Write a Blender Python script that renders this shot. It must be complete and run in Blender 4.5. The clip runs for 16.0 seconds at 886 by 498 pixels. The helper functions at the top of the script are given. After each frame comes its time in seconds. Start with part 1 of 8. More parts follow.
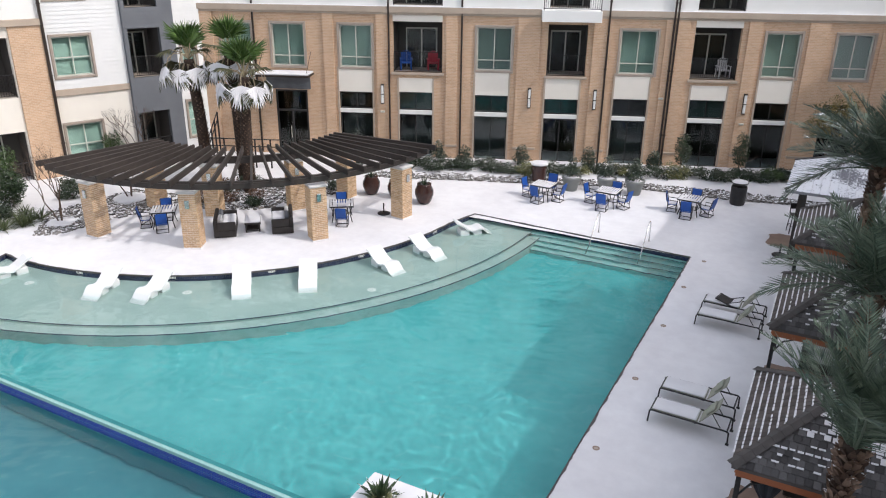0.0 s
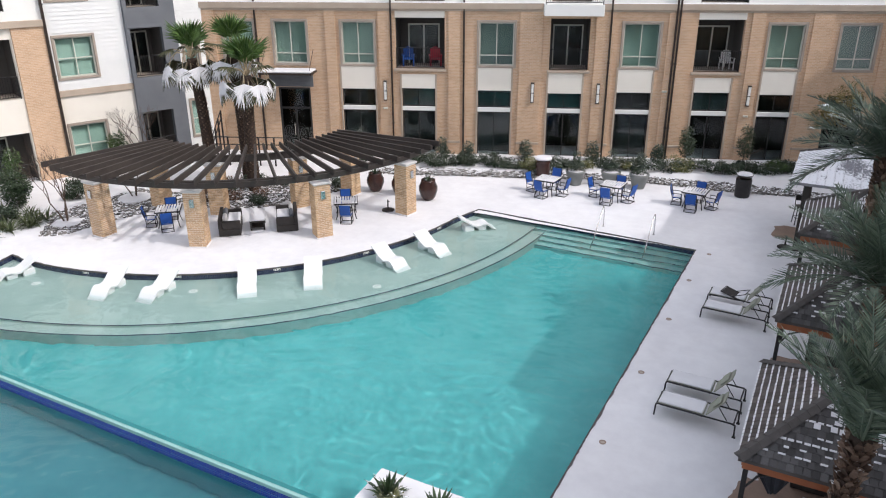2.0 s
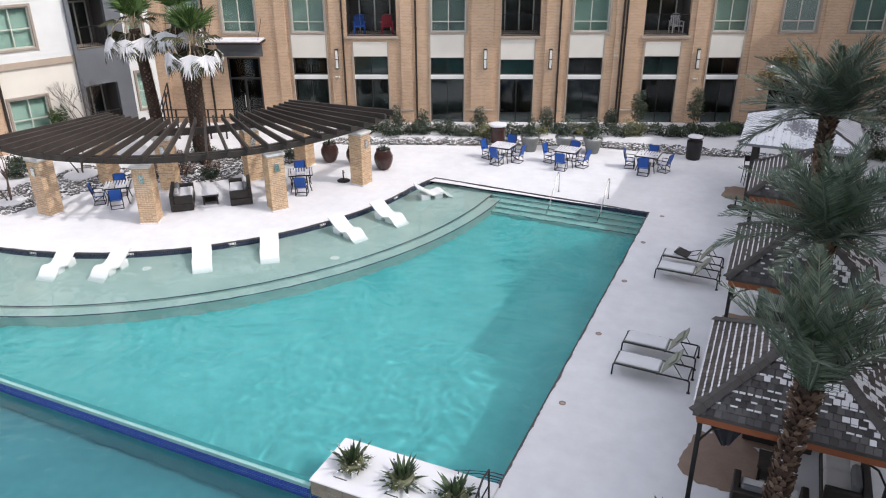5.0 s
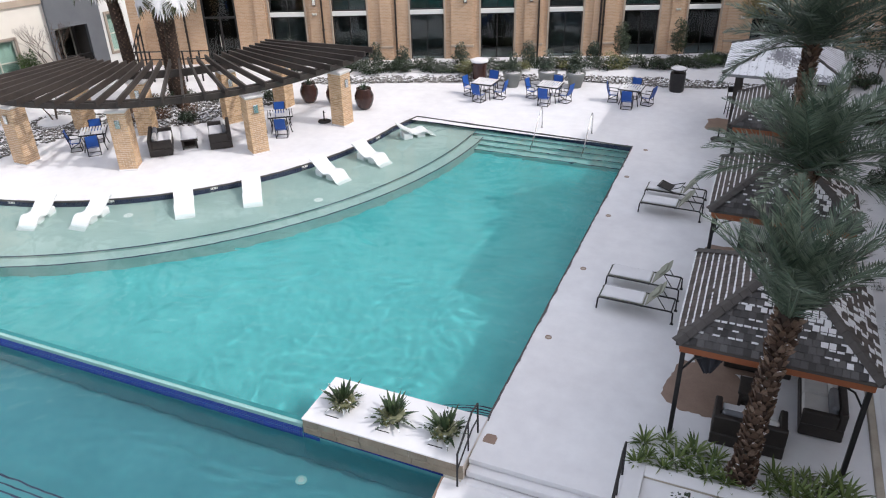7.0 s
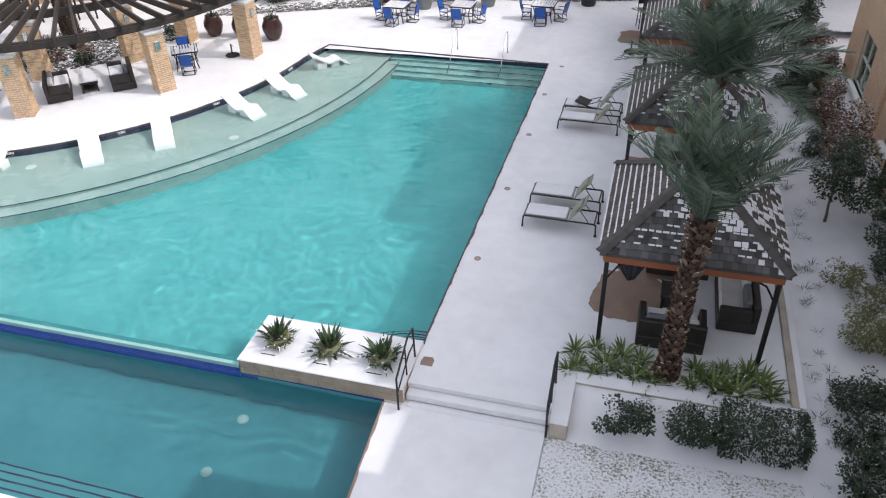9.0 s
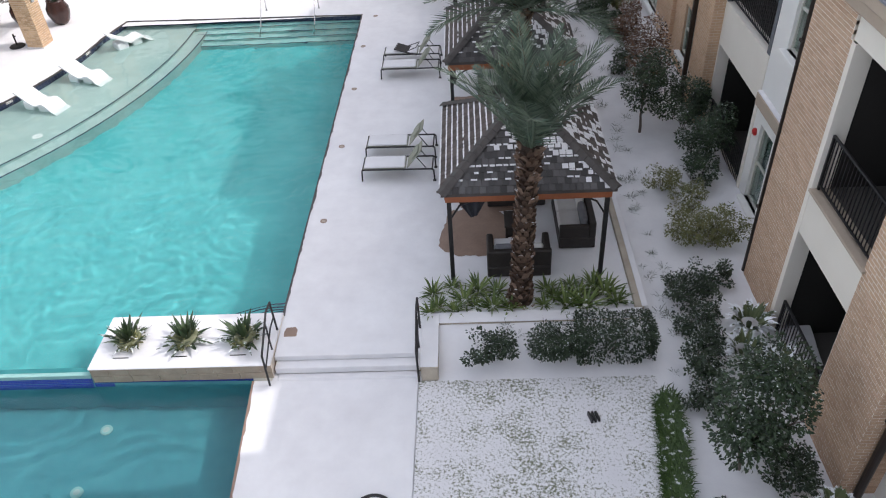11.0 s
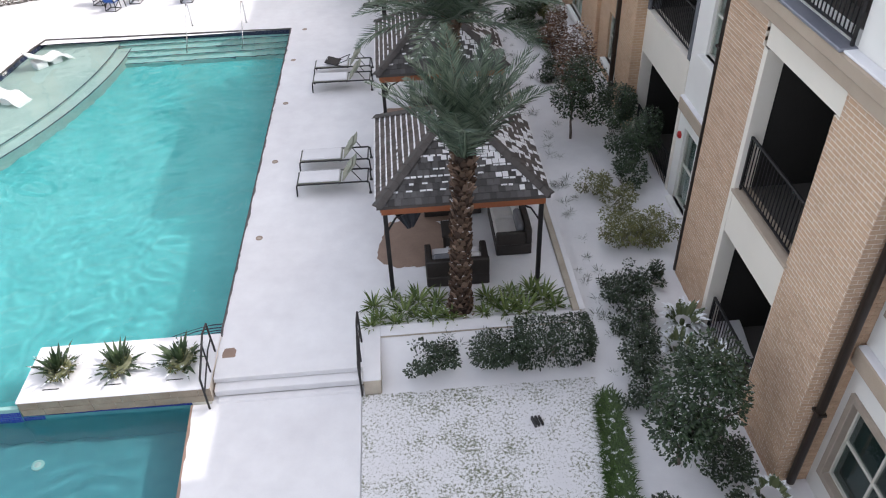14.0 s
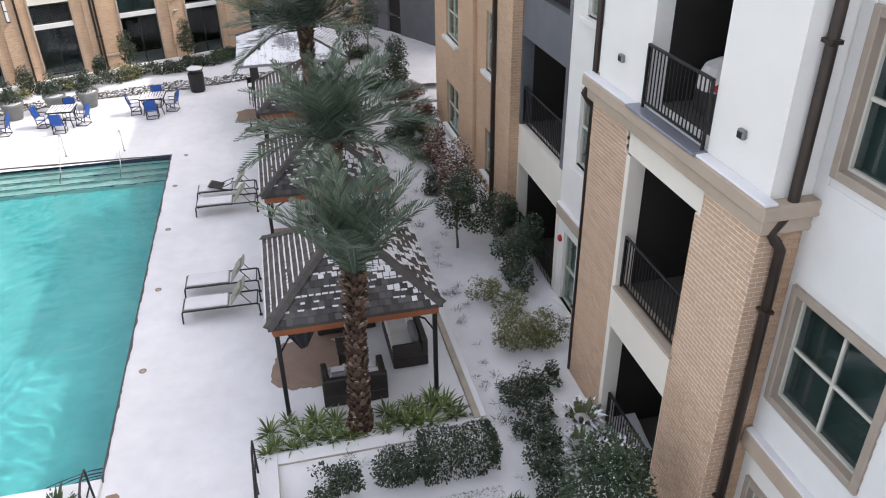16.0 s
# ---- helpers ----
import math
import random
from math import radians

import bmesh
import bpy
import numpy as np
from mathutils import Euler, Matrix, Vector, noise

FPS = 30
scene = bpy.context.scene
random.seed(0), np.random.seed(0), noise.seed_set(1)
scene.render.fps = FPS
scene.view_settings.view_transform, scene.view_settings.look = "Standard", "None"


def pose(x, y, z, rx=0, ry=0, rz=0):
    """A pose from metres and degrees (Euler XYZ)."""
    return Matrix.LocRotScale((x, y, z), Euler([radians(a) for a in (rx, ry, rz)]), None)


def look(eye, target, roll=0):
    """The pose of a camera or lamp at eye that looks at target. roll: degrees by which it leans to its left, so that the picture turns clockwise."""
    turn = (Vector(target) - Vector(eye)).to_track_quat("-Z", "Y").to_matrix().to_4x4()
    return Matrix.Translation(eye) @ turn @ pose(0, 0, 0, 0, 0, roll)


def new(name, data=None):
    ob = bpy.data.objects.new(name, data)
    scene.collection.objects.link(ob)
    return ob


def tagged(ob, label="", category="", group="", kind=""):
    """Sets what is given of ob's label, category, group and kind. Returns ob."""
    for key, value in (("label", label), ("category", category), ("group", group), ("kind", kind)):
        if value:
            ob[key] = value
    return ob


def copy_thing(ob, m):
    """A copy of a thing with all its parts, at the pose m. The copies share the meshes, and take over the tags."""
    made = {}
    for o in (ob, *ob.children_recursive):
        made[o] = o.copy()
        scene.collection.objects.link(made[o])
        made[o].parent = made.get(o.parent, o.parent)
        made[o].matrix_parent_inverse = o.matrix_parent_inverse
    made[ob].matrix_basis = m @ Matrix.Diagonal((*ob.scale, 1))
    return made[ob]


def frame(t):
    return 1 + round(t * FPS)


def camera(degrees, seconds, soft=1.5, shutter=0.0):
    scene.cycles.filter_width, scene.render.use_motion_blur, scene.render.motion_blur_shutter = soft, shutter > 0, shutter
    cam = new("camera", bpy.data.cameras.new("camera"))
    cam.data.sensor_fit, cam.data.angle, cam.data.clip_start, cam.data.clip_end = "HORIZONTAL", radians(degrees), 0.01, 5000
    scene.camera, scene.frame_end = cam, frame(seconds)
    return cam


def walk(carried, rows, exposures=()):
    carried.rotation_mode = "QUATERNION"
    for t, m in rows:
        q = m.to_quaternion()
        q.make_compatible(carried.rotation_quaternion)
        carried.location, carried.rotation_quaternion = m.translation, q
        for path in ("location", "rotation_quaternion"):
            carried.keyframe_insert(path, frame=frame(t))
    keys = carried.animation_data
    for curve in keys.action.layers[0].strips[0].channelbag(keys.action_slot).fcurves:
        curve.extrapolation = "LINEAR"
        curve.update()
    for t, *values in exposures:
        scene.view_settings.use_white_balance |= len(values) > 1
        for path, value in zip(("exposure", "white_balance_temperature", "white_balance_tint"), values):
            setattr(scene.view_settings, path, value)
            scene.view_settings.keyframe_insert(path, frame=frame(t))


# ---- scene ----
cam = camera(61.26, 16.0, soft=1.1)
PATH = [
    (0, pose(-0.122, 0.037, 10.847, 67.82, -0.62, 27.85)),
    (0.5, pose(-0.125, 0.058, 10.850, 67.76, -0.13, 28.80)),
    (1, pose(-0.130, 0.044, 10.853, 67.41, 0.21, 29.32)),
    (1.5, pose(-0.108, 0.030, 10.858, 67.17, 0.33, 28.84)),
    (2, pose(-0.104, 0.033, 10.857, 67.50, 0.14, 27.95)),
    (2.5, pose(-0.105, 0.048, 10.850, 67.43, -0.12, 26.94)),
    (3, pose(-0.106, 0.053, 10.840, 66.99, -0.10, 26.21)),
    (5.5, pose(-0.093, 0.023, 10.830, 64.29, 0.54, 23.78)),
    (6, pose(-0.100, 0.031, 10.826, 63.15, 0.68, 23.29)),
    (6.5, pose(-0.100, 0.032, 10.809, 62.00, 0.76, 23.20)),
    (7, pose(-0.088, 0.028, 10.804, 60.53, 1.14, 22.64)),
    (7.5, pose(-0.083, 0.019, 10.791, 58.99, 1.29, 21.75)),
    (8, pose(-0.085, 0.016, 10.781, 57.72, 1.51, 20.84)),
    (8.5, pose(-0.065, 0.011, 10.769, 56.40, 1.71, 19.18)),
    (9, pose(-0.054, 0.015, 10.751, 54.96, 1.80, 15.69)),
    (9.5, pose(-0.012, 0.011, 10.767, 54.08, 1.65, 11.59)),
    (10, pose(0.030, -0.004, 10.755, 52.99, 2.42, 6.50)),
    (12.5, pose(0.115, -0.025, 10.790, 49.69, 2.49, -1.43)),
    (13, pose(0.133, -0.027, 10.797, 49.88, 2.40, -2.23)),
    (13.5, pose(0.150, -0.029, 10.805, 50.49, 2.51, -3.32)),
    (14, pose(0.144, -0.015, 10.811, 51.44, 2.10, -4.27)),
    (14.5, pose(0.149, -0.026, 10.823, 52.68, 1.53, -5.91)),
    (15, pose(0.156, -0.017, 10.816, 54.29, 1.16, -8.69)),
    (15.5, pose(0.165, -0.033, 10.818, 56.88, 1.09, -11.27)),
    (16, pose(0.163, -0.033, 10.834, 59.80, 0.86, -13.22)),
]
EXPOSURE, KELVIN, TINT = 1.36, 6250.0, 13.0
walk(cam, PATH, [(t, EXPOSURE + e, KELVIN + 600.0 * max(e, 0.0), TINT) for t, e in ((0.0, -0.2), (8.0, -0.1), (11.0, 0.07), (13.5, 0.17), (15.0, 0.3), (16.0, 0.33))])

# ---- daylight: thin winter cloud, sun over the east wing ----
SUN_ELEV = 47.0
SUN_AZ = 4.0          # degrees from +x towards +y
world = bpy.data.worlds.new("sky")
scene.world = world
world.use_nodes = True
wn = world.node_tree.nodes
sky = wn.new("ShaderNodeTexSky")
sky.sky_type = "NISHITA"
sky.sun_disc = False
sky.sun_elevation = radians(SUN_ELEV)
sky.sun_rotation = radians(90.0 - SUN_AZ)
sky.air_density = 1.0
sky.dust_density = 6.0
sky.ozone_density = 1.0
veil = wn.new("ShaderNodeMix")      # an even veil of high cloud over the clear sky
veil.data_type = "RGBA"
veil.inputs[0].default_value = 0.75
veil.inputs[7].default_value = (2.6, 2.65, 2.75, 1)
world.node_tree.links.new(sky.outputs["Color"], veil.inputs[6])
world.node_tree.links.new(veil.outputs[2], wn["Background"].inputs["Color"])
wn["Background"].inputs["Strength"].default_value = 0.15
sun_data = bpy.data.lights.new("sun", "SUN")
sun_data.energy = 0.82
sun_data.angle = radians(0.6)
sun_data.color = (1.0, 0.96, 0.9)
sun = new("sun", sun_data)
_sd = Vector((math.cos(radians(SUN_AZ)) * math.cos(radians(SUN_ELEV)), math.sin(radians(SUN_AZ)) * math.cos(radians(SUN_ELEV)), math.sin(radians(SUN_ELEV))))
sun.matrix_world = look(_sd * 60, (0, 0, 0))


# ---- materials ----
def nodes_of(name):
    m = bpy.data.materials.new(name)
    m.use_nodes = True
    nt = m.node_tree
    return m, nt, nt.nodes["Principled BSDF"]


def nnode(nt, kind, **values):
    n = nt.nodes.new(kind)
    for k, v in values.items():
        n.inputs[k].default_value = v
    return n


def ramp(nt, fac, stops):
    r = nt.nodes.new("ShaderNodeValToRGB")
    e = r.color_ramp.elements
    while len(e) < len(stops):
        e.new(0.5)
    for el, (p, c) in zip(e, stops):
        el.position = p
        el.color = (*c, 1)
    nt.links.new(fac, r.inputs["Fac"])
    return r.outputs["Color"]


def coords(nt, which="Object"):
    return nt.nodes.new("ShaderNodeTexCoord").outputs[which]


def noise_of(nt, vec, scale, detail=4.0, rough=0.6):
    n = nnode(nt, "ShaderNodeTexNoise", Scale=scale, Detail=detail, Roughness=rough)
    nt.links.new(vec, n.inputs["Vector"])
    return n.outputs["Fac"]


def mixc(nt, fac, a, b, blend="MIX"):
    m = nt.nodes.new("ShaderNodeMix")
    m.data_type = "RGBA"
    m.blend_type = blend
    for sock, v in ((m.inputs[0], fac), (m.inputs[6], a), (m.inputs[7], b)):
        if isinstance(v, (int, float)):
            sock.default_value = v
        elif isinstance(v, tuple):
            sock.default_value = (*v, 1)
        else:
            nt.links.new(v, sock)
    return m.outputs[2]


def math_of(nt, op, a, b=0.0, clamp=False):
    m = nt.nodes.new("ShaderNodeMath")
    m.operation = op
    m.use_clamp = clamp
    for sock, v in zip(m.inputs, (a, b)):
        if isinstance(v, (int, float)):
            sock.default_value = v
        else:
            nt.links.new(v, sock)
    return m.outputs[0]


def bump_to(nt, bsdf, height, strength=0.3, distance=0.01):
    b = nnode(nt, "ShaderNodeBump", Strength=strength, Distance=distance)
    nt.links.new(height, b.inputs["Height"])
    nt.links.new(b.outputs["Normal"], bsdf.inputs["Normal"])


def surf(name, c1, c2, scale=3.0, fine=40.0, rough=0.7, bump=0.2, metal=0.0, spread=(0.3, 0.7), spec=0.5, each=0.0, which="Object"):
    """A surface that varies between two colours at a coarse and a fine scale."""
    m, nt, b = nodes_of(name)
    v = coords(nt, which)
    big, small = noise_of(nt, v, scale), noise_of(nt, v, fine, 6.0)
    f = math_of(nt, "ADD", math_of(nt, "MULTIPLY", big, 0.65), math_of(nt, "MULTIPLY", small, 0.35))
    col = ramp(nt, f, [(spread[0], c1), (spread[1], c2)])
    if each:
        info = nt.nodes.new("ShaderNodeObjectInfo")
        k = math_of(nt, "ADD", math_of(nt, "MULTIPLY", info.outputs["Random"], each), 1 - each * 0.5)
        comb = nt.nodes.new("ShaderNodeCombineColor")
        for s in comb.inputs:
            nt.links.new(k, s)
        col = mixc(nt, 1.0, col, comb.outputs[0], "MULTIPLY")
    nt.links.new(col, b.inputs["Base Color"])
    b.inputs["Roughness"].default_value = rough
    b.inputs["Metallic"].default_value = metal
    b.inputs["Specular IOR Level"].default_value = spec
    if bump:
        bump_to(nt, b, small, bump)
    return m


def snow_over(nt, col, amount, scale, soft=0.06, up=0.35):
    """Snow lying on what faces up, in uneven patches."""
    geo = nt.nodes.new("ShaderNodeNewGeometry")
    sep = nt.nodes.new("ShaderNodeSeparateXYZ")
    nt.links.new(geo.outputs["Normal"], sep.inputs[0])
    n = noise_of(nt, geo.outputs["Position"], scale, 5.0)
    facing = math_of(nt, "MULTIPLY", math_of(nt, "SUBTRACT", sep.outputs["Z"], up), 0.5)
    s = math_of(nt, "ADD", math_of(nt, "ADD", n, facing), amount - 1.0)
    f = math_of(nt, "DIVIDE", s, soft, True)
    return mixc(nt, f, col, (0.83, 0.85, 0.88))


def snow_ground(name, speck=0.0, dark=(0.2, 0.19, 0.15), scale=9.0):
    m, nt, b = nodes_of(name)
    v = coords(nt)
    big, mid, small = noise_of(nt, v, 0.35), noise_of(nt, v, 2.2, 6.0), noise_of(nt, v, 30.0, 6.0)
    col = ramp(nt, math_of(nt, "ADD", math_of(nt, "MULTIPLY", big, 0.6), math_of(nt, "MULTIPLY", mid, 0.4)), [(0.3, (0.645, 0.64, 0.66)), (0.62, (0.77, 0.77, 0.785))])
    if speck:
        sp = noise_of(nt, v, scale, 8.0, 0.75)
        f = math_of(nt, "MULTIPLY", math_of(nt, "SUBTRACT", math_of(nt, "ADD", sp, math_of(nt, "MULTIPLY", math_of(nt, "ADD", big, mid), 0.3)), 1.175 - speck), 9.0, True)
        col = mixc(nt, f, col, dark)
    nt.links.new(col, b.inputs["Base Color"])
    b.inputs["Roughness"].default_value = 0.75
    b.inputs["Specular IOR Level"].default_value = 0.25
    h = math_of(nt, "ADD", math_of(nt, "MULTIPLY", mid, 0.7), math_of(nt, "MULTIPLY", small, 0.3))
    bump_to(nt, b, h, 0.35, 0.03)
    return m


def brick_wall(name, c1, c2, mortar, length=0.2, height=0.075):
    """Brickwork for walls seen from far, in the wall's own upright plane."""
    m, nt, b = nodes_of(name)
    v = coords(nt)
    sep = nt.nodes.new("ShaderNodeSeparateXYZ")
    comb = nt.nodes.new("ShaderNodeCombineXYZ")
    nt.links.new(v, sep.inputs[0])
    nt.links.new(math_of(nt, "ADD", sep.outputs["X"], sep.outputs["Y"]), comb.inputs["X"])
    nt.links.new(sep.outputs["Z"], comb.inputs["Y"])
    t = nnode(nt, "ShaderNodeTexBrick", Scale=1.0)
    t.inputs["Color1"].default_value, t.inputs["Color2"].default_value, t.inputs["Mortar"].default_value = (*c1, 1), (*c2, 1), (*mortar, 1)
    t.inputs["Brick Width"].default_value, t.inputs["Row Height"].default_value = length, height
    t.inputs["Mortar Size"].default_value, t.inputs["Mortar Smooth"].default_value = 0.006, 0.2
    nt.links.new(comb.outputs[0], t.inputs["Vector"])
    stain = ramp(nt, noise_of(nt, v, 0.7, 5.0), [(0.25, (0.86, 0.84, 0.82)), (0.75, (1.06, 1.05, 1.04))])
    nt.links.new(mixc(nt, 1.0, t.outputs["Color"], stain, "MULTIPLY"), b.inputs["Base Color"])
    b.inputs["Roughness"].default_value = 0.85
    bump_to(nt, b, math_of(nt, "SUBTRACT", noise_of(nt, v, 60.0), t.outputs["Fac"]), 0.5, 0.006)
    return m


def lap_siding(name, c1, c2, pitch=0.15):
    m, nt, b = nodes_of(name)
    v = coords(nt)
    sep = nt.nodes.new("ShaderNodeSeparateXYZ")
    nt.links.new(v, sep.inputs[0])
    saw = math_of(nt, "FRACT", math_of(nt, "DIVIDE", sep.outputs["Z"], pitch))
    lap = math_of(nt, "GREATER_THAN", saw, 0.1)
    col = ramp(nt, noise_of(nt, v, 1.1, 5.0), [(0.3, c1), (0.7, c2)])
    nt.links.new(col, b.inputs["Base Color"])
    b.inputs["Roughness"].default_value = 0.6
    bump_to(nt, b, math_of(nt, "ADD", math_of(nt, "MULTIPLY", saw, -0.8), lap), 0.8, 0.02)
    return m


def leaf_mat(name, c1, c2, snow=0.0, scale=14.0, gloss=0.45):
    m, nt, b = nodes_of(name)
    geo = nt.nodes.new("ShaderNodeNewGeometry")
    col = ramp(nt, geo.outputs["Random Per Island"], [(0.0, c1), (1.0, c2)])
    if snow:
        col = snow_over(nt, col, snow, scale)
    nt.links.new(col, b.inputs["Base Color"])
    b.inputs["Roughness"].default_value = gloss
    b.inputs["Specular IOR Level"].default_value = 0.4
    return m


def glass(name, tint, rough=0.02):
    m, nt, b = nodes_of(name)
    b.inputs["Base Color"].default_value = (*tint, 1)
    b.inputs["Roughness"].default_value = rough
    b.inputs["Transmission Weight"].default_value = 1.0
    b.inputs["IOR"].default_value = 1.45
    return m


def water_mat(name, tint):
    m, nt, b = nodes_of(name)
    b.inputs["Base Color"].default_value = (*tint, 1)
    b.inputs["Roughness"].default_value = 0.0
    b.inputs["Transmission Weight"].default_value = 1.0
    b.inputs["IOR"].default_value = 1.33
    return m


def small_tiles(name, c1, c2, grout, size=0.05):
    m, nt, b = nodes_of(name)
    sx = nt.nodes.new("ShaderNodeSeparateXYZ")
    nt.links.new(coords(nt), sx.inputs[0])
    cx = nt.nodes.new("ShaderNodeCombineXYZ")
    nt.links.new(sx.outputs["X"], cx.inputs["X"])
    nt.links.new(math_of(nt, "ADD", sx.outputs["Y"], sx.outputs["Z"]), cx.inputs["Y"])
    v = cx.outputs[0]
    t = nnode(nt, "ShaderNodeTexBrick", Scale=1.0)
    t.offset = 0.0
    t.inputs["Color1"].default_value, t.inputs["Color2"].default_value, t.inputs["Mortar"].default_value = (*c1, 1), (*c2, 1), (*grout, 1)
    t.inputs["Brick Width"].default_value, t.inputs["Row Height"].default_value = size, size
    t.inputs["Mortar Size"].default_value = size * 0.07
    nt.links.new(v, t.inputs["Vector"])
    nt.links.new(t.outputs["Color"], b.inputs["Base Color"])
    b.inputs["Roughness"].default_value = 0.18
    bump_to(nt, b, math_of(nt, "SUBTRACT", 1.0, t.outputs["Fac"]), 0.4, 0.004)
    return m


def roof_mat(name, c1, c2, snow, scale, up):
    m, nt, b = nodes_of(name)
    v = coords(nt)
    info = nt.nodes.new("ShaderNodeObjectInfo")
    geo = nt.nodes.new("ShaderNodeNewGeometry")
    pick = math_of(nt, "FRACT", math_of(nt, "ADD", math_of(nt, "MULTIPLY", info.outputs["Random"], 7.0), geo.outputs["Random Per Island"]))
    col = mixc(nt, 1.0, ramp(nt, pick, [(0.0, c1), (1.0, c2)]), ramp(nt, noise_of(nt, v, 60.0, 5.0), [(0.3, (0.75, 0.75, 0.75)), (0.7, (1.15, 1.15, 1.15))]), "MULTIPLY")
    sep = nt.nodes.new("ShaderNodeSeparateXYZ")
    nt.links.new(geo.outputs["Normal"], sep.inputs[0])
    n1 = noise_of(nt, geo.outputs["Position"], scale, 5.0)
    s = math_of(nt, "ADD", math_of(nt, "ADD", n1, math_of(nt, "MULTIPLY", pick, 0.03)), math_of(nt, "MULTIPLY", noise_of(nt, geo.outputs["Position"], 16.0, 4.0), 0.55))
    s = math_of(nt, "ADD", s, snow - 1.17)
    f = math_of(nt, "MULTIPLY", math_of(nt, "DIVIDE", s, 0.1, True), math_of(nt, "GREATER_THAN", sep.outputs["Z"], up))
    nt.links.new(mixc(nt, f, col, (0.83, 0.84, 0.87)), b.inputs["Base Color"])
    b.inputs["Roughness"].default_value = 0.85
    bump_to(nt, b, noise_of(nt, v, 120.0), 0.4, 0.004)
    return m


SNOW = snow_ground("snow")
SNOW_THIN = snow_ground("thin_snow_on_lawn", 0.385, (0.15, 0.16, 0.1), 20.0)
SNOW_BED = snow_ground("snow_on_mulch", 0.08, (0.1, 0.085, 0.07), 7.0)
PAVER = surf("wet_bare_paver", (0.2, 0.135, 0.1), (0.31, 0.215, 0.165), 2.0, 30.0, 0.6, 0.25)
CONCRETE = surf("pool_coping", (0.3, 0.25, 0.2), (0.46, 0.4, 0.34), 3.0, 40.0, 0.75)
BRICK_FAR = brick_wall("tan_brickwork", (0.62, 0.43, 0.285), (0.53, 0.355, 0.225), (0.66, 0.55, 0.43))
BRICK_CORE = surf("mortar", (0.74, 0.66, 0.56), (0.82, 0.75, 0.66), 6.0, 60.0, 0.9)
BRICK = surf("tan_brick", (0.5, 0.34, 0.22), (0.59, 0.42, 0.29), 5.0, 70.0, 0.85, 0.3, each=0.1)
BRICK_PALE = surf("pale_tan_brick", (0.46, 0.31, 0.19), (0.6, 0.43, 0.28), 5.0, 70.0, 0.85, 0.3, each=0.3)
STUCCO = surf("cream_stucco", (0.74, 0.7, 0.62), (0.81, 0.77, 0.69), 0.8, 90.0, 0.85, 0.15)
STUCCO_WHITE = surf("white_stucco", (0.75, 0.75, 0.72), (0.82, 0.82, 0.79), 0.7, 90.0, 0.85, 0.15)
SIDING_WHITE = lap_siding("white_lap_siding", (0.7, 0.71, 0.7), (0.78, 0.79, 0.78))
BOARD_WHITE = surf("white_painted_board", (0.68, 0.69, 0.68), (0.77, 0.78, 0.77), 0.9, 70.0, 0.6, 0.08)
BOARD_GREY = surf("grey_painted_board", (0.11, 0.12, 0.135), (0.15, 0.16, 0.175), 0.9, 70.0, 0.6, 0.08)
SIDING_GREY = lap_siding("grey_lap_siding", (0.11, 0.12, 0.135), (0.145, 0.155, 0.17), 0.18)
BAND = surf("tan_trim", (0.38, 0.31, 0.24), (0.47, 0.39, 0.31), 1.5, 60.0, 0.75, 0.1)
PIPE = surf("dark_bronze_metal", (0.028, 0.02, 0.016), (0.05, 0.036, 0.028), 3.0, 50.0, 0.45, 0.05, 0.3)
IRON = surf("black_painted_metal", (0.012, 0.012, 0.014), (0.03, 0.028, 0.028), 3.0, 50.0, 0.45, 0.05, 0.3)
FRAME_PALE = surf("pale_window_frame", (0.5, 0.5, 0.44), (0.58, 0.58, 0.52), 3.0, 60.0, 0.5, 0.03)
FRAME_TAUPE = surf("taupe_window_trim", (0.31, 0.26, 0.215), (0.38, 0.325, 0.27), 3.0, 60.0, 0.6, 0.03)
FRAME_BLACK = surf("black_window_frame", (0.014, 0.014, 0.015), (0.025, 0.025, 0.025), 3.0, 60.0, 0.4, 0.03)
GLASS = glass("window_glass", (0.78, 0.92, 0.87))
GLASS_DARK = glass("dark_window_glass", (0.4, 0.5, 0.5))
BLIND = surf("green_grey_blind", (0.3, 0.385, 0.35), (0.37, 0.455, 0.415), 1.0, 30.0, 0.6, 0.05)
# BLIND over again, with shade mixed into its green-grey.
BLIND_DARK = surf("blind_shade_toned", (0.12, 0.165, 0.155), (0.17, 0.22, 0.21), 1.0, 30.0, 0.6, 0.05)
CURTAIN = surf("grey_curtain", (0.06, 0.065, 0.07), (0.16, 0.165, 0.17), 2.0, 8.0, 0.8, 0.2)
# Gloom of rooms and deep balconies, put into a near-black colour.
ROOM_SHADE = surf("room_wall_shade_dark", (0.012, 0.011, 0.01), (0.022, 0.02, 0.018), 0.6, 20.0, 0.8, 0.05)
# Balcony shade is darkened into this wall and floor colour itself.
RECESS_SHADE = surf("balcony_wall_shade_dark", (0.06, 0.055, 0.05), (0.09, 0.083, 0.076), 0.6, 30.0, 0.85, 0.05)
# Two-scale mottling in this plaster's colour mimics caustic ripples on the floor.
PLASTER_DEEP = surf("aqua_plaster_caustic_mottle", (0.08, 0.43, 0.445), (0.15, 0.56, 0.56), 0.9, 3.5, 0.8, 0.1)
PLASTER_LEDGE = surf("pale_pool_plaster", (0.38, 0.47, 0.44), (0.52, 0.6, 0.56), 1.2, 30.0, 0.8, 0.3)
PLASTER_STEP = surf("aqua_step_plaster", (0.25, 0.46, 0.44), (0.35, 0.57, 0.54), 1.2, 30.0, 0.8, 0.3)
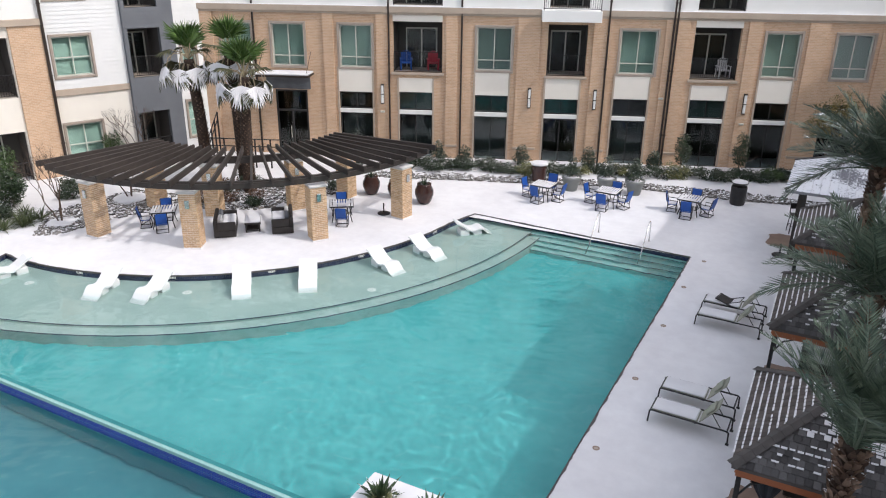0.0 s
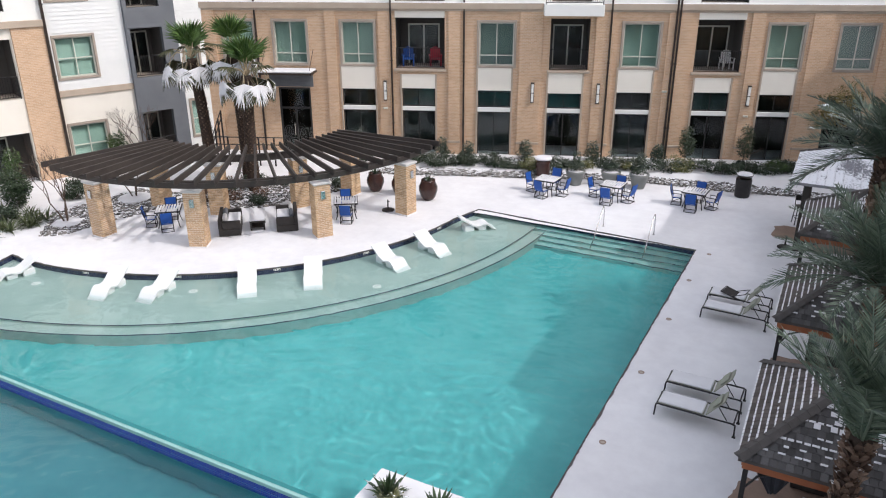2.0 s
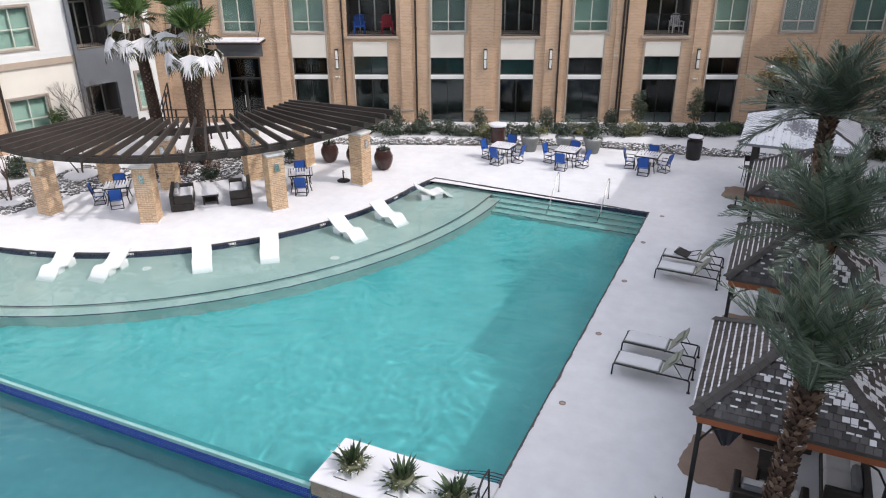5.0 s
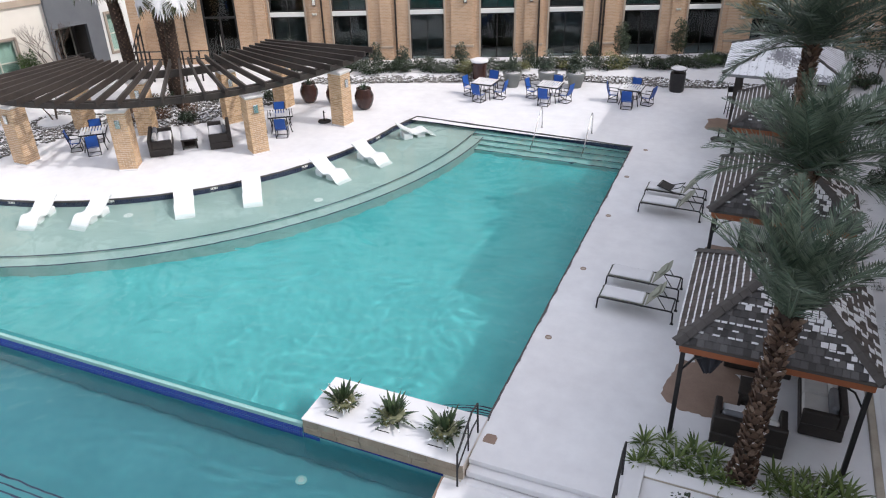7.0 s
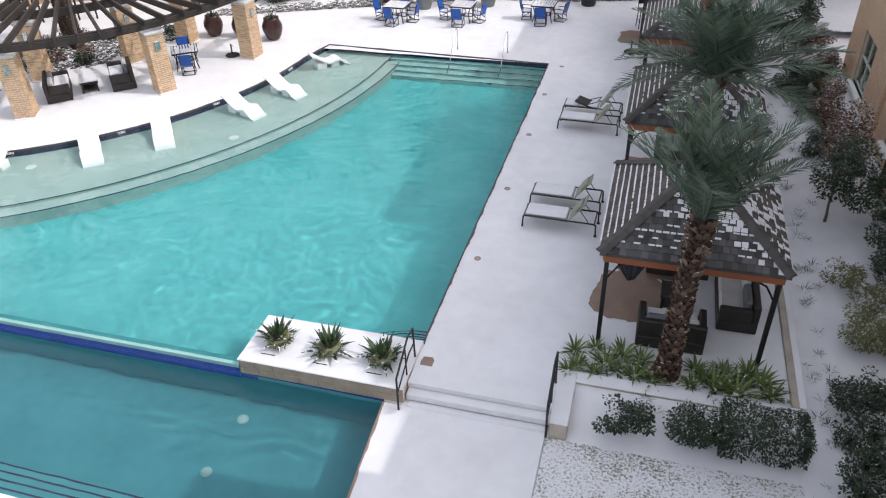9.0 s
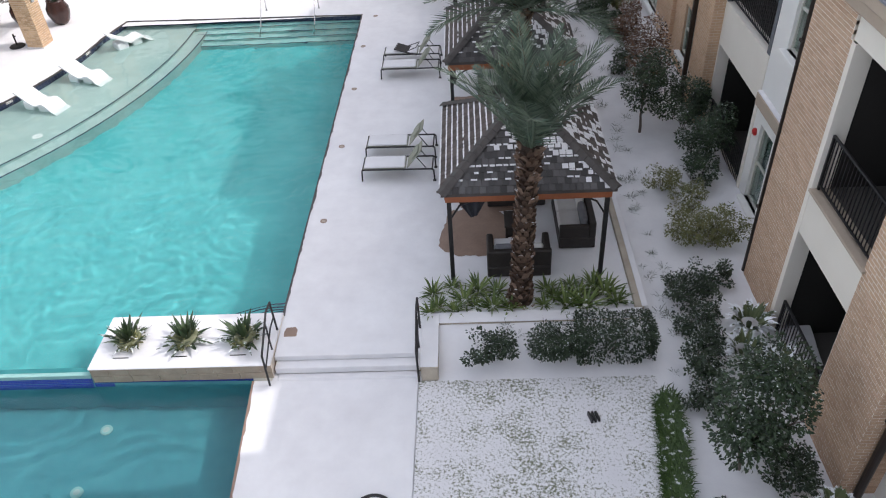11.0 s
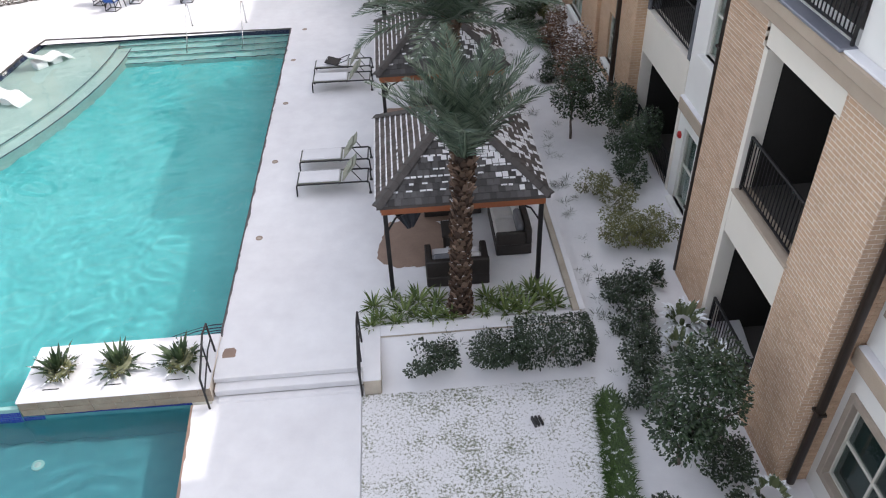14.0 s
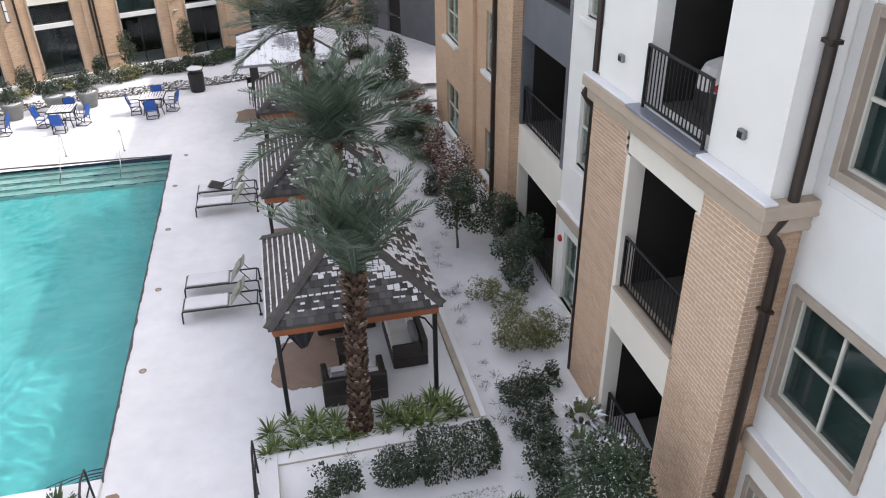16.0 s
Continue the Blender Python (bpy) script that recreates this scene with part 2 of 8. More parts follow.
PLASTER_LOW = surf("grey_blue_pool_plaster", (0.065, 0.26, 0.3), (0.1, 0.34, 0.375), 0.6, 4.0, 0.8, 0.1)
WATER = water_mat("pool_water", (0.82, 0.97, 0.97))
WATER_LOW = water_mat("lower_pool_water", (0.7, 0.92, 0.95))
TILE_NAVY = small_tiles("navy_waterline_tile", (0.012, 0.017, 0.05), (0.03, 0.04, 0.1), (0.1, 0.11, 0.13))
TILE_BLUE = small_tiles("cobalt_weir_tile", (0.012, 0.03, 0.3), (0.03, 0.06, 0.42), (0.12, 0.16, 0.3))
STONE = surf("buff_ledge_stone", (0.36, 0.31, 0.25), (0.5, 0.45, 0.37), 3.0, 40.0, 0.8, 0.3, each=0.25)

# ---- mesh helpers ----
class Mesh:
    """Collects vertices and faces of one mesh."""
    def __init__(self):
        self.v, self.f, self.keep = [], [], False

    def add(self, verts, faces):
        k = len(self.v)
        self.v += [tuple(p) for p in verts]
        self.f += [tuple(i + k for i in q) for q in faces]
        return self

    def box(self, x0, x1, y0, y1, z0, z1, m=None, c=0.0):
        """A box between two corners; c: width of its bevelled edges."""
        if c <= 0:
            vs = [(x, y, z) for x in (x0, x1) for y in (y0, y1) for z in (z0, z1)]
            fs = [(0, 1, 3, 2), (4, 6, 7, 5), (0, 4, 5, 1), (2, 3, 7, 6), (0, 2, 6, 4), (1, 5, 7, 3)]
        else:
            lo, hi = (x0, y0, z0), (x1, y1, z1)
            vs, key = [], {}
            for s in [(a, b, d) for a in (0, 1) for b in (0, 1) for d in (0, 1)]:
                for ax in range(3):
                    p = [((hi if s[i] else lo)[i] + (0 if i == ax else (-c if s[i] else c))) for i in range(3)]
                    key[s, ax] = len(vs)
                    vs.append(tuple(p))
            fs = []
            for ax in range(3):
                o = [i for i in range(3) if i != ax]
                for side in (0, 1):
                    q = []
                    for a, b in ((0, 0), (1, 0), (1, 1), (0, 1)):
                        s = [0, 0, 0]
                        s[ax], s[o[0]], s[o[1]] = side, a, b
                        q.append(key[tuple(s), ax])
                    fs.append(tuple(q))
                for a in (0, 1):
                    for b in (0, 1):
                        s0, s1 = [0, 0, 0], [0, 0, 0]
                        s0[o[0]], s0[o[1]], s0[ax] = a, b, 0
                        s1[o[0]], s1[o[1]], s1[ax] = a, b, 1
                        s0, s1 = tuple(s0), tuple(s1)
                        fs.append((key[s0, o[0]], key[s1, o[0]], key[s1, o[1]], key[s0, o[1]]))
            for s in [(a, b, d) for a in (0, 1) for b in (0, 1) for d in (0, 1)]:
                fs.append((key[s, 0], key[s, 1], key[s, 2]))
        if m is not None:
            vs = [tuple(m @ Vector(p)) for p in vs]
        return self.add(vs, fs)

    def tube(self, pts, radii, seg=8, caps=True):
        """A round bar along a line of points."""
        pts = [Vector(p) for p in pts]
        if isinstance(radii, (int, float)):
            radii = [radii] * len(pts)
        rings = []
        side = None
        for i, p in enumerate(pts):
            d = (pts[min(i + 1, len(pts) - 1)] - pts[max(i - 1, 0)]).normalized()
            if side is None:
                side = d.orthogonal().normalized()
            side = (side - d * side.dot(d)).normalized()
            up = d.cross(side)
            rings.append([p + (side * math.cos(a) + up * math.sin(a)) * radii[i] for a in [2 * math.pi * k / seg for k in range(seg)]])
        vs = [tuple(q) for r in rings for q in r]
        fs = [(i * seg + k, i * seg + (k + 1) % seg, (i + 1) * seg + (k + 1) % seg, (i + 1) * seg + k) for i in range(len(pts) - 1) for k in range(seg)]
        if caps:
            fs += [tuple(range(seg))[::-1], tuple((len(pts) - 1) * seg + k for k in range(seg))]
        return self.add(vs, fs)

    def lathe(self, profile, seg=20, at=(0, 0, 0)):
        vs = [(at[0] + r * math.cos(2 * math.pi * k / seg), at[1] + r * math.sin(2 * math.pi * k / seg), at[2] + z) for r, z in profile for k in range(seg)]
        n = len(profile)
        fs = [(i * seg + k, i * seg + (k + 1) % seg, (i + 1) * seg + (k + 1) % seg, (i + 1) * seg + k) for i in range(n - 1) for k in range(seg)]
        fs += [tuple(range(seg))[::-1], tuple((n - 1) * seg + k for k in range(seg))]
        return self.add(vs, fs)

    def prism(self, pts, z0, z1, bottom=True):
        n = len(pts)
        vs = [(x, y, z0) for x, y in pts] + [(x, y, z1) for x, y in pts]
        fs = [(i, (i + 1) % n, n + (i + 1) % n, n + i) for i in range(n)] + [tuple(range(n, 2 * n))]
        if bottom:
            fs.append(tuple(range(n))[::-1])
        return self.add(vs, fs)

    def data(self, name, mat, smooth=False):
        me = bpy.data.meshes.new(name)
        me.from_pydata(self.v, [], self.f)
        bm = bmesh.new()
        bm.from_mesh(me)
        if len(bm.faces) < 60000 and not self.keep:
            bmesh.ops.recalc_face_normals(bm, faces=bm.faces)
        bm.to_mesh(me)
        bm.free()
        me.materials.append(mat)
        if smooth:
            me.polygons.foreach_set("use_smooth", [True] * len(me.polygons))
        return me


IDENT = Matrix.Identity(4)


def part(name, mesh, mat, parent=None, label="", m=None, smooth=False, raw=False):
    """One mesh object under a thing or a part; raw keeps the face directions as given."""
    if isinstance(mesh, Mesh):
        if raw:
            me = bpy.data.meshes.new(name)
            me.from_pydata(mesh.v, [], mesh.f)
            me.materials.append(mat)
        else:
            me = mesh.data(name, mat, smooth)
    else:
        me = mesh
    ob = new(name, me)
    if parent is not None:
        ob.parent = parent
    if m is not None:
        ob.matrix_basis = m
    if label:
        ob["label"] = label
    return ob


def thing(name, label, category, m=None, group="", kind=""):
    ob = new(name)
    ob.empty_display_size = 0.2
    if m is not None:
        ob.matrix_basis = m
    return tagged(ob, label, category, group, kind)


def setting(name, mesh, mat, label, category, m=None, smooth=False):
    ob = part(name, mesh, mat, None, "", m, smooth)
    return tagged(ob, label, category, "", "structure")


def fill(loops, z):
    """A flat sheet bounded by the first loop, with the others as holes."""
    bm = bmesh.new()
    edges = []
    for loop in loops:
        vs = [bm.verts.new((x, y, z)) for x, y in loop]
        edges += [bm.edges.new((vs[i], vs[(i + 1) % len(vs)])) for i in range(len(vs))]
    bmesh.ops.triangle_fill(bm, use_beauty=True, use_dissolve=False, edges=edges, normal=(0, 0, 1))
    bm.normal_update()
    mesh = Mesh()
    mesh.keep = True
    bm.verts.index_update()
    mesh.v = [tuple(v.co) for v in bm.verts]
    mesh.f = [tuple(v.index for v in (f.verts if f.normal.z > 0 else reversed(f.verts))) for f in bm.faces]
    bm.free()
    return mesh


def wall_mesh(u0, u1, z0, z1, holes, y0=0.0, thick=0.3):
    """An upright wall in its own plane (x along, -y out) with openings right through it."""
    us = sorted({u0, u1, *[min(max(h[i], u0), u1) for h in holes for i in (0, 1)]})
    zs = sorted({z0, z1, *[min(max(h[i], z0), z1) for h in holes for i in (2, 3)]})
    nu, nz = len(us) - 1, len(zs) - 1
    def solid(i, j):
        if not (0 <= i < nu and 0 <= j < nz):
            return False
        cu, cz = (us[i] + us[i + 1]) / 2, (zs[j] + zs[j + 1]) / 2
        return not any(h[0] < cu < h[1] and h[2] < cz < h[3] for h in holes)
    m = Mesh()
    ya, yb = y0, y0 + thick
    for i in range(nu):
        for j in range(nz):
            if not solid(i, j):
                continue
            a, b, c, d = us[i], us[i + 1], zs[j], zs[j + 1]
            m.add([(a, ya, c), (b, ya, c), (b, ya, d), (a, ya, d)], [(0, 1, 2, 3)])
            m.add([(a, yb, c), (b, yb, c), (b, yb, d), (a, yb, d)], [(3, 2, 1, 0)])
            if not solid(i - 1, j):
                m.add([(a, ya, c), (a, ya, d), (a, yb, d), (a, yb, c)], [(0, 1, 2, 3)])
            if not solid(i + 1, j):
                m.add([(b, ya, c), (b, yb, c), (b, yb, d), (b, ya, d)], [(0, 1, 2, 3)])
            if not solid(i, j - 1):
                m.add([(a, ya, c), (a, yb, c), (b, yb, c), (b, ya, c)], [(0, 1, 2, 3)])
            if not solid(i, j + 1):
                m.add([(a, ya, d), (b, ya, d), (b, yb, d), (a, yb, d)], [(0, 1, 2, 3)])
    return m


# ---- the plan: pool, decks, levels ----
LOW = -0.32           # lower deck, lawn and planting level
WATER_Z = -0.13
LOW_WATER_Z = -0.41
POOL_FLOOR = -1.25
LEDGE_C, LEDGE_R = (-26.3, 27.5), 15.95
DECK_C, DECK_R = (-25.62, 27.25), 12.09


def arc(c, r, a0, a1, n):
    return [(c[0] + r * math.cos(radians(a0 + (a1 - a0) * i / n)), c[1] + r * math.sin(radians(a0 + (a1 - a0) * i / n))) for i in range(n + 1)]


DECK_ARC = arc(DECK_C, DECK_R, -4.2, -90.5, 48)
POOL = [(-3.99, 11.2), (-3.92, 27.5), (-13.16, 27.92)] + DECK_ARC + [(-26.45, 15.25), (-26.2, 14.3), (-31.5, 12.0), (-31.5, 9.9), (-7.6, 9.9), (-7.6, 11.27)]
LOWER_POOL = [(-4.37, 9.74), (-7.6, 9.78), (-31.5, 9.78), (-31.5, 5.95), (-8.6, 5.95), (-4.1, 5.5)]

# upper deck, one snow-covered sheet around the pool
deck_loop = [(-1.05, 10.1), (-1.05, 11.0), (3.3, 10.85), (3.35, 33.6), (2.0, 36.0), (-1.2, 36.0), (-4.0, 35.3), (-8.5, 34.9), (-12.5, 33.2), (-16.3, 31.8), (-18.9, 30.7),
             (-20.5, 30.9), (-23.5, 33.0), (-31.0, 30.5), (-34.5, 22.5), (-38.5, 12.0), (-38.5, 9.0), (-31.5, 9.0)]
outer = deck_loop + [(-31.5, 9.9)] + POOL[POOL.index((-31.5, 12.0)):POOL.index((-31.5, 12.0)) + 1]
outer += [(-26.2, 14.3), (-26.45, 15.25)] + DECK_ARC[::-1] + [(-13.16, 27.92), (-3.92, 27.5), (-3.99, 11.2), (-3.96, 10.1)]
# the loop runs round the deck and back along the water's edge
setting("pavement", fill([outer], 0.0), SNOW, "pool deck under a smooth cover of fresh snow", "pool deck")
setting("ground", fill([[(-900, -900), (900, -900), (900, 900), (-900, 900)], [(-34.0, 5.2), (-3.3, 5.2), (-3.3, 28.6), (-34.0, 28.6)]], LOW - 0.03), SNOW, "snow-covered ground running out to the horizon", "ground")
setting("lower_pavement", fill([[(-4.37, 9.72), (-4.1, 5.5), (-8.6, 5.95), (-31.5, 5.95), (-31.5, -6.0), (-1.12, -6.0), (-1.12, 10.0), (-4.0, 10.0), (-4.0, 9.72)]], LOW), SNOW, "lower walkway under untrodden snow beside the lower pool", "walkway")


def strip_along(pts, z0, z1, out=0.0, closed=False):
    """An upright band along a line; out shifts it sideways."""
    m = Mesh()
    n = len(pts)
    for i in range(n - (0 if closed else 1)):
        a, b = Vector((*pts[i], 0)), Vector((*pts[(i + 1) % n], 0))
        s = (b - a).cross(Vector((0, 0, 1))).normalized() * out
        a, b = a + s, b + s
        m.add([(a.x, a.y, z0), (b.x, b.y, z0), (b.x, b.y, z1), (a.x, a.y, z1)], [(0, 1, 2, 3)])
    return m


EDGE = [(-3.99, 11.2), (-3.92, 27.5), (-13.16, 27.92)] + DECK_ARC + [(-26.45, 15.25), (-26.2, 14.3), (-31.5, 12.0)]
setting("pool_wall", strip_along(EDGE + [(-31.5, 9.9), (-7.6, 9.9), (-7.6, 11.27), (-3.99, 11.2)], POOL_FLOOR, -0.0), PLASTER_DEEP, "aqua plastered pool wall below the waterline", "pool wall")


def band_on_edge(name, pts, z0, z1, w, mat, label, category):
    m = Mesh()
    for i in range(len(pts) - 1):
        a, b = Vector((*pts[i], 0)), Vector((*pts[i + 1], 0))
        s = (b - a).cross(Vector((0, 0, 1))).normalized()
        o, q = s * (-w), s * 0.03
        m.add([tuple(a + o + Vector((0, 0, z))) for z in (z0, z1)] + [tuple(b + o + Vector((0, 0, z))) for z in (z0, z1)] +
              [tuple(a + q + Vector((0, 0, z))) for z in (z0, z1)] + [tuple(b + q + Vector((0, 0, z))) for z in (z0, z1)],
              [(0, 1, 3, 2), (4, 6, 7, 5), (1, 5, 7, 3), (0, 2, 6, 4)])
    return setting(name, m, mat, label, category)


band_on_edge("waterline_tile", EDGE, -0.34, -0.015, 0.02, TILE_NAVY, "dark navy mosaic tile band along the pool's waterline", "tile band")

# snow lip, uneven, that stops short of the pool's edge and leaves the coping bare in places
def coping(name, pts, z, mat, label):
    m = Mesh()
    dense = []
    for i in range(len(pts) - 1):
        a, b = Vector(pts[i]), Vector(pts[i + 1])
        k = max(1, int((b - a).length / 0.12))
        dense += [a.lerp(b, j / k) for j in range(k)]
    dense.append(Vector(pts[-1]))
    for i in range(len(dense) - 1):
        a, b = dense[i], dense[i + 1]
        s = Vector(((b - a).y, -(b - a).x)).normalized()
        wa = 0.012 + 0.035 * max(0.0, noise.noise(Vector((a.x * 1.9, a.y * 1.9, 0.0))) + 0.25) + 0.03 * noise.noise(Vector((a.x * 9, a.y * 9, 3.0)))
        wb = 0.012 + 0.035 * max(0.0, noise.noise(Vector((b.x * 1.9, b.y * 1.9, 0.0))) + 0.25) + 0.03 * noise.noise(Vector((b.x * 9, b.y * 9, 3.0)))
        wa, wb = max(wa, 0.006), max(wb, 0.006)
        p = [a - s * 0.03, b - s * 0.03, b + s * wb, a + s * wa]
        m.add([(q.x, q.y, z) for q in p] + [(q.x, q.y, z - 0.05) for q in p[:2]], [(0, 1, 2, 3), (0, 4, 5, 1)])
    return setting(name, m, mat, label, "coping")


BUFF_STONE = surf("buff_limestone", (0.3, 0.24, 0.18), (0.5, 0.42, 0.33), 2.5, 45.0, 0.85, 0.3)
COPING_DARK = surf("wet_dark_coping", (0.035, 0.033, 0.035), (0.1, 0.09, 0.085), 4.0, 40.0, 0.5, 0.2)
coping("coping", EDGE, 0.006, COPING_DARK, "dark wet pool coping where the snow has slid off")

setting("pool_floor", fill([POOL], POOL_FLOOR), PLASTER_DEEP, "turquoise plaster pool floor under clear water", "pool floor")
ledge_out = arc(LEDGE_C, LEDGE_R, -1.0, -104.0, 80)
ledge_poly = [(-13.16, 27.9)] + DECK_ARC + [(-26.45, 15.25), (-26.2, 14.3), (-30.3, 12.6)] + ledge_out[::-1] + [(-10.35, 27.75)]
m = fill([ledge_poly], -0.34)
m.v, m.f = m.v + [(x, y, z) for x, y in ledge_out for z in (-0.34, -0.52)], m.f + [(len(m.v) + 2 * i, len(m.v) + 2 * i + 1, len(m.v) + 2 * i + 3, len(m.v) + 2 * i + 2) for i in range(len(ledge_out) - 1)]
setting("tanning_ledge", m, PLASTER_LEDGE, "pale shallow sun shelf curving along the pool", "pool ledge")


def ring_step(name, r0, r1, z, drop, mat, label):
    a, b = arc(LEDGE_C, r0, -1.0, -104.0, 80), arc(LEDGE_C, r1, -1.0, -104.0, 80)
    m = Mesh()
    for i in range(80):
        m.add([(*a[i], z), (*a[i + 1], z), (*b[i + 1], z), (*b[i], z), (*b[i], z - drop), (*b[i + 1], z - drop)], [(0, 1, 2, 3), (3, 2, 5, 4)])
    return setting(name, m, mat, label, "pool step")


ring_step("ledge_step", LEDGE_R, LEDGE_R + 0.5, -0.5, 0.75, PLASTER_LEDGE, "pale curved step below the sun shelf")
ring_step("step_edge_tile", LEDGE_R - 0.035, LEDGE_R + 0.004, -0.334, 0.03, TILE_NAVY, "thin dark tile line on the shelf's edge")
ring_step("step_edge_tile", LEDGE_R + 0.465, LEDGE_R + 0.505, -0.494, 0.03, TILE_NAVY, "thin dark tile line on the curved step")

# wide entry steps along the far side
for k in range(4):
    m = Mesh().box(-10.3 + 0.12 * k, -3.95, 27.75 - 0.36 * (k + 1) - 0.1, 27.8, POOL_FLOOR, -0.3 - 0.2 * k - 0.001 * k)
    setting("entry_step", m, PLASTER_STEP, "pale plaster entry step under water", "pool step")
    m = Mesh().box(-10.3 + 0.12 * k, -3.95, 27.65 - 0.36 * (k + 1) - 0.004, 27.65 - 0.36 * (k + 1) + 0.02, -0.33 - 0.2 * k, -0.295 - 0.2 * k)
    setting("step_edge_tile", m, TILE_NAVY, "dark tile line on an entry step", "tile line")
# rounded corner steps beside the stone planter
for k in range(4):
    r = 1.55 - 0.33 * k
    pts = [(-3.99, 11.22)] + [(-3.99 + 1.15 * r * math.cos(radians(a)), 11.22 + 0.62 * r * math.sin(radians(a))) for a in range(90, 181, 6)]
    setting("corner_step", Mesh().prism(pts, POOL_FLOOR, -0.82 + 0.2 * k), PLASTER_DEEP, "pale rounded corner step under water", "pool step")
    m = Mesh()
    for i in range(1, len(pts) - 1):
        a, b = Vector((*pts[i], 0)), Vector((*pts[i + 1], 0))
        c = Vector((-3.99, 11.22, 0))
        a2, b2, z = a + (c - a).normalized() * 0.035, b + (c - b).normalized() * 0.035, -0.815 + 0.2 * k
        m.add([(a.x, a.y, z), (b.x, b.y, z), (b2.x, b2.y, z), (a2.x, a2.y, z), (a.x, a.y, z - 0.03), (b.x, b.y, z - 0.03)], [(0, 1, 2, 3), (0, 4, 5, 1)])
    setting("step_edge_tile", m, TILE_NAVY, "dark tile line on a rounded corner step", "tile line")



def rippled(loop, z, step, height, seed):
    """A water sheet over the loop with small crossing ripples."""
    r = random.Random(seed)
    lp = np.array(loop)
    xs = np.arange(lp[:, 0].min() - step, lp[:, 0].max() + step, step)
    ys = np.arange(lp[:, 1].min(), lp[:, 1].max() + step, step)
    gx, gy = np.meshgrid(xs, ys)
    gx, gy = np.clip(gx, lp[:, 0].min(), lp[:, 0].max()), np.clip(gy, lp[:, 1].min(), lp[:, 1].max())
    gz = np.zeros_like(gx)
    wx, wy = gx + 0.25 * np.sin(gy * 1.7 + 1.0) + 0.1 * np.sin(gx * 4.1), gy + 0.25 * np.sin(gx * 1.3) + 0.1 * np.sin(gy * 4.7 + 2.0)
    for k in range(14):
        a, length = r.uniform(0, 6.283), 0.23 * 1.085 ** k
        kx, ky = 6.283 / length * math.cos(a), 6.283 / length * math.sin(a)
        gz += length ** 1.1 * np.sin(wx * kx + wy * ky + r.uniform(0, 6.283))
    calm = 0.75 + 0.25 * np.sin(gx * 0.55 + 0.8 * np.sin(gy * 0.4)) * np.sin(gy * 0.6 + 1.0)
    shallow = np.clip((np.hypot(gx - LEDGE_C[0], gy - LEDGE_C[1]) - LEDGE_R - 0.4) / 1.2, 0.25, 1.0)
    gz *= height / np.abs(gz).max() * calm * shallow
    ny, nx = gx.shape
    cx, cy = (gx[:-1, :-1] + gx[1:, 1:]) / 2, (gy[:-1, :-1] + gy[1:, 1:]) / 2
    near = np.zeros(cx.shape, bool)
    for ox, oy in ((0, 0), (0.25, 0), (-0.25, 0), (0, 0.25), (0, -0.25)):
        c = np.zeros(cx.shape, bool)
        for i in range(len(loop)):
            (x1, y1), (x2, y2) = loop[i], loop[i - 1]
            if y1 != y2:
                c ^= ((y1 > cy + oy) != (y2 > cy + oy)) & (cx + ox < (x2 - x1) * (cy + oy - y1) / (y2 - y1) + x1)
        near |= c
    j, i = np.nonzero(near)
    q = np.stack([j * nx + i, j * nx + i + 1, (j + 1) * nx + i + 1, (j + 1) * nx + i], 1)
    used, inv = np.unique(q, return_inverse=True)
    m = Mesh()
    m.keep = True
    m.v = np.stack([gx.ravel(), gy.ravel(), z + gz.ravel()], 1)[used].tolist()
    m.f = inv.reshape(-1, 4).tolist()
    return m


sun_data.cycles.is_caustics_light = True
w = setting("water", rippled(POOL, WATER_Z, 0.055, 0.023, 3), WATER, "clear turquoise pool water with small ripples", "water", smooth=True)
w.visible_shadow = False
w.cycles.is_caustics_caster = True
w = setting("lower_water", rippled(LOWER_POOL, LOW_WATER_Z, 0.065, 0.016, 4), WATER_LOW, "still grey-blue water of the lower pool", "water", smooth=True)
w.visible_shadow = False
w.cycles.is_caustics_caster = True
for name in ("pool_floor", "tanning_ledge", "entry_step", "ledge_step"):
    bpy.data.objects[name].cycles.is_caustics_receiver = True
setting("lower_pool_floor", fill([LOWER_POOL], -1.5), PLASTER_LOW, "grey-blue plaster floor of the lower pool", "pool floor").cycles.is_caustics_receiver = True
setting("lower_pool_wall", strip_along(LOWER_POOL + LOWER_POOL[:1], -1.5, LOW - 0.005), PLASTER_LOW, "grey-blue plaster wall of the lower pool", "pool wall")
coping("lower_coping", [(-4.1, 5.5), (-4.37, 9.72)], LOW + 0.006, PAVER, "brown stone coping at the lower pool with ragged snow")
for k in range(4):
    yk = 6.83 - 0.22 * k
    setting("lower_step", Mesh().box(-31.4, -4.6, 5.9, yk, -1.5, -1.1 + 0.17 * k), PLASTER_LOW, "long submerged step of the lower pool", "pool step")
    setting("step_edge_tile", Mesh().box(-31.4, -4.6, yk - 0.035, yk + 0.004, -1.14 + 0.17 * k, -1.094 + 0.17 * k), TILE_NAVY, "dark tile line on a long step", "tile line")

# overflow weir between the two pools
setting("weir_base", Mesh().box(-31.5, -7.62, 9.775, 9.9, -1.5, LOW_WATER_Z - 0.02), PLASTER_LOW, "grey-blue plaster base of the weir under water", "weir")
setting("weir_wall", Mesh().box(-31.5, -7.62, 9.8, 9.9, LOW_WATER_Z - 0.02, WATER_Z + 0.012, c=0.01), PLASTER_STEP, "pale plaster weir wall between the pools", "weir")
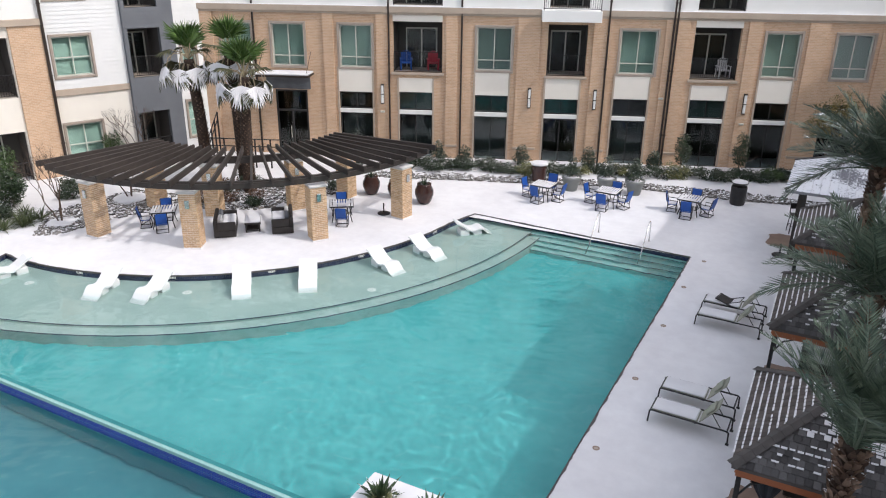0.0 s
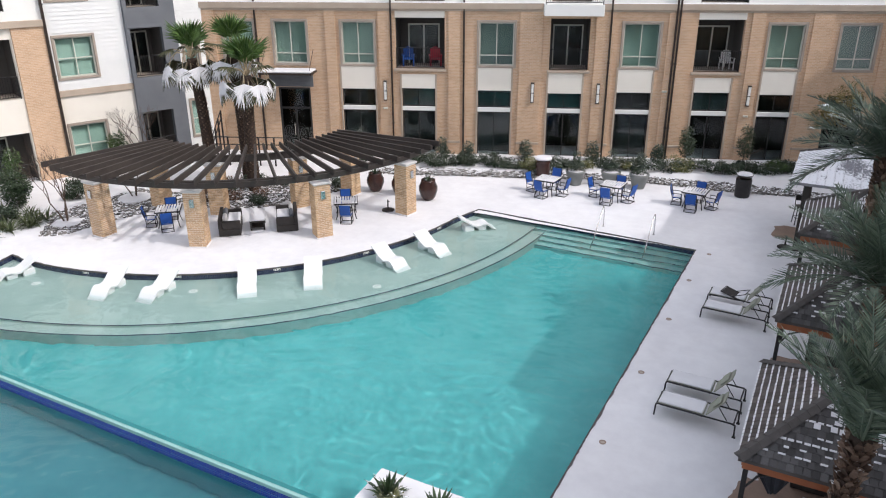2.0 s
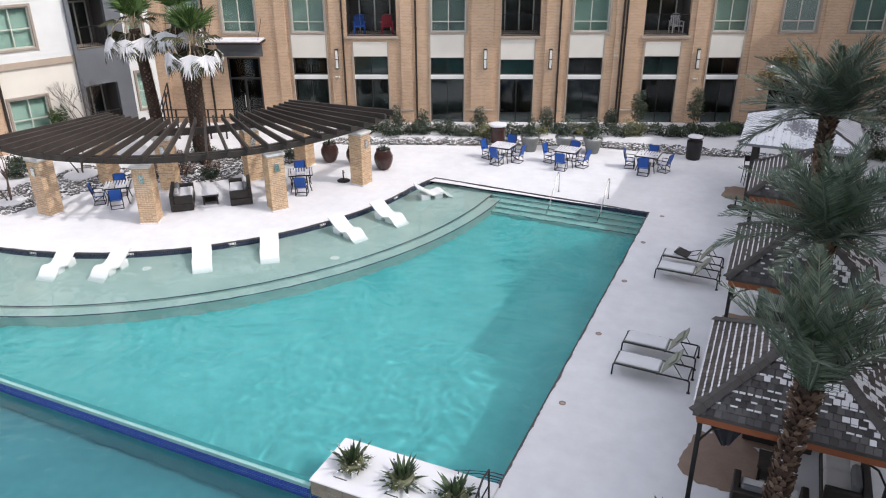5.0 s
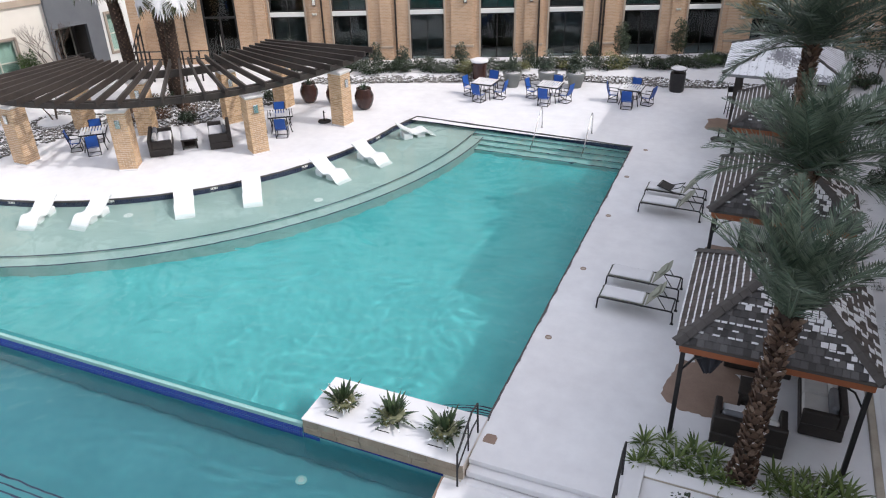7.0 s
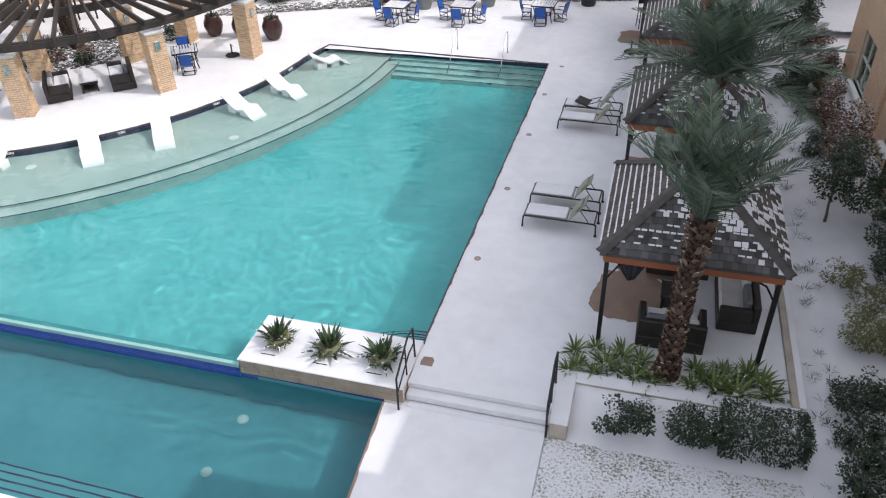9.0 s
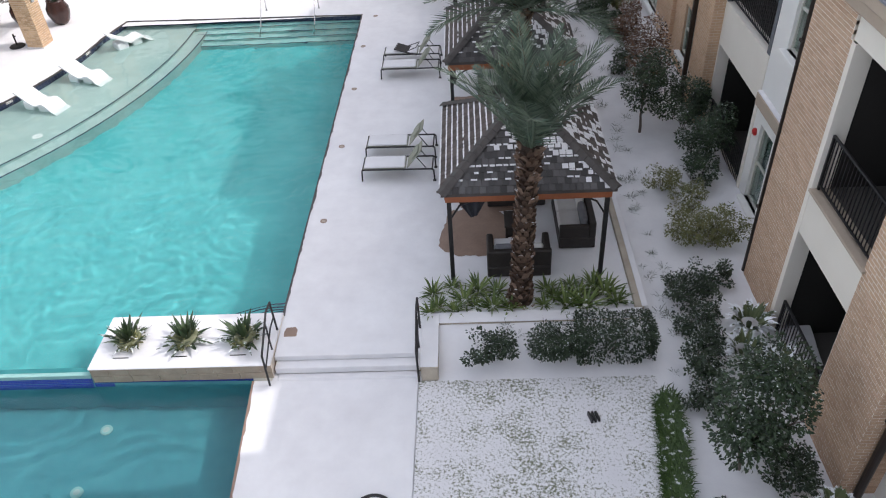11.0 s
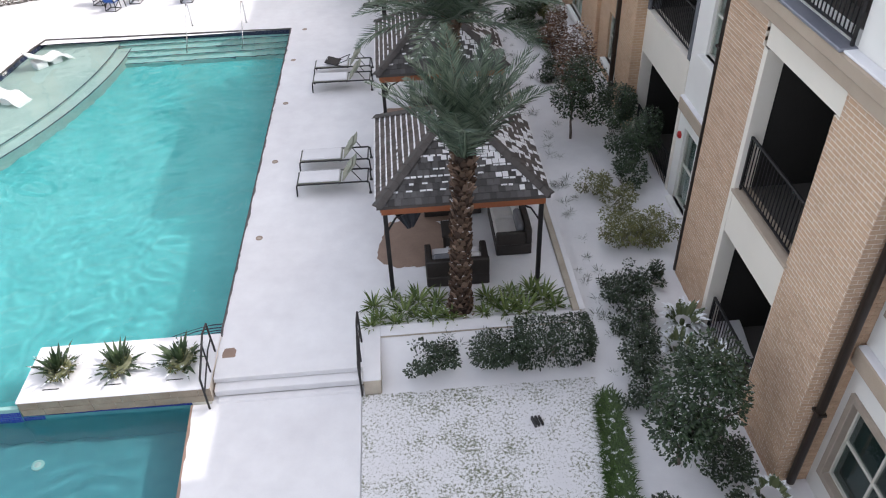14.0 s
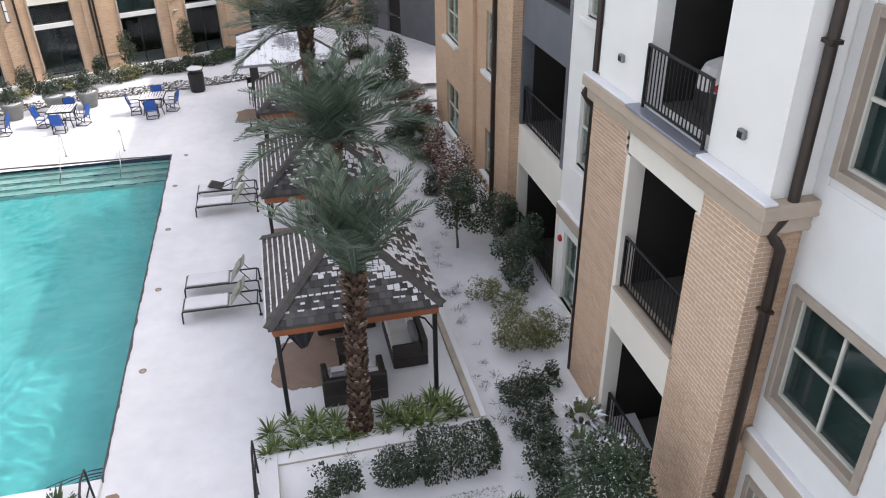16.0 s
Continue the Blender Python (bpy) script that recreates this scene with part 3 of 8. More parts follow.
m = Mesh().add([(-31.5, 9.815, WATER_Z + 0.002), (-7.62, 9.815, WATER_Z + 0.002), (-7.62, 9.77, LOW_WATER_Z + 0.02), (-31.5, 9.77, LOW_WATER_Z + 0.02), (-31.5, 9.77, -0.5), (-7.62, 9.77, -0.5)], [(0, 1, 2, 3), (3, 2, 5, 4)])
setting("weir_tile", m, TILE_BLUE, "glossy cobalt mosaic tiles on the overflow weir", "tile band")

# pale underwater fittings
for x, y in ((-23.76, 14.26), (-18.45, 16.36), (-13.1, 19.6)):
    t = thing("bubbler", "pale round bubbler fitting in the sun shelf", "pool fitting", Matrix.Translation((x, y, -0.34)), "bubblers in the sun shelf")
    part("plate", Mesh().lathe([(0.16, 0.0), (0.16, 0.012), (0.07, 0.02), (0.02, 0.02)], 18), STUCCO_WHITE, t)
    part("nozzle", Mesh().lathe([(0.035, 0.02), (0.03, 0.05), (0.012, 0.05)], 12), STUCCO_WHITE, t)
for x, y in ((-7.4, 9.2), (-7.45, 7.8)):
    t = thing("pool_light", "pale round light fitting in the lower pool", "pool fitting", Matrix.Translation((x, y, -1.5)), "lower pool lights")
    part("ring", Mesh().lathe([(0.12, 0.0), (0.12, 0.03), (0.09, 0.04)], 18), PLASTER_STEP, t)
    part("lens", Mesh().lathe([(0.09, 0.0), (0.09, 0.035), (0.02, 0.05)], 18), PLASTER_LEDGE, t)
# white depth markers set in the waterline tile
for k in (3, 13, 22, 31, 40):
    a, b = Vector(DECK_ARC[k]), Vector(DECK_ARC[k + 1])
    ang = math.degrees(math.atan2((b - a).y, (b - a).x))
    t = thing("depth_marker", "small white tile with dark depth figures in the tile band", "pool marker", pose(a.x, a.y, -0.07, 0, 0, ang), "depth markers")
    part("tile", Mesh().box(-0.12, 0.12, -0.034, 0.034, -0.035, 0.035), STUCCO_WHITE, t)
    for dx in (-0.08, 0.02, 0.09):
        part("mark", Mesh().box(dx - 0.016, dx + 0.016, -0.037, 0.037, -0.02, 0.02), TILE_NAVY, t)

# stone planter shelf at the weir's end, its snowy top carrying three pots
PLANTER_TOP = 0.06
shelf = setting("planter_shelf", Mesh().box(-7.59, -3.98, 9.81, 11.23, -0.45, PLANTER_TOP - 0.03, c=0.01), BRICK_CORE, "buff stone shelf at the end of the weir", "stone shelf")
setting("shelf_base", Mesh().box(-7.59, -3.98, 9.8, 11.23, -1.5, -0.45), PLASTER_LOW, "grey-blue plaster base below the stone shelf", "pool wall")
rs = random.Random(71)
for row in range(2):
    u = -7.6
    while u < -4.0:
        e = min(u + rs.uniform(0.36, 0.6), -3.98)
        z0 = -0.335 + 0.182 * row
        part("stone", Mesh().box(u + 0.004, e - 0.004, 9.795 - rs.uniform(0, 0.006), 9.83, z0 + 0.004, z0 + 0.178, c=0.006), BUFF_STONE, shelf)
        u = e

setting("shelf_snow", Mesh().box(-7.62, -3.98, 9.782, 11.26, PLANTER_TOP - 0.03, PLANTER_TOP, c=0.02), SNOW, "smooth snow cover on the stone shelf", "snow")
setting("shelf_tile", Mesh().box(-7.6, -4.4, 9.775, 9.81, -0.46, -0.34), TILE_BLUE, "cobalt mosaic tile band at the waterline below the stone shelf", "tile band")

# two shallow steps down to the lower walkway
setting("steps", Mesh().box(-3.97, -1.05, 9.9, 10.1, -0.9, -0.16, c=0.012).box(-3.97, -1.05, 10.1, 10.4, -0.9, -0.008), PAVER, "brown stone steps down to the lower walkway", "steps")
setting("step_snow", Mesh().box(-3.94, -1.08, 9.85, 10.095, -0.277, -0.12, c=0.015).box(-3.96, -1.06, 10.05, 10.6, -0.112, 0.012, c=0.01).box(-3.9, -1.1, 9.7, 9.885, -0.36, -0.285, c=0.03), SNOW, "snow lying on the stone steps", "snow")
setting("cheek_wall", Mesh().box(-1.05, -0.72, 9.62, 11.05, -0.9, 0.06, c=0.015), STONE, "low stone cheek wall beside the steps", "wall")
setting("bed_wall", Mesh().box(-0.72, 3.42, 10.8, 11.08, -0.9, 0.06, c=0.015), STONE, "low stone wall along the palm bed", "wall")
setting("wall_snow", Mesh().box(-1.06, -0.71, 9.62, 11.09, 0.06, 0.085, c=0.012).box(-0.71, 3.43, 10.79, 11.09, 0.06, 0.085, c=0.012), SNOW, "snow capping the low stone walls", "snow")
setting("curb", Mesh().box(3.28, 3.46, 11.08, 33.4, -0.6, 0.1, c=0.015), STONE, "brown stone edging behind the cabanas", "edging")
setting("curb_snow", Mesh().box(3.41, 3.54, 11.08, 33.4, 0.1, 0.12, c=0.008), SNOW, "snow on the stone edging", "snow")


def bed(name, x0, x1, y0, y1, step, zf, mat, label, category="snowy bed"):
    nx, ny = max(1, int((x1 - x0) / step)), max(1, int((y1 - y0) / step))
    m = Mesh()
    for j in range(ny + 1):
        for i in range(nx + 1):
            x, y = x0 + (x1 - x0) * i / nx, y0 + (y1 - y0) * j / ny
            m.v.append((x, y, zf(x, y)))
    m.f = [(j * (nx + 1) + i, j * (nx + 1) + i + 1, (j + 1) * (nx + 1) + i + 1, (j + 1) * (nx + 1) + i) for j in range(ny) for i in range(nx)]
    return setting(name, m, mat, label, category, smooth=True)


def yard_z(x, y):
    s = min(1.0, max(0.0, (y - 9.6) / 1.2))
    s = s * s * (3 - 2 * s)
    base = LOW + 0.012 + (0.33 if x < 3.5 else 0.24) * s
    return base + 0.03 * noise.noise(Vector((x * 0.9, y * 0.9, 0))) * min(1, s + 0.3) + 0.012 * noise.noise(Vector((x * 4, y * 4, 1)))


bed("planting_bed", -0.74, 3.45, 9.55, 10.82, 0.15, yard_z, SNOW_BED, "snowy shrub bed below the low wall")
bed("planting_strip", 3.42, 6.62, -4.0, 34.0, 0.22, yard_z, SNOW_BED, "snow-covered planting strip along the east wing")
bed("lawn", -1.1, 3.5, -4.0, 9.6, 0.2, lambda x, y: yard_z(x, y) + 0.004, SNOW_THIN, "lawn showing through thin patchy snow", "lawn")
bed("palm_bed", -1.02, 3.28, 11.05, 12.05, 0.12, lambda x, y: 0.012 + 0.03 * noise.noise(Vector((x * 2, y * 2, 4))) * math.sin(math.pi * min(1, max(0, (12.05 - y)))), SNOW_BED, "snowy palm bed between wall and cabana")
bed("far_bed", -4.0, 14.0, 33.4, 50.0, 0.5, lambda x, y: -0.05 + 0.03 * noise.noise(Vector((x * 0.7, y * 0.7, 7))) + 0.1 * min(1, max(0, (y - 36.0) * 0.5)), SNOW_BED, "snowy planting bed in the far corner")
bed("facade_bed", -36.0, 0.0, 27.5, 46.0, 0.5, lambda x, y: -0.035 + (0.1 if y > 31.4 + 0.42 * (x + 16.4) + 1.2 and x > -22 else 0.0) + 0.02 * noise.noise(Vector((x * 0.7, y * 0.7, 7))), SNOW_BED, "snowy planting bed at the foot of the brick facade")

# ---- buildings ----
M_FAR = pose(-12.8, 37.6, 0, 0, 0, 22.5)
M_LEFT = pose(-33.33, 23.05, 0, 0, 0, 68.0)
M_EAST = pose(5.8, 0, 0, 0, 0, -90.0)     # x runs south along the wing, -y out to the court
ROOF = 13.6
count = {"window": 0, "door": 0}


def window_unit(m, u0, u1, z0, z1, y, frame_mat, glass_mat, blind_mat, cols=2, rows=(0.3,), fw=0.07, label="", trim=None, sill=None, back=0.14):
    """A window in an opening: frame, mullions, one pane to a field, a blind behind."""
    count["window"] += 1
    w = thing("window_%d" % count["window"], label, "window", m, kind="structure")
    f = Mesh().box(u0, u0 + fw, y - 0.03, y + 0.06, z0, z1).box(u1 - fw, u1, y - 0.03, y + 0.06, z0, z1)
    f.box(u0 + fw, u1 - fw, y - 0.03, y + 0.06, z1 - fw, z1).box(u0 + fw, u1 - fw, y - 0.03, y + 0.06, z0, z0 + fw)
    part("window_frame", f, frame_mat, w)
    us = [u0 + fw + (u1 - u0 - 2 * fw) * i / cols for i in range(cols + 1)]
    zs = [z0 + fw] + [z0 + (z1 - z0) * r for r in rows] + [z1 - fw]
    for u in us[1:-1]:
        part("mullion", Mesh().box(u - 0.024, u + 0.024, y - 0.025, y + 0.05, z0 + fw, z1 - fw, c=0.006), frame_mat, w)
    for z in zs[1:-1]:
        part("transom", Mesh().box(u0 + fw, u1 - fw, y - 0.022, y + 0.047, z - 0.026, z + 0.026, c=0.006), frame_mat, w)
    for i in range(cols):
        for j in range(len(zs) - 1):
            p = part("pane", Mesh().box(us[i] + 0.005, us[i + 1] - 0.005, y + 0.012, y + 0.02, zs[j] + 0.005, zs[j + 1] - 0.005), glass_mat, w)
            p.visible_shadow = False
    if blind_mat is not None:
        b = Mesh()
        n = max(4, int((z1 - z0) / 0.06))
        for k in range(n):
            z = z0 + (z1 - z0) * k / n
            b.add([(u0 + 0.02, y + back, z), (u1 - 0.02, y + back, z), (u1 - 0.02, y + back + 0.025, z + (z1 - z0) / n), (u0 + 0.02, y + back + 0.025, z + (z1 - z0) / n)], [(0, 1, 2, 3)])
        part("blind", b, blind_mat, w, raw=True)
    if trim is not None:
        t = 0.11
        part("trim", Mesh().box(u0 - t, u0 + 0.008, y - 0.16, y - 0.02, z0 - t, z1 + t, c=0.01).box(u1 - 0.008, u1 + t, y - 0.16, y - 0.02, z0 - t, z1 + t, c=0.01).box(u0 + 0.008, u1 - 0.008, y - 0.158, y - 0.02, z1 - 0.008, z1 + t, c=0.01).box(u0 + 0.008, u1 - 0.008, y - 0.158, y - 0.02, z0 - t, z0 + 0.008, c=0.01), trim, w)
    if sill is not None:
        part("window_sill", Mesh().box(u0 - 0.08, u1 + 0.08, y - 0.26, y - 0.02, z0 - 0.12, z0, c=0.012), sill, w)
    return w


def railing(m, u0, u1, z, y, height=1.05, gap=0.105, label="black metal balcony railing with thin upright bars", mat=None, group="balcony railings"):
    r = thing("balcony_railing", label, "railing", m @ Matrix.Translation((u0, y, z)), group)
    w = u1 - u0
    mat = mat or IRON
    part("top_rail", Mesh().box(0, w, -0.025, 0.025, height - 0.04, height, c=0.008), mat, r)
    part("bottom_rail", Mesh().box(0, w, -0.015, 0.015, 0.08, 0.11), mat, r)
    for x in (0.02, w - 0.02):
        part("post", Mesh().box(x - 0.02, x + 0.02, -0.02, 0.02, 0.0, height - 0.04), mat, r)
    n = int(w / gap)
    bar = Mesh().box(-0.008, 0.008, -0.008, 0.008, 0.11, height - 0.04).data("baluster", mat)
    for k in range(1, n):
        part("baluster", bar, mat, r, m=Matrix.Translation((w * k / n, 0, 0)))
    return r


def recess(m, u0, u1, z0, z1, y, depth, name="balcony_recess", door=True, mat=None, floor_mat=None):
    """A deep balcony behind its opening, with a sliding door in the back wall."""
    b = Mesh()
    b.box(u0 - 0.1, u0, y, y + depth, z0, z1).box(u1, u1 + 0.1, y, y + depth, z0, z1)
    b.box(u0 - 0.1, u1 + 0.1, y, y + depth, z1, z1 + 0.1)
    b.box(u0 - 0.1, u1 + 0.1, y + depth, y + depth + 0.1, z0 - 0.12, z1 + 0.1)
    o = setting(name, b, mat or RECESS_SHADE, "balcony recess whose plain walls are coloured dark as shade", "balcony", m)
    setting("balcony_floor", Mesh().box(u0 - 0.1, u1 + 0.1, y - 0.0, y + depth, z0 - 0.12, z0), floor_mat or CONCRETE, "bare concrete balcony floor", "balcony floor", m)
    if door:
        count["door"] += 1
        c = (u0 + u1) / 2
        d = thing("door_%d" % count["door"], "dark glazed sliding balcony door, closed", "door", m, kind="structure")
        hw = min(0.85, (u1 - u0) / 2 - 0.2)
        part("door_frame", Mesh().box(c - hw, c - hw + 0.07, y + depth - 0.06, y + depth - 0.004, z0, z0 + 2.1).box(c + hw - 0.07, c + hw, y + depth - 0.06, y + depth - 0.004, z0, z0 + 2.1).box(c - hw + 0.07, c + hw - 0.07, y + depth - 0.06, y + depth - 0.004, z0 + 2.02, z0 + 2.1).box(c - 0.035, c + 0.035, y + depth - 0.06, y + depth - 0.004, z0, z0 + 2.02), FRAME_PALE, d)
        for s in (-1, 1):
            part("pane", Mesh().box(c + min(0, s) * (hw - 0.07) + (0.036 if s > 0 else 0), c + max(0, s) * (hw - 0.07) - (0.036 if s < 0 else 0), y + depth - 0.03, y + depth - 0.02, z0 + 0.02, z0 + 2.02), GLASS_DARK, d)
    return o


def downpipe(m, u, z0, z1, y, r=0.05, elbow=None):
    p = thing("downpipe", "dark bronze metal rain downpipe on the wall", "downpipe", m @ Matrix.Translation((u, y, 0)), "downpipes")
    if elbow is None:
        part("pipe", Mesh().box(-r, r, -2 * r, 0, z0, z1, c=0.012), PIPE, p)
        n = 4
    else:
        ze, dx = elbow
        part("pipe", Mesh().tube([(0, -r, z0), (0, -r, ze - 0.25), (0, -r - 0.1, ze - 0.12), (0, -r - 0.2, ze + 0.02), (dx, -r - 0.02, ze + 0.3), (dx, -r, ze + 0.45), (dx, -r, z1)], r, 10), PIPE, p, smooth=True)
        n = 3
    for k in range(n):
        z = z0 + (z1 - z0) * (k + 0.5) / n
        part("bracket", Mesh().box(-r - 0.025, r + 0.025, -2 * r - 0.01, 0.0, z, z + 0.05, c=0.005), PIPE, p, m=Matrix.Translation((elbow[1] if elbow and z > elbow[0] + 0.3 else 0, 0, 0)))
    return p


# -- the far building: brick below, pale stucco above --
UP = [(-18.1, -16.45), (-15.36, -13.62), (-11.75, -10.03), (-4.57, -2.77), (2.69, 4.5), (9.77, 11.45), (13.17, 14.9), (16.6, 18.3)]
BAL = [(-8.92, -6.35), (-0.95, 1.03), (6.3, 8.58)]
GND = [(-11.84, -10.05), (-8.62, -6.85), (-4.6, -2.87), (-0.95, 0.78), (2.58, 4.32), (6.46, 8.24), (9.74, 11.38), (13.1, 14.9)]
DOOR = (-15.35, -13.6)
PAN = [(a, b, 3.5, 4.78) for a, b in (GND[0], GND[2], GND[4], GND[6])] + [(GND[1][0], GND[1][1], 3.56, 4.3), (GND[5][0], GND[5][1], 3.56, 4.3), (GND[3][0], GND[3][1], 3.4, 4.45)]
holes = [(a, b, 4.78, 6.95) for a, b in UP] + [(a, b, 4.6, 7.15) for a, b in BAL] + [(a, b, 0.02, 3.56 if i in (1, 5) else 3.5) for i, (a, b) in enumerate(GND)] + [(*DOOR, 0.0, 3.52)]
far_wall = setting("wall_far", wall_mesh(-19.4, 24.0, -0.6, 7.58, holes), BRICK_FAR, "tan brick facade of the apartment building", "wall", M_FAR)
up3 = [(a, b, 8.55, 10.6) for a, b in UP] + [(a, b, 7.95, 10.5) for a, b in BAL]
setting("wall_far_upper", wall_mesh(-19.4, 24.0, 7.88, ROOF, up3), STUCCO_WHITE, "pale stucco upper storeys", "wall", M_FAR)
b = Mesh()
b.box(-19.5, 24.0, -0.16, 0.3, 7.58, 7.88, c=0.02)
b.box(-19.45, 24.0, -0.09, 0.3, 7.48, 7.58)
setting("cornice", b, BAND, "tan moulded cornice band with a snow line", "cornice", M_FAR)
setting("cornice_snow", Mesh().box(-19.5, 24.0, -0.15, 0.0, 7.88, 7.905, c=0.008), SNOW, "thin snow lying on the cornice", "snow", M_FAR)
# brick piers that stand out from the facade
for a, b in ((-19.4, -18.5), (-12.6, -12.05), (-9.8, -9.2), (-6.15, -5.55), (-2.5, -1.35), (1.3, 2.25), (4.85, 6.0), (8.85, 9.5), (11.75, 12.7), (15.2, 16.3)):
    setting("wall_pier", Mesh().box(a, b, -0.1, 0.0, -0.6, 7.48, c=0.006), BRICK_FAR, "tan brick pier on the facade", "pier", M_FAR)
    setting("string_course", Mesh().box(a - 0.03, b + 0.03, -0.15, 0.0, 0.68, 0.8, c=0.015), BAND, "tan stone string course at the foot of the facade", "trim", M_FAR)
for a, b, z0, z1 in PAN:
    setting("wall_panel", Mesh().box(a, b, -0.03, -0.003, z0, z1, c=0.006), STUCCO, "cream stucco panel between window and window", "wall panel", M_FAR)
    setting("panel_trim", Mesh().box(a - 0.09, a, -0.055, 0.0, 0.0, z1, c=0.006).box(b, b + 0.09, -0.055, 0.0, 0.0, z1, c=0.006), BAND, "tan trim beside the tall window bay", "trim", M_FAR)
for i, (a, b) in enumerate(UP):
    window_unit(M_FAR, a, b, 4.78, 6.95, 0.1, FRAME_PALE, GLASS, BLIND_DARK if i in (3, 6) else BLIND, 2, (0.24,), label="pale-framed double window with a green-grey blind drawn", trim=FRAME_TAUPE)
    window_unit(M_FAR, a, b, 8.55, 10.6, 0.1, FRAME_PALE, GLASS, BLIND, 2, (0.24,), label="pale-framed double window with a green-grey blind drawn")
for i, (a, b) in enumerate(GND):
    z1 = 3.56 if i in (1, 5) else 3.5
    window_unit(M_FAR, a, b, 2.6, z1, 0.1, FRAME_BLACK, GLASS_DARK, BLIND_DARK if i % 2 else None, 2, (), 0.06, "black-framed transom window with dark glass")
    setting("window_rail", Mesh().box(a, b, -0.02, 0.2, 2.38, 2.6, c=0.01), STUCCO_WHITE, "white rail between transom and tall window", "trim", M_FAR)
    window_unit(M_FAR, a, b, 0.02, 2.38, 0.1, FRAME_BLACK, GLASS_DARK, CURTAIN if i in (0, 1, 2, 4) else None, 2, (), 0.06, "tall black-framed window with dark reflecting glass", back=0.5)
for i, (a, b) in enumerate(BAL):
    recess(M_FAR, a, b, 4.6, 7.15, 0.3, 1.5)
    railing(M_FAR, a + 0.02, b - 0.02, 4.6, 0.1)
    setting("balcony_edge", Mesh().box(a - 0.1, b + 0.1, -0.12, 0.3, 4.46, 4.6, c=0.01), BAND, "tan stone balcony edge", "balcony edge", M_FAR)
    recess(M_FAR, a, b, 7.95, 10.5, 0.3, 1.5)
    if i != 1:
        setting("lintel", Mesh().box(a, b, -0.02, 0.3, 7.15, 7.48, c=0.006), STUCCO, "cream stucco lintel over the balcony", "lintel", M_FAR)
        railing(M_FAR, a + 0.02, b - 0.02, 7.95, 0.1)
setting("balcony_slab", Mesh().box(-1.35, 1.55, -1.1, 0.0, 7.36, 7.9, c=0.02), STUCCO_WHITE, "white projecting balcony slab on the third floor", "balcony slab", M_FAR)
railing(M_FAR, -1.3, 1.5, 7.9, -1.03)
for u in (-16.3, -9.12, -5.35, 2.03, 5.2, 5.36):
    downpipe(M_FAR, u, 0.05, 13.2, -0.1 if u not in (-16.3, -5.35) else -0.0, 0.045)
setting("room_far", Mesh().box(-19.0, 23.5, 2.2, 2.3, -0.5, ROOF), ROOM_SHADE, "interior wall behind the windows, near-black to stand for dimness", "wall", M_FAR)
setting("floor_far", Mesh().box(-19.0, 23.5, 0.3, 2.2, 4.3, 4.45).box(-19.0, 23.5, 0.3, 2.2, 7.62, 7.8).box(-19.0, 23.5, 0.3, 2.2, -0.3, 0.0).box(-19.0, 23.5, 0.3, 2.2, 10.9, 11.1), ROOM_SHADE, "floor slab inside the building, near-black to stand for dimness", "floor", M_FAR)
setting("roof_far", Mesh().box(-19.4, 24.0, 0.0, 14.0, ROOF, ROOF + 0.3), SNOW, "flat snow-covered roof", "roof", M_FAR)
# entrance: glazed door under a thin metal canopy
d = thing("door_%d" % 90, "tall dark glazed entrance door under a metal canopy", "door", M_FAR, kind="structure")
part("door_frame", Mesh().box(-15.35, -15.25, 0.02, 0.12, 0, 3.52).box(-13.7, -13.6, 0.02, 0.12, 0, 3.52).box(-15.25, -13.7, 0.02, 0.12, 3.42, 3.52).box(-15.25, -13.7, 0.02, 0.12, 2.35, 2.45).box(-14.52, -14.43, 0.02, 0.12, 0, 2.35), FRAME_BLACK, d)
for a, b, z0, z1 in ((-15.25, -14.52, 0.02, 2.35), (-14.43, -13.7, 0.02, 2.35), (-15.25, -13.7, 2.45, 3.42)):
    part("pane", Mesh().box(a + 0.004, b - 0.004, 0.06, 0.07, z0, z1), GLASS_DARK, d)
part("handle", Mesh().tube([(-14.58, 0.0, 0.9), (-14.58, -0.05, 0.92), (-14.58, -0.05, 1.5), (-14.58, 0.0, 1.52)], 0.014, 8), FRAME_PALE, d, "steel pull handle")
c = thing("canopy", "thin metal entrance canopy with snow on top", "canopy", M_FAR)
part("deck", Mesh().box(-16.05, -13.15, -1.3, -0.1, 4.36, 4.46, c=0.015), PIPE, c)
part("snow_cap", Mesh().box(-16.02, -13.18, -1.28, -0.11, 4.46, 4.56, c=0.03), SNOW, c, "snow lying on the canopy")
for u in (-15.9, -13.3):
    part("tie_rod", Mesh().tube([(u, -1.2, 4.46), (u, -0.02, 5.5)], 0.015, 6), PIPE, c)
setting("lintel", Mesh().box(-15.8, -13.4, -0.05, -0.003, 3.56, 4.3, c=0.01), SIDING_GREY, "grey lintel over the entrance", "lintel", M_FAR)


def wall_sconce(u, z, m, y=-0.1):
    s = thing("wall_lamp", "tall slim wall lamp with a frosted shade in a dark frame", "wall lamp", m @ Matrix.Translation((u, y, z)), "facade wall lamps")
    part("back_plate", Mesh().box(-0.09, 0.09, -0.03, 0, 0, 1.05, c=0.006), PIPE, s)
    part("shade", Mesh().box(-0.06, 0.06, -0.13, -0.03, 0.06, 0.99, c=0.01), STUCCO_WHITE, s, "frosted white shade")
    for k in (0.0, 0.5, 1.0):
        part("frame_bar", Mesh().box(-0.08, 0.08, -0.15, -0.03, 0.01 + k * 0.98, 0.045 + k * 0.98), PIPE, s)
    return s


for u in (-9.5, -1.75, 1.62, 9.18):
    wall_sconce(u, 2.92, M_FAR)


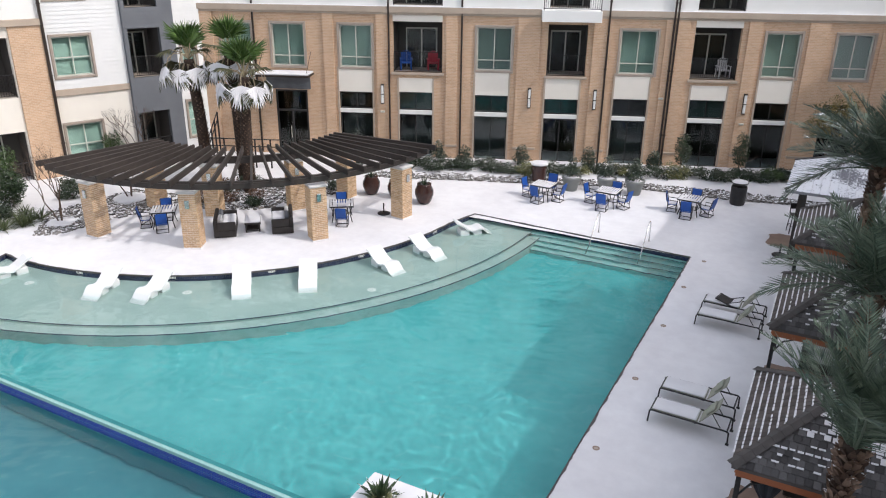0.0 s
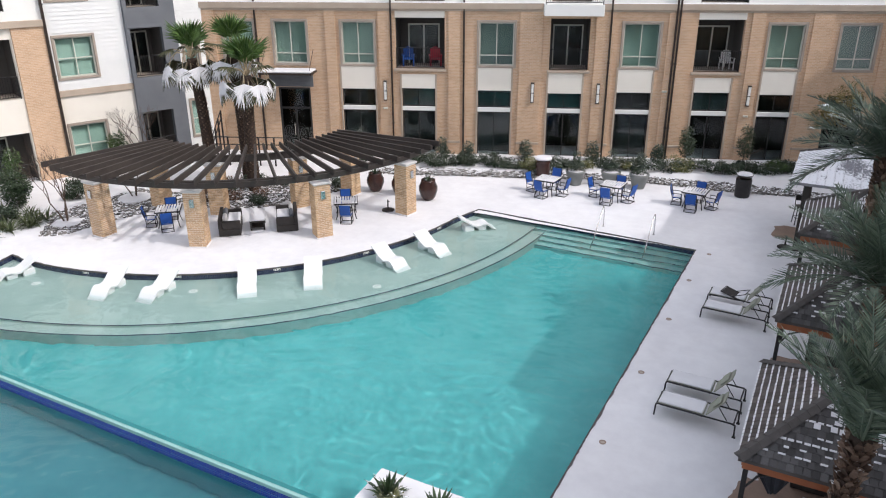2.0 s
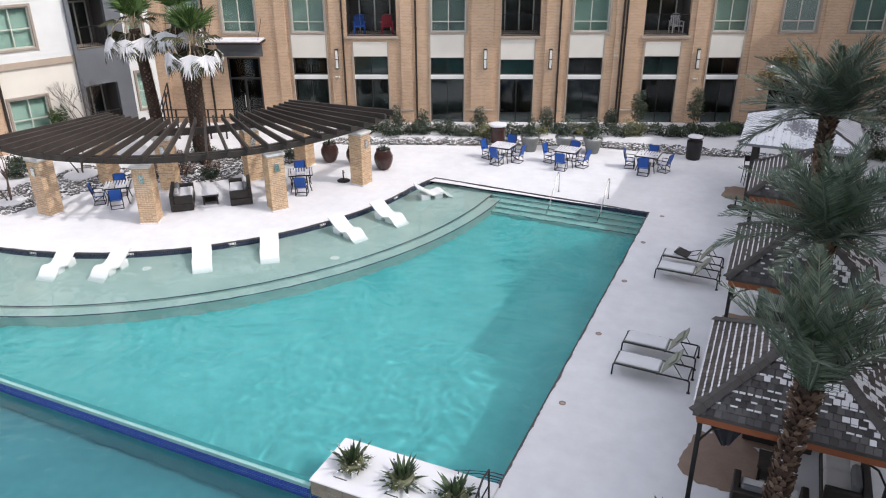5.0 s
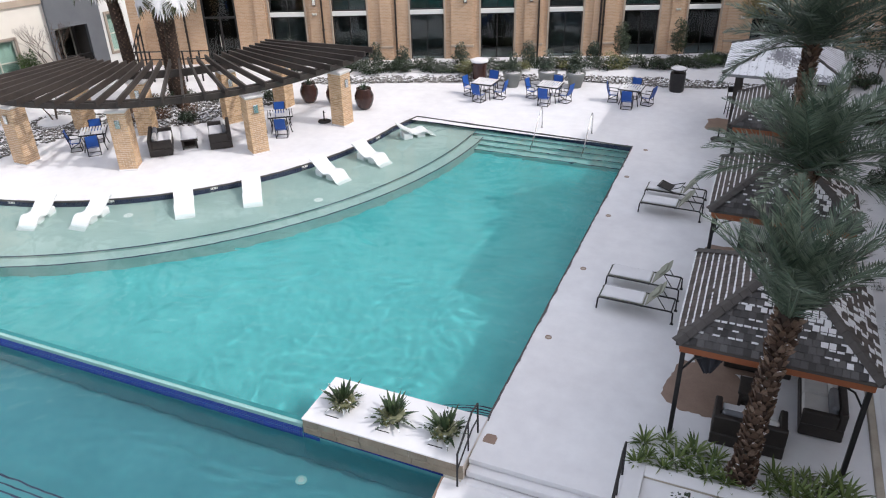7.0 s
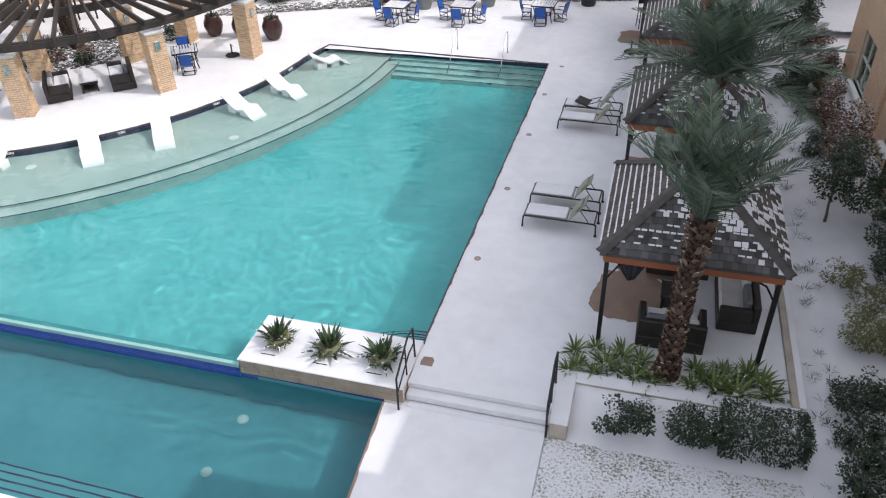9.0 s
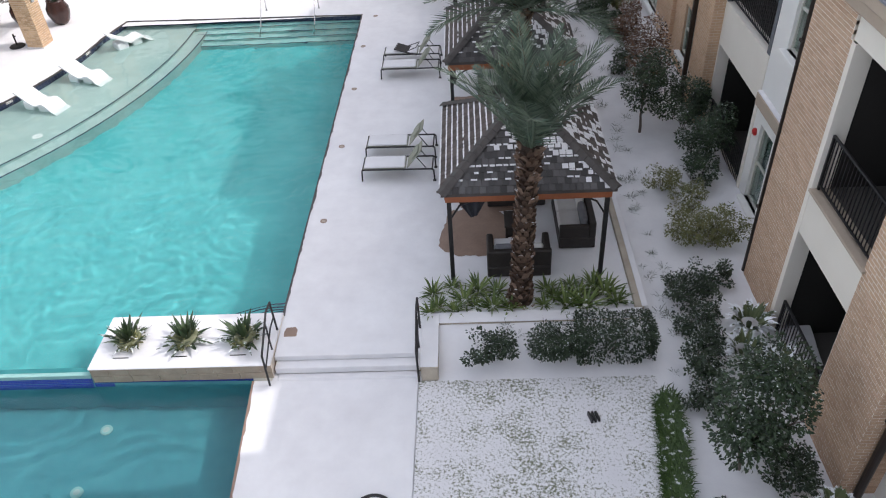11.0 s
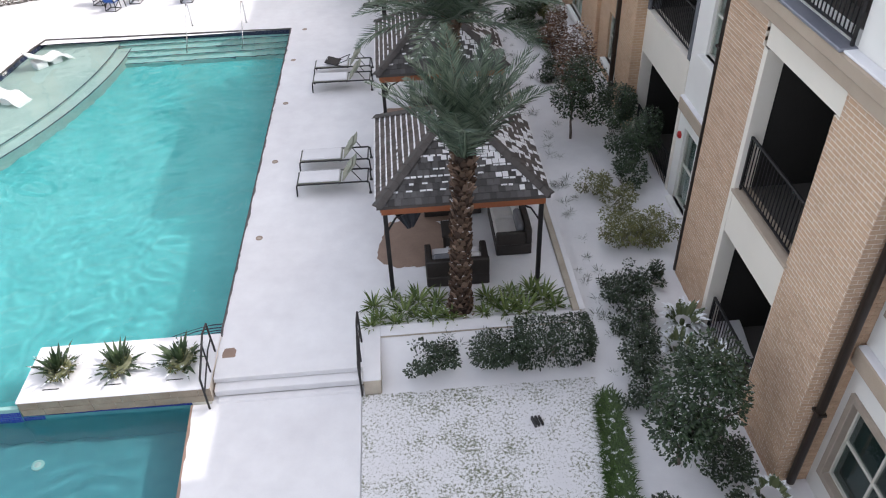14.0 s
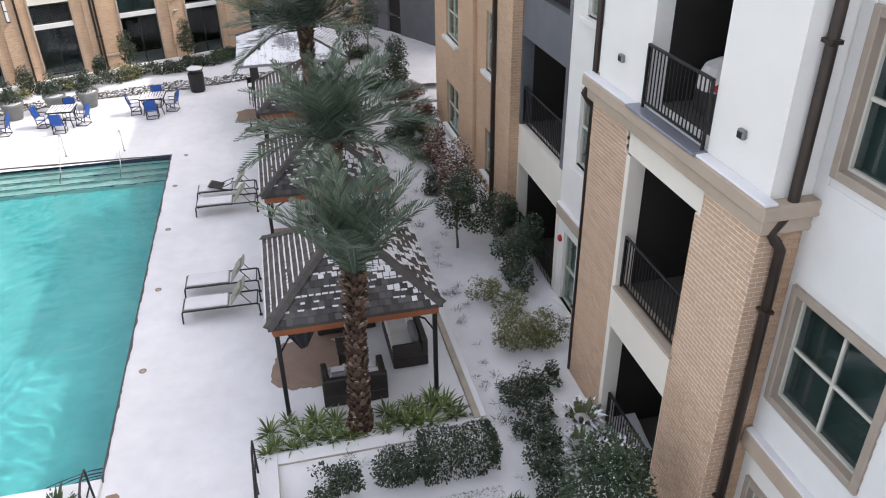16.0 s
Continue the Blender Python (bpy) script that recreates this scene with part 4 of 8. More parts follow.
def floodlight(u, z, m, y=-0.1):
    s = thing("floodlight", "small pale twin floodlight on the brick", "floodlight", m @ Matrix.Translation((u, y, z)), "floodlights")
    part("box", Mesh().box(-0.07, 0.07, -0.06, 0, 0, 0.1, c=0.01), FRAME_PALE, s)
    for k in (-0.08, 0.08):
        part("lamp_head", Mesh().lathe([(0.03, 0), (0.05, 0.03), (0.055, 0.09), (0.03, 0.1)], 10, (k, -0.12, 0.02)), FRAME_PALE, s)


floodlight(4.95, 3.55, M_FAR)
floodlight(-9.5, 2.45, M_FAR)
floodlight(9.15, 2.35, M_FAR)

def siding(wall, u0, u1, z0, z1, holes, y, mat, pitch=0.19):
    """Overlapping boards on a wall's outer face, cut round its openings."""
    z = z0
    while z < z1 - 0.02:
        t = min(z + pitch, z1)
        runs = [(u0, u1)]
        for h in holes:
            if h[2] - 0.12 < t and h[3] + 0.12 > z:
                runs = [q for a, b in runs for q in ((a, min(b, h[0] - 0.115)), (max(a, h[1] + 0.115), b)) if q[1] - q[0] > 0.03]
        for a, b in runs:
            q = Mesh().add([(a, y - 0.004, z), (b, y - 0.004, z), (b, y - 0.026, z), (a, y - 0.026, z), (a, y - 0.004, t), (b, y - 0.004, t), (b, y - 0.008, t), (a, y - 0.008, t)], [(0, 1, 2, 3), (2, 1, 5, 6), (3, 2, 6, 7), (0, 3, 7, 4), (1, 0, 4, 5), (4, 7, 6, 5)])
            part("siding_board", q, mat, wall)
        z = t


# -- the west building: siding, grey bay and open balconies --
lh = [(0.37, 2.1, 4.75, 6.62), (0.35, 2.06, 0.52, 2.46), (6.55, 7.3, 1.0, 2.9), (0.37, 2.1, 8.3, 10.2), (6.55, 7.3, 4.75, 6.6)]
siding(setting("wall_left_upper", wall_mesh(0.1, 3.68, 4.16, ROOF, lh), BOARD_WHITE, "white lap siding on the west building", "wall", M_LEFT), 0.16, 3.66, 4.17, 9.5, lh, 0.0, BOARD_WHITE)
setting("wall_left_lower", wall_mesh(0.1, 3.68, -0.6, 3.86, lh), STUCCO, "cream stucco ground storey of the west building", "wall", M_LEFT)
setting("wall_left_band", Mesh().box(0.1, 3.68, -0.1, 0.3, 3.86, 4.16, c=0.02), BAND, "tan band between siding and stucco", "trim", M_LEFT)
grey = [(3.85, 5.45, 0.2, 2.65), (3.85, 5.45, 4.4, 6.8), (3.85, 5.45, 7.8, 10.2)]
siding(setting("wall_left_grey", wall_mesh(3.68, 6.2, -0.6, ROOF, grey, -0.25), BOARD_GREY, "slate grey siding bay on the west building", "wall", M_LEFT), 3.68, 6.2, 0.0, 9.5, [(g[0] + 0.115, g[1] - 0.115, g[2] + 0.12, g[3] - 0.12) for g in grey], -0.25, BOARD_GREY)
setting("wall_left_end", wall_mesh(6.2, 8.2, -0.6, ROOF, lh), SIDING_WHITE, "white lap siding beside the grey bay", "wall", M_LEFT)
for g in grey:
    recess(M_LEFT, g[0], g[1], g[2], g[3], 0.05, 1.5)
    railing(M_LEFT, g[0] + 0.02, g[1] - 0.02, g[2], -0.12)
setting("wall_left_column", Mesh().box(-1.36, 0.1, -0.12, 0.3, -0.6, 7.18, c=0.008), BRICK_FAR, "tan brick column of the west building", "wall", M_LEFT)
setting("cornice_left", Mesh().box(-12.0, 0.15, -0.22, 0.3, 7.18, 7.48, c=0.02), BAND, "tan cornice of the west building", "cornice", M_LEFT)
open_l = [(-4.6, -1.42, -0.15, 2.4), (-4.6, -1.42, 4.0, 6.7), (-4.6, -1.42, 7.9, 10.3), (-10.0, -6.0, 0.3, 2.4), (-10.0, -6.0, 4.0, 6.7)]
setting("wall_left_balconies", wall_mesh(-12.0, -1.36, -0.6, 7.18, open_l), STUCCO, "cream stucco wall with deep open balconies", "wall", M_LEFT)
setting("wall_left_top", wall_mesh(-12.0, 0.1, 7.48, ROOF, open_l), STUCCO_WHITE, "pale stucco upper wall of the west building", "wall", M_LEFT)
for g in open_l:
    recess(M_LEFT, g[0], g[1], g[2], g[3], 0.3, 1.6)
    railing(M_LEFT, g[0] + 0.02, g[1] - 0.02, g[2], 0.1)
for g, bl in zip(lh, (BLIND, BLIND, BLIND, BLIND, BLIND)):
    window_unit(M_LEFT, *g, 0.1, FRAME_PALE, GLASS, bl, 2 if g[1] - g[0] > 1 else 1, (0.47,), label="pale-framed double window with a green-grey blind", trim=FRAME_TAUPE)
downpipe(M_LEFT, 0.08, 0.0, 13.0, -0.12, 0.06)
setting("room_left", Mesh().box(-12.0, 8.2, 2.2, 2.3, -0.5, ROOF), ROOM_SHADE, "interior wall behind the west windows, near-black to stand for dimness", "wall", M_LEFT)
setting("roof_left", Mesh().box(-12.0, 8.2, 0.0, 14.0, ROOF, ROOF + 0.3), SNOW, "flat snow-covered roof of the west building", "roof", M_LEFT)

# -- the east wing, seen from close by; along it x is minus the court's y --
# main plane lies 0.8 behind the brick bay
BAYA = (-12.2, -7.0)
F2, F3 = 3.05, 6.62
opA = [(-10.6, -8.48, LOW, 2.34), (-10.58, -8.46, 3.22, 5.83)]
setting("wall_bay", wall_mesh(BAYA[0], BAYA[1], -0.7, 6.3, opA + [(-10.75, -8.32, 5.83, 6.31)], 0.0035, 0.2955), BRICK_CORE, "mortar core of the brick balcony bay", "wall", M_EAST)
for x in BAYA:
    s = 0.3 if x == BAYA[1] else 0.0
    setting("wall_bay_side", Mesh().box(x - 0.25 if s else x, x if s else x + 0.25, 0.3, 0.9, -0.7, 6.3), BRICK_FAR, "brick side of the balcony bay", "wall", M_EAST)
setting("bay_lintel", Mesh().box(-10.72, -8.35, 0.03, 0.3, 5.83, 6.3, c=0.006), STUCCO, "cream stucco lintel over the open balcony", "lintel", M_EAST)
setting("bay_fascia", Mesh().box(-10.6, -8.46, 0.0, 0.3, 2.34, 3.2, c=0.012), STUCCO, "cream stucco balcony fascia", "fascia", M_EAST)
setting("bay_fascia_cap", Mesh().box(-10.57, -8.4, -0.05, 0.3, 3.2, 3.26, c=0.01), BAND, "grey metal cap on the balcony fascia", "trim", M_EAST)
setting("bay_jamb", Mesh().box(-10.685, -10.55, -0.012, 0.3, -0.5, 5.83, c=0.005), STUCCO, "cream jamb of the open balcony", "trim", M_EAST)
b = Mesh()
b.box(BAYA[0] - 0.1, BAYA[1] + 0.14, -0.12, 0.9, 6.3, 6.52, c=0.02)
b.box(BAYA[0] - 0.16, BAYA[1] + 0.22, -0.2, 0.9, 6.52, 6.74, c=0.03)
setting("bay_cornice", b, BAND, "tan stone cornice of the balcony bay", "cornice", M_EAST)
setting("bay_cornice_snow", Mesh().box(BAYA[0] - 0.15, -10.45, -0.19, 0.0, 6.74, 6.77, c=0.01).box(-8.4, BAYA[1] + 0.21, -0.19, 0.0, 6.74, 6.78, c=0.012), SNOW, "snow lying on the cornice", "snow", M_EAST)
setting("bay_cap", Mesh().box(-10.5, -8.4, -0.24, 0.3, 6.74, 6.79, c=0.01), surf("grey_metal_cap", (0.22, 0.23, 0.27), (0.3, 0.31, 0.36), 2.0, 40.0, 0.4, 0.05, 0.4), "grey metal balcony cap", "trim", M_EAST)
opA3 = [(-10.3, -8.42, 6.8, 9.35)]
# Wall tops above view, kept low so the pool's shadow edge fits.
BAY_TOP, MID_TOP = 9.9, 11.2
setting("wall_bay_upper", wall_mesh(-12.05, -6.98, 6.74, BAY_TOP, opA3, 0.0, 0.3), STUCCO_WHITE, "white stucco upper bay", "wall", M_EAST)
setting("wall_bay_upper_side", Mesh().box(-7.28, -6.98, 0.3, 0.9, 6.74, BAY_TOP).box(-12.05, -11.75, 0.3, 0.9, 6.74, BAY_TOP), STUCCO_WHITE, "white stucco side of the upper bay", "wall", M_EAST)
# The depth's shade goes into the colours: near-black walls, dark floor.
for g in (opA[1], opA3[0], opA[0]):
    recess(M_EAST, g[0], g[1], g[2] + 0.02, g[3], 0.3, 2.0, mat=ROOM_SHADE, floor_mat=RECESS_SHADE)
railing(M_EAST, -10.52, -8.45, 3.27, 0.08, 1.05, 0.1)
railing(M_EAST, -10.28, -8.44, 6.8, -0.06, 1.0, 0.1)
railing(M_EAST, -10.5, -8.45, LOW, 0.12, 1.05, 0.1)
# main plane south of the bay
MP = 0.8
MPS = 0.6
sw = [(-6.76, -5.12, 3.72, 5.4), (-6.64, -5.0, 7.2, 8.95), (-6.7, -5.1, 0.3, 2.0), (-2.8, -1.1, 7.2, 8.95), (-2.8, -1.1, 3.72, 5.4)]
siding(setting("wall_east_south", wall_mesh(-7.05, 14.0, 2.94, ROOF, sw, MPS), BOARD_WHITE, "white painted lap siding of the east wing", "wall", M_EAST), -6.97, -1.0, 2.98, 9.6, sw, MPS, BOARD_WHITE)
setting("wall_east_south_low", wall_mesh(-7.05, 14.0, -0.7, 2.62, sw, MPS), STUCCO_WHITE, "white stucco ground storey of the east wing", "wall", M_EAST)
setting("ledge_east", Mesh().box(-6.98, 14.0, MPS - 0.16, MPS + 0.2, 2.62, 2.94, c=0.025), BAND, "tan stone ledge with snow", "ledge", M_EAST)
setting("ledge_east_snow", Mesh().box(-6.95, 14.0, MPS - 0.15, MPS - 0.0, 2.94, 2.975, c=0.012), SNOW, "snow on the stone ledge", "snow", M_EAST)
for g in sw:
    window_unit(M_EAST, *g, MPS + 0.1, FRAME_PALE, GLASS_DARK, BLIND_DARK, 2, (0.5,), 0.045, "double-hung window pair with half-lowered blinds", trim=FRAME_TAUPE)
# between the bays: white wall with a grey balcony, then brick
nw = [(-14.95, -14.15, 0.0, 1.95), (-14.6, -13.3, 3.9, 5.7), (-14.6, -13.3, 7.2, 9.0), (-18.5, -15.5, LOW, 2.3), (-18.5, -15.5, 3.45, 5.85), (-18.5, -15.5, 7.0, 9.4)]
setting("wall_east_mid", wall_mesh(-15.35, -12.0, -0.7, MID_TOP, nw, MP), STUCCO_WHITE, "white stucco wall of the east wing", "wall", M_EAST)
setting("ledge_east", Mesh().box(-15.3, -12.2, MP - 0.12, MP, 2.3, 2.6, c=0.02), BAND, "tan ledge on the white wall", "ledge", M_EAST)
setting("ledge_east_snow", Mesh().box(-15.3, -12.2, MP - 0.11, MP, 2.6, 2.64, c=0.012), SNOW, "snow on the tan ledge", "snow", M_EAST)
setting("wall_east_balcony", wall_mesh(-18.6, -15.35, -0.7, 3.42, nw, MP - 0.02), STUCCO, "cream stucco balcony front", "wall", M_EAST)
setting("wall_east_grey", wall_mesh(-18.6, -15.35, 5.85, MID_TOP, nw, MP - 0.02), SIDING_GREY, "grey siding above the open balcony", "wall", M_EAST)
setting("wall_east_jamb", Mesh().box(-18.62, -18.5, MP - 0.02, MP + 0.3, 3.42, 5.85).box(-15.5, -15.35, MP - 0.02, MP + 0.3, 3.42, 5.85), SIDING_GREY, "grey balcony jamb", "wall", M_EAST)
# Shade is coloured into these balconies' walls and floors as well.
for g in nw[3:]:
    recess(M_EAST, *g, MP + 0.3, 1.8, mat=ROOM_SHADE, floor_mat=RECESS_SHADE)
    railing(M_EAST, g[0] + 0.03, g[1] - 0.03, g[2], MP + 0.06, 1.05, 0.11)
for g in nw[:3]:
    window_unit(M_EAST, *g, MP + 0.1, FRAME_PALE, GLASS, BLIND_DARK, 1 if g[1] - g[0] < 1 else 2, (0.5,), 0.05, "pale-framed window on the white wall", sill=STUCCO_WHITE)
bw = [(-22.0, -20.4, 0.55, 2.05), (-22.0, -20.4, 3.95, 5.75), (-22.0, -20.4, 7.3, 9.1), (-27.3, -25.5, 0.3, 2.05), (-27.3, -25.5, 3.75, 5.55), (-27.3, -25.5, 7.3, 9.1)]
setting("wall_east_brick", wall_mesh(-29.2, -18.6, -0.7, 9.9, bw, MP), BRICK_FAR, "tan brick wall of the east wing", "wall", M_EAST)
setting("wall_east_pier", Mesh().box(-19.9, -18.6, MP - 0.3, MP, -0.7, 9.9, c=0.008).box(-24.2, -23.1, MP - 0.12, MP, -0.7, 9.9, c=0.006), BRICK_FAR, "tan brick pier of the east wing", "pier", M_EAST)
setting("wall_east_top", Mesh().box(-29.2, -27.5, MP, MP + 0.3, 9.9, ROOF).box(-27.5, -23.3, MP, MP + 0.3, 9.9, ROOF - 1.75).box(-23.3, -18.6, MP, MP + 0.3, 9.9, ROOF), STUCCO_WHITE, "pale stucco top storey of the east wing", "wall", M_EAST)
for g in bw:
    window_unit(M_EAST, *g, MP + 0.1, FRAME_PALE, GLASS, BLIND, 2, (0.5,), 0.06, "pale-framed window in the brick wall with a white sill", sill=STUCCO_WHITE)
setting("wall_east_return", Mesh().box(-29.2, -28.9, MP + 0.3, MP + 5.0, -0.7, ROOF), BRICK_FAR, "brick end wall of the east wing", "wall", M_EAST)
setting("room_east", Mesh().box(-28.8, 14.0, 3.4, 3.5, -0.7, ROOF), ROOM_SHADE, "interior wall behind the east windows, near-black to stand for dimness", "wall", M_EAST)
setting("floor_east", Mesh().box(-28.8, 14.0, MP + 0.3, 3.4, 2.5, 2.9).box(-28.8, 14.0, MP + 0.3, 3.4, 6.0, 6.4).box(-28.8, 14.0, MP + 0.3, 3.4, 9.5, 9.8), ROOM_SHADE, "floor slab of the east wing, near-black to stand for dimness", "floor", M_EAST)
# unseen roof edge, step heights set to throw the stepped shadow on the pool
PARAPET = [(-46.0, -27.9, -0.1), (-27.9, -23.8, -1.3), (-23.8, -17.7, 0.46), (-17.7, -10.65, -1.1), (-10.65, -8.8, -2.36), (-8.8, 14.0, 0.9)]
b = Mesh()
for a, c2, h in PARAPET:
    b.box(a, c2, MP + 0.3, MP + 12.0, 9.6, ROOF + h)
setting("roof_east", b, SNOW, "unseen stepped flat roofs of the east wing, shaped for their shadow", "roof", M_EAST)
downpipe(M_EAST, -12.3, -0.2, 10.4, 0.1, 0.06, (6.35, -0.02))
downpipe(M_EAST, -6.9, -0.2, 10.4, 0.33, 0.07, (6.3, 0.02))
downpipe(M_EAST, -19.98, -0.1, 13.0, MP - 0.3, 0.06)
# grey recess that closes the corner between the two buildings
M_CORNER = pose(5.6, 45.8, 0, 0, 0, -64)
setting("wall_corner", wall_mesh(-0.5, 9.0, -0.6, ROOF, [(3.0, 4.2, 0, 2.3)], 0, 0.3), SIDING_GREY, "dark grey wall in the far corner of the court", "wall", M_CORNER)
count["door"] += 1
dd = thing("door_%d" % count["door"], "dark steel service door in the grey corner", "door", M_CORNER, kind="structure")
part("leaf", Mesh().box(3.02, 4.18, 0.1, 0.15, 0, 2.28, c=0.01), IRON, dd)
part("handle", Mesh().tube([(4.05, 0.1, 1.0), (4.05, 0.03, 1.0), (3.92, 0.03, 1.0)], 0.012, 6), FRAME_PALE, dd, "steel lever handle")
# unseen wall added behind the camera to close the south, kept low for skylight
setting("wall_south", Mesh().box(-50.0, 7.0, -2.6, -2.3, -0.7, 5.5), STUCCO_WHITE, "unseen white stucco wall added to close the court to the south", "wall")
setting("wall_west_end", Mesh().box(-50.3, -50.0, -2.3, 22.0, -0.7, ROOF), STUCCO, "cream stucco end wall closing the court", "wall")

# ---- more materials ----
WOOD_DARK = surf("dark_stained_pergola_wood", (0.022, 0.017, 0.015), (0.05, 0.04, 0.034), 2.0, 40.0, 0.6, 0.2)
WOOD_RED = surf("red_brown_stained_beam", (0.24, 0.07, 0.025), (0.36, 0.12, 0.045), 1.5, 30.0, 0.55, 0.15)
SHINGLE = roof_mat("grey_shingle_with_snow", (0.045, 0.042, 0.042), (0.12, 0.115, 0.115), 0.06, 1.1, 0.2)
SHINGLE_WEST = roof_mat("brown_shingle_with_snow", (0.06, 0.05, 0.045), (0.12, 0.1, 0.09), 0.08, 1.6, 0.2)
RIDGE = surf("dark_ridge_cap", (0.05, 0.045, 0.042), (0.1, 0.09, 0.085), 3.0, 60.0, 0.85, 0.2)
ROOF_SNOW = roof_mat("snowy_metal_roof", (0.2, 0.2, 0.22), (0.28, 0.28, 0.3), 0.52, 0.8, 0.2)
WICKER = surf("dark_wicker", (0.014, 0.011, 0.01), (0.035, 0.028, 0.024), 4.0, 90.0, 0.6, 0.6)
CUSHION = surf("grey_white_cushion", (0.5, 0.49, 0.48), (0.66, 0.65, 0.64), 2.0, 50.0, 0.9, 0.2)
CUSHION_GREY = surf("grey_pillow", (0.12, 0.125, 0.14), (0.2, 0.205, 0.22), 2.0, 50.0, 0.9, 0.2)
SLING_BLUE = surf("blue_mesh_sling", (0.006, 0.06, 0.3), (0.012, 0.1, 0.42), 2.0, 80.0, 0.55, 0.2)
SLING_PALE = surf("olive_grey_mesh_sling", (0.22, 0.23, 0.18), (0.3, 0.31, 0.25), 2.0, 80.0, 0.7, 0.2)
PLASTIC_WHITE = surf("white_moulded_plastic", (0.74, 0.76, 0.76), (0.8, 0.82, 0.82), 1.0, 40.0, 0.35, 0.02)
POT_BROWN = surf("glazed_brown_pot", (0.03, 0.014, 0.012), (0.07, 0.03, 0.024), 2.0, 20.0, 0.25, 0.05)
POT_GREY = surf("grey_concrete_pot", (0.16, 0.17, 0.16), (0.25, 0.26, 0.25), 2.0, 40.0, 0.75, 0.15)
POT_MOSS = surf("mossy_stone_pot", (0.1, 0.12, 0.05), (0.3, 0.3, 0.2), 8.0, 50.0, 0.85, 0.3)
STEEL = surf("brushed_steel", (0.5, 0.5, 0.5), (0.62, 0.62, 0.62), 2.0, 60.0, 0.25, 0.03, 1.0)
TRUNK = surf("fibrous_palm_trunk", (0.02, 0.013, 0.01), (0.07, 0.045, 0.03), 6.0, 40.0, 0.9, 0.6)
BOOT, _bt, _bb = nodes_of("dry_palm_leaf_base")
_bg = _bt.nodes.new("ShaderNodeNewGeometry")
_bc = mixc(_bt, 1.0, ramp(_bt, _bg.outputs["Random Per Island"], [(0.0, (0.05, 0.028, 0.019)), (0.6, (0.14, 0.085, 0.055)), (1.0, (0.32, 0.22, 0.16))]), ramp(_bt, noise_of(_bt, coords(_bt), 30.0, 5.0), [(0.3, (0.6, 0.6, 0.6)), (0.7, (1.15, 1.15, 1.15))]), "MULTIPLY")
_bt.links.new(snow_over(_bt, _bc, 0.06, 9.0, up=0.25), _bb.inputs["Base Color"])
_bb.inputs["Roughness"].default_value = 0.85
BARK = surf("grey_brown_bark", (0.07, 0.055, 0.045), (0.16, 0.13, 0.11), 6.0, 50.0, 0.9, 0.4)
TWIG = surf("bare_brown_twig", (0.06, 0.04, 0.03), (0.13, 0.09, 0.065), 6.0, 50.0, 0.9, 0.2)
FROND = leaf_mat("blue_green_frond", (0.036, 0.064, 0.042), (0.155, 0.2, 0.14), 0.0, gloss=0.38)
FROND_SNOW = leaf_mat("frond_dusted_with_snow", (0.035, 0.058, 0.04), (0.12, 0.155, 0.11), 0.12, 2.5)
FAN_GREEN = leaf_mat("bright_fan_leaf", (0.04, 0.09, 0.02), (0.12, 0.2, 0.055))
FAN_DARK = leaf_mat("dull_fan_leaf", (0.03, 0.045, 0.015), (0.11, 0.1, 0.05))
LEAF_DARK = leaf_mat("dark_glossy_leaf", (0.01, 0.024, 0.01), (0.036, 0.065, 0.026), 0.11, 11.0, 0.35)
LEAF_SNOWY = leaf_mat("dark_leaf_with_snow", (0.012, 0.024, 0.012), (0.036, 0.058, 0.028), 0.13, 15.0)
LEAF_OLIVE = leaf_mat("olive_leaf", (0.09, 0.1, 0.03), (0.19, 0.19, 0.075), 0.14, 9.0)
LEAF_GREEN = leaf_mat("fresh_green_leaf", (0.018, 0.042, 0.008), (0.06, 0.11, 0.024), 0.1, 9.0)
LEAF_RUST = leaf_mat("rusty_brown_leaf", (0.07, 0.035, 0.02), (0.17, 0.09, 0.05), 0.2, 9.0)
LEAF_YELLOW = leaf_mat("yellowish_tree_leaf", (0.12, 0.09, 0.02), (0.24, 0.19, 0.06), 0.1, 9.0)
CONIFER = leaf_mat("dull_conifer", (0.018, 0.034, 0.022), (0.055, 0.08, 0.05), 0.13, 7.0)
BLADE = leaf_mat("strappy_green_leaf", (0.05, 0.09, 0.018), (0.16, 0.21, 0.06), 0.17, 9.0)
BLADE_DARK = leaf_mat("dark_strappy_leaf", (0.018, 0.035, 0.02), (0.055, 0.085, 0.045), 0.22, 7.0)
BLADE_BED = leaf_mat("dull_bed_leaf", (0.03, 0.05, 0.015), (0.1, 0.12, 0.045), 0.16, 6.0)
SNOWLEAF = leaf_mat("broad_leaf_under_snow", (0.06, 0.08, 0.03), (0.13, 0.15, 0.07), 0.34, 7.0)

rnd = random.Random(7)


# ---- plants ----
def leaf_quad(m, p, d, n, length, width, fold=0.25):
    """One small folded leaf from p along d."""
    s = d.cross(n).normalized() * width * 0.5
    mid = p + d * length * 0.5 + n * fold * width
    m.add([p, mid + s - n * fold * width * 1.6, p + d * length, mid - s - n * fold * width * 1.6], [(0, 1, 2, 3)])


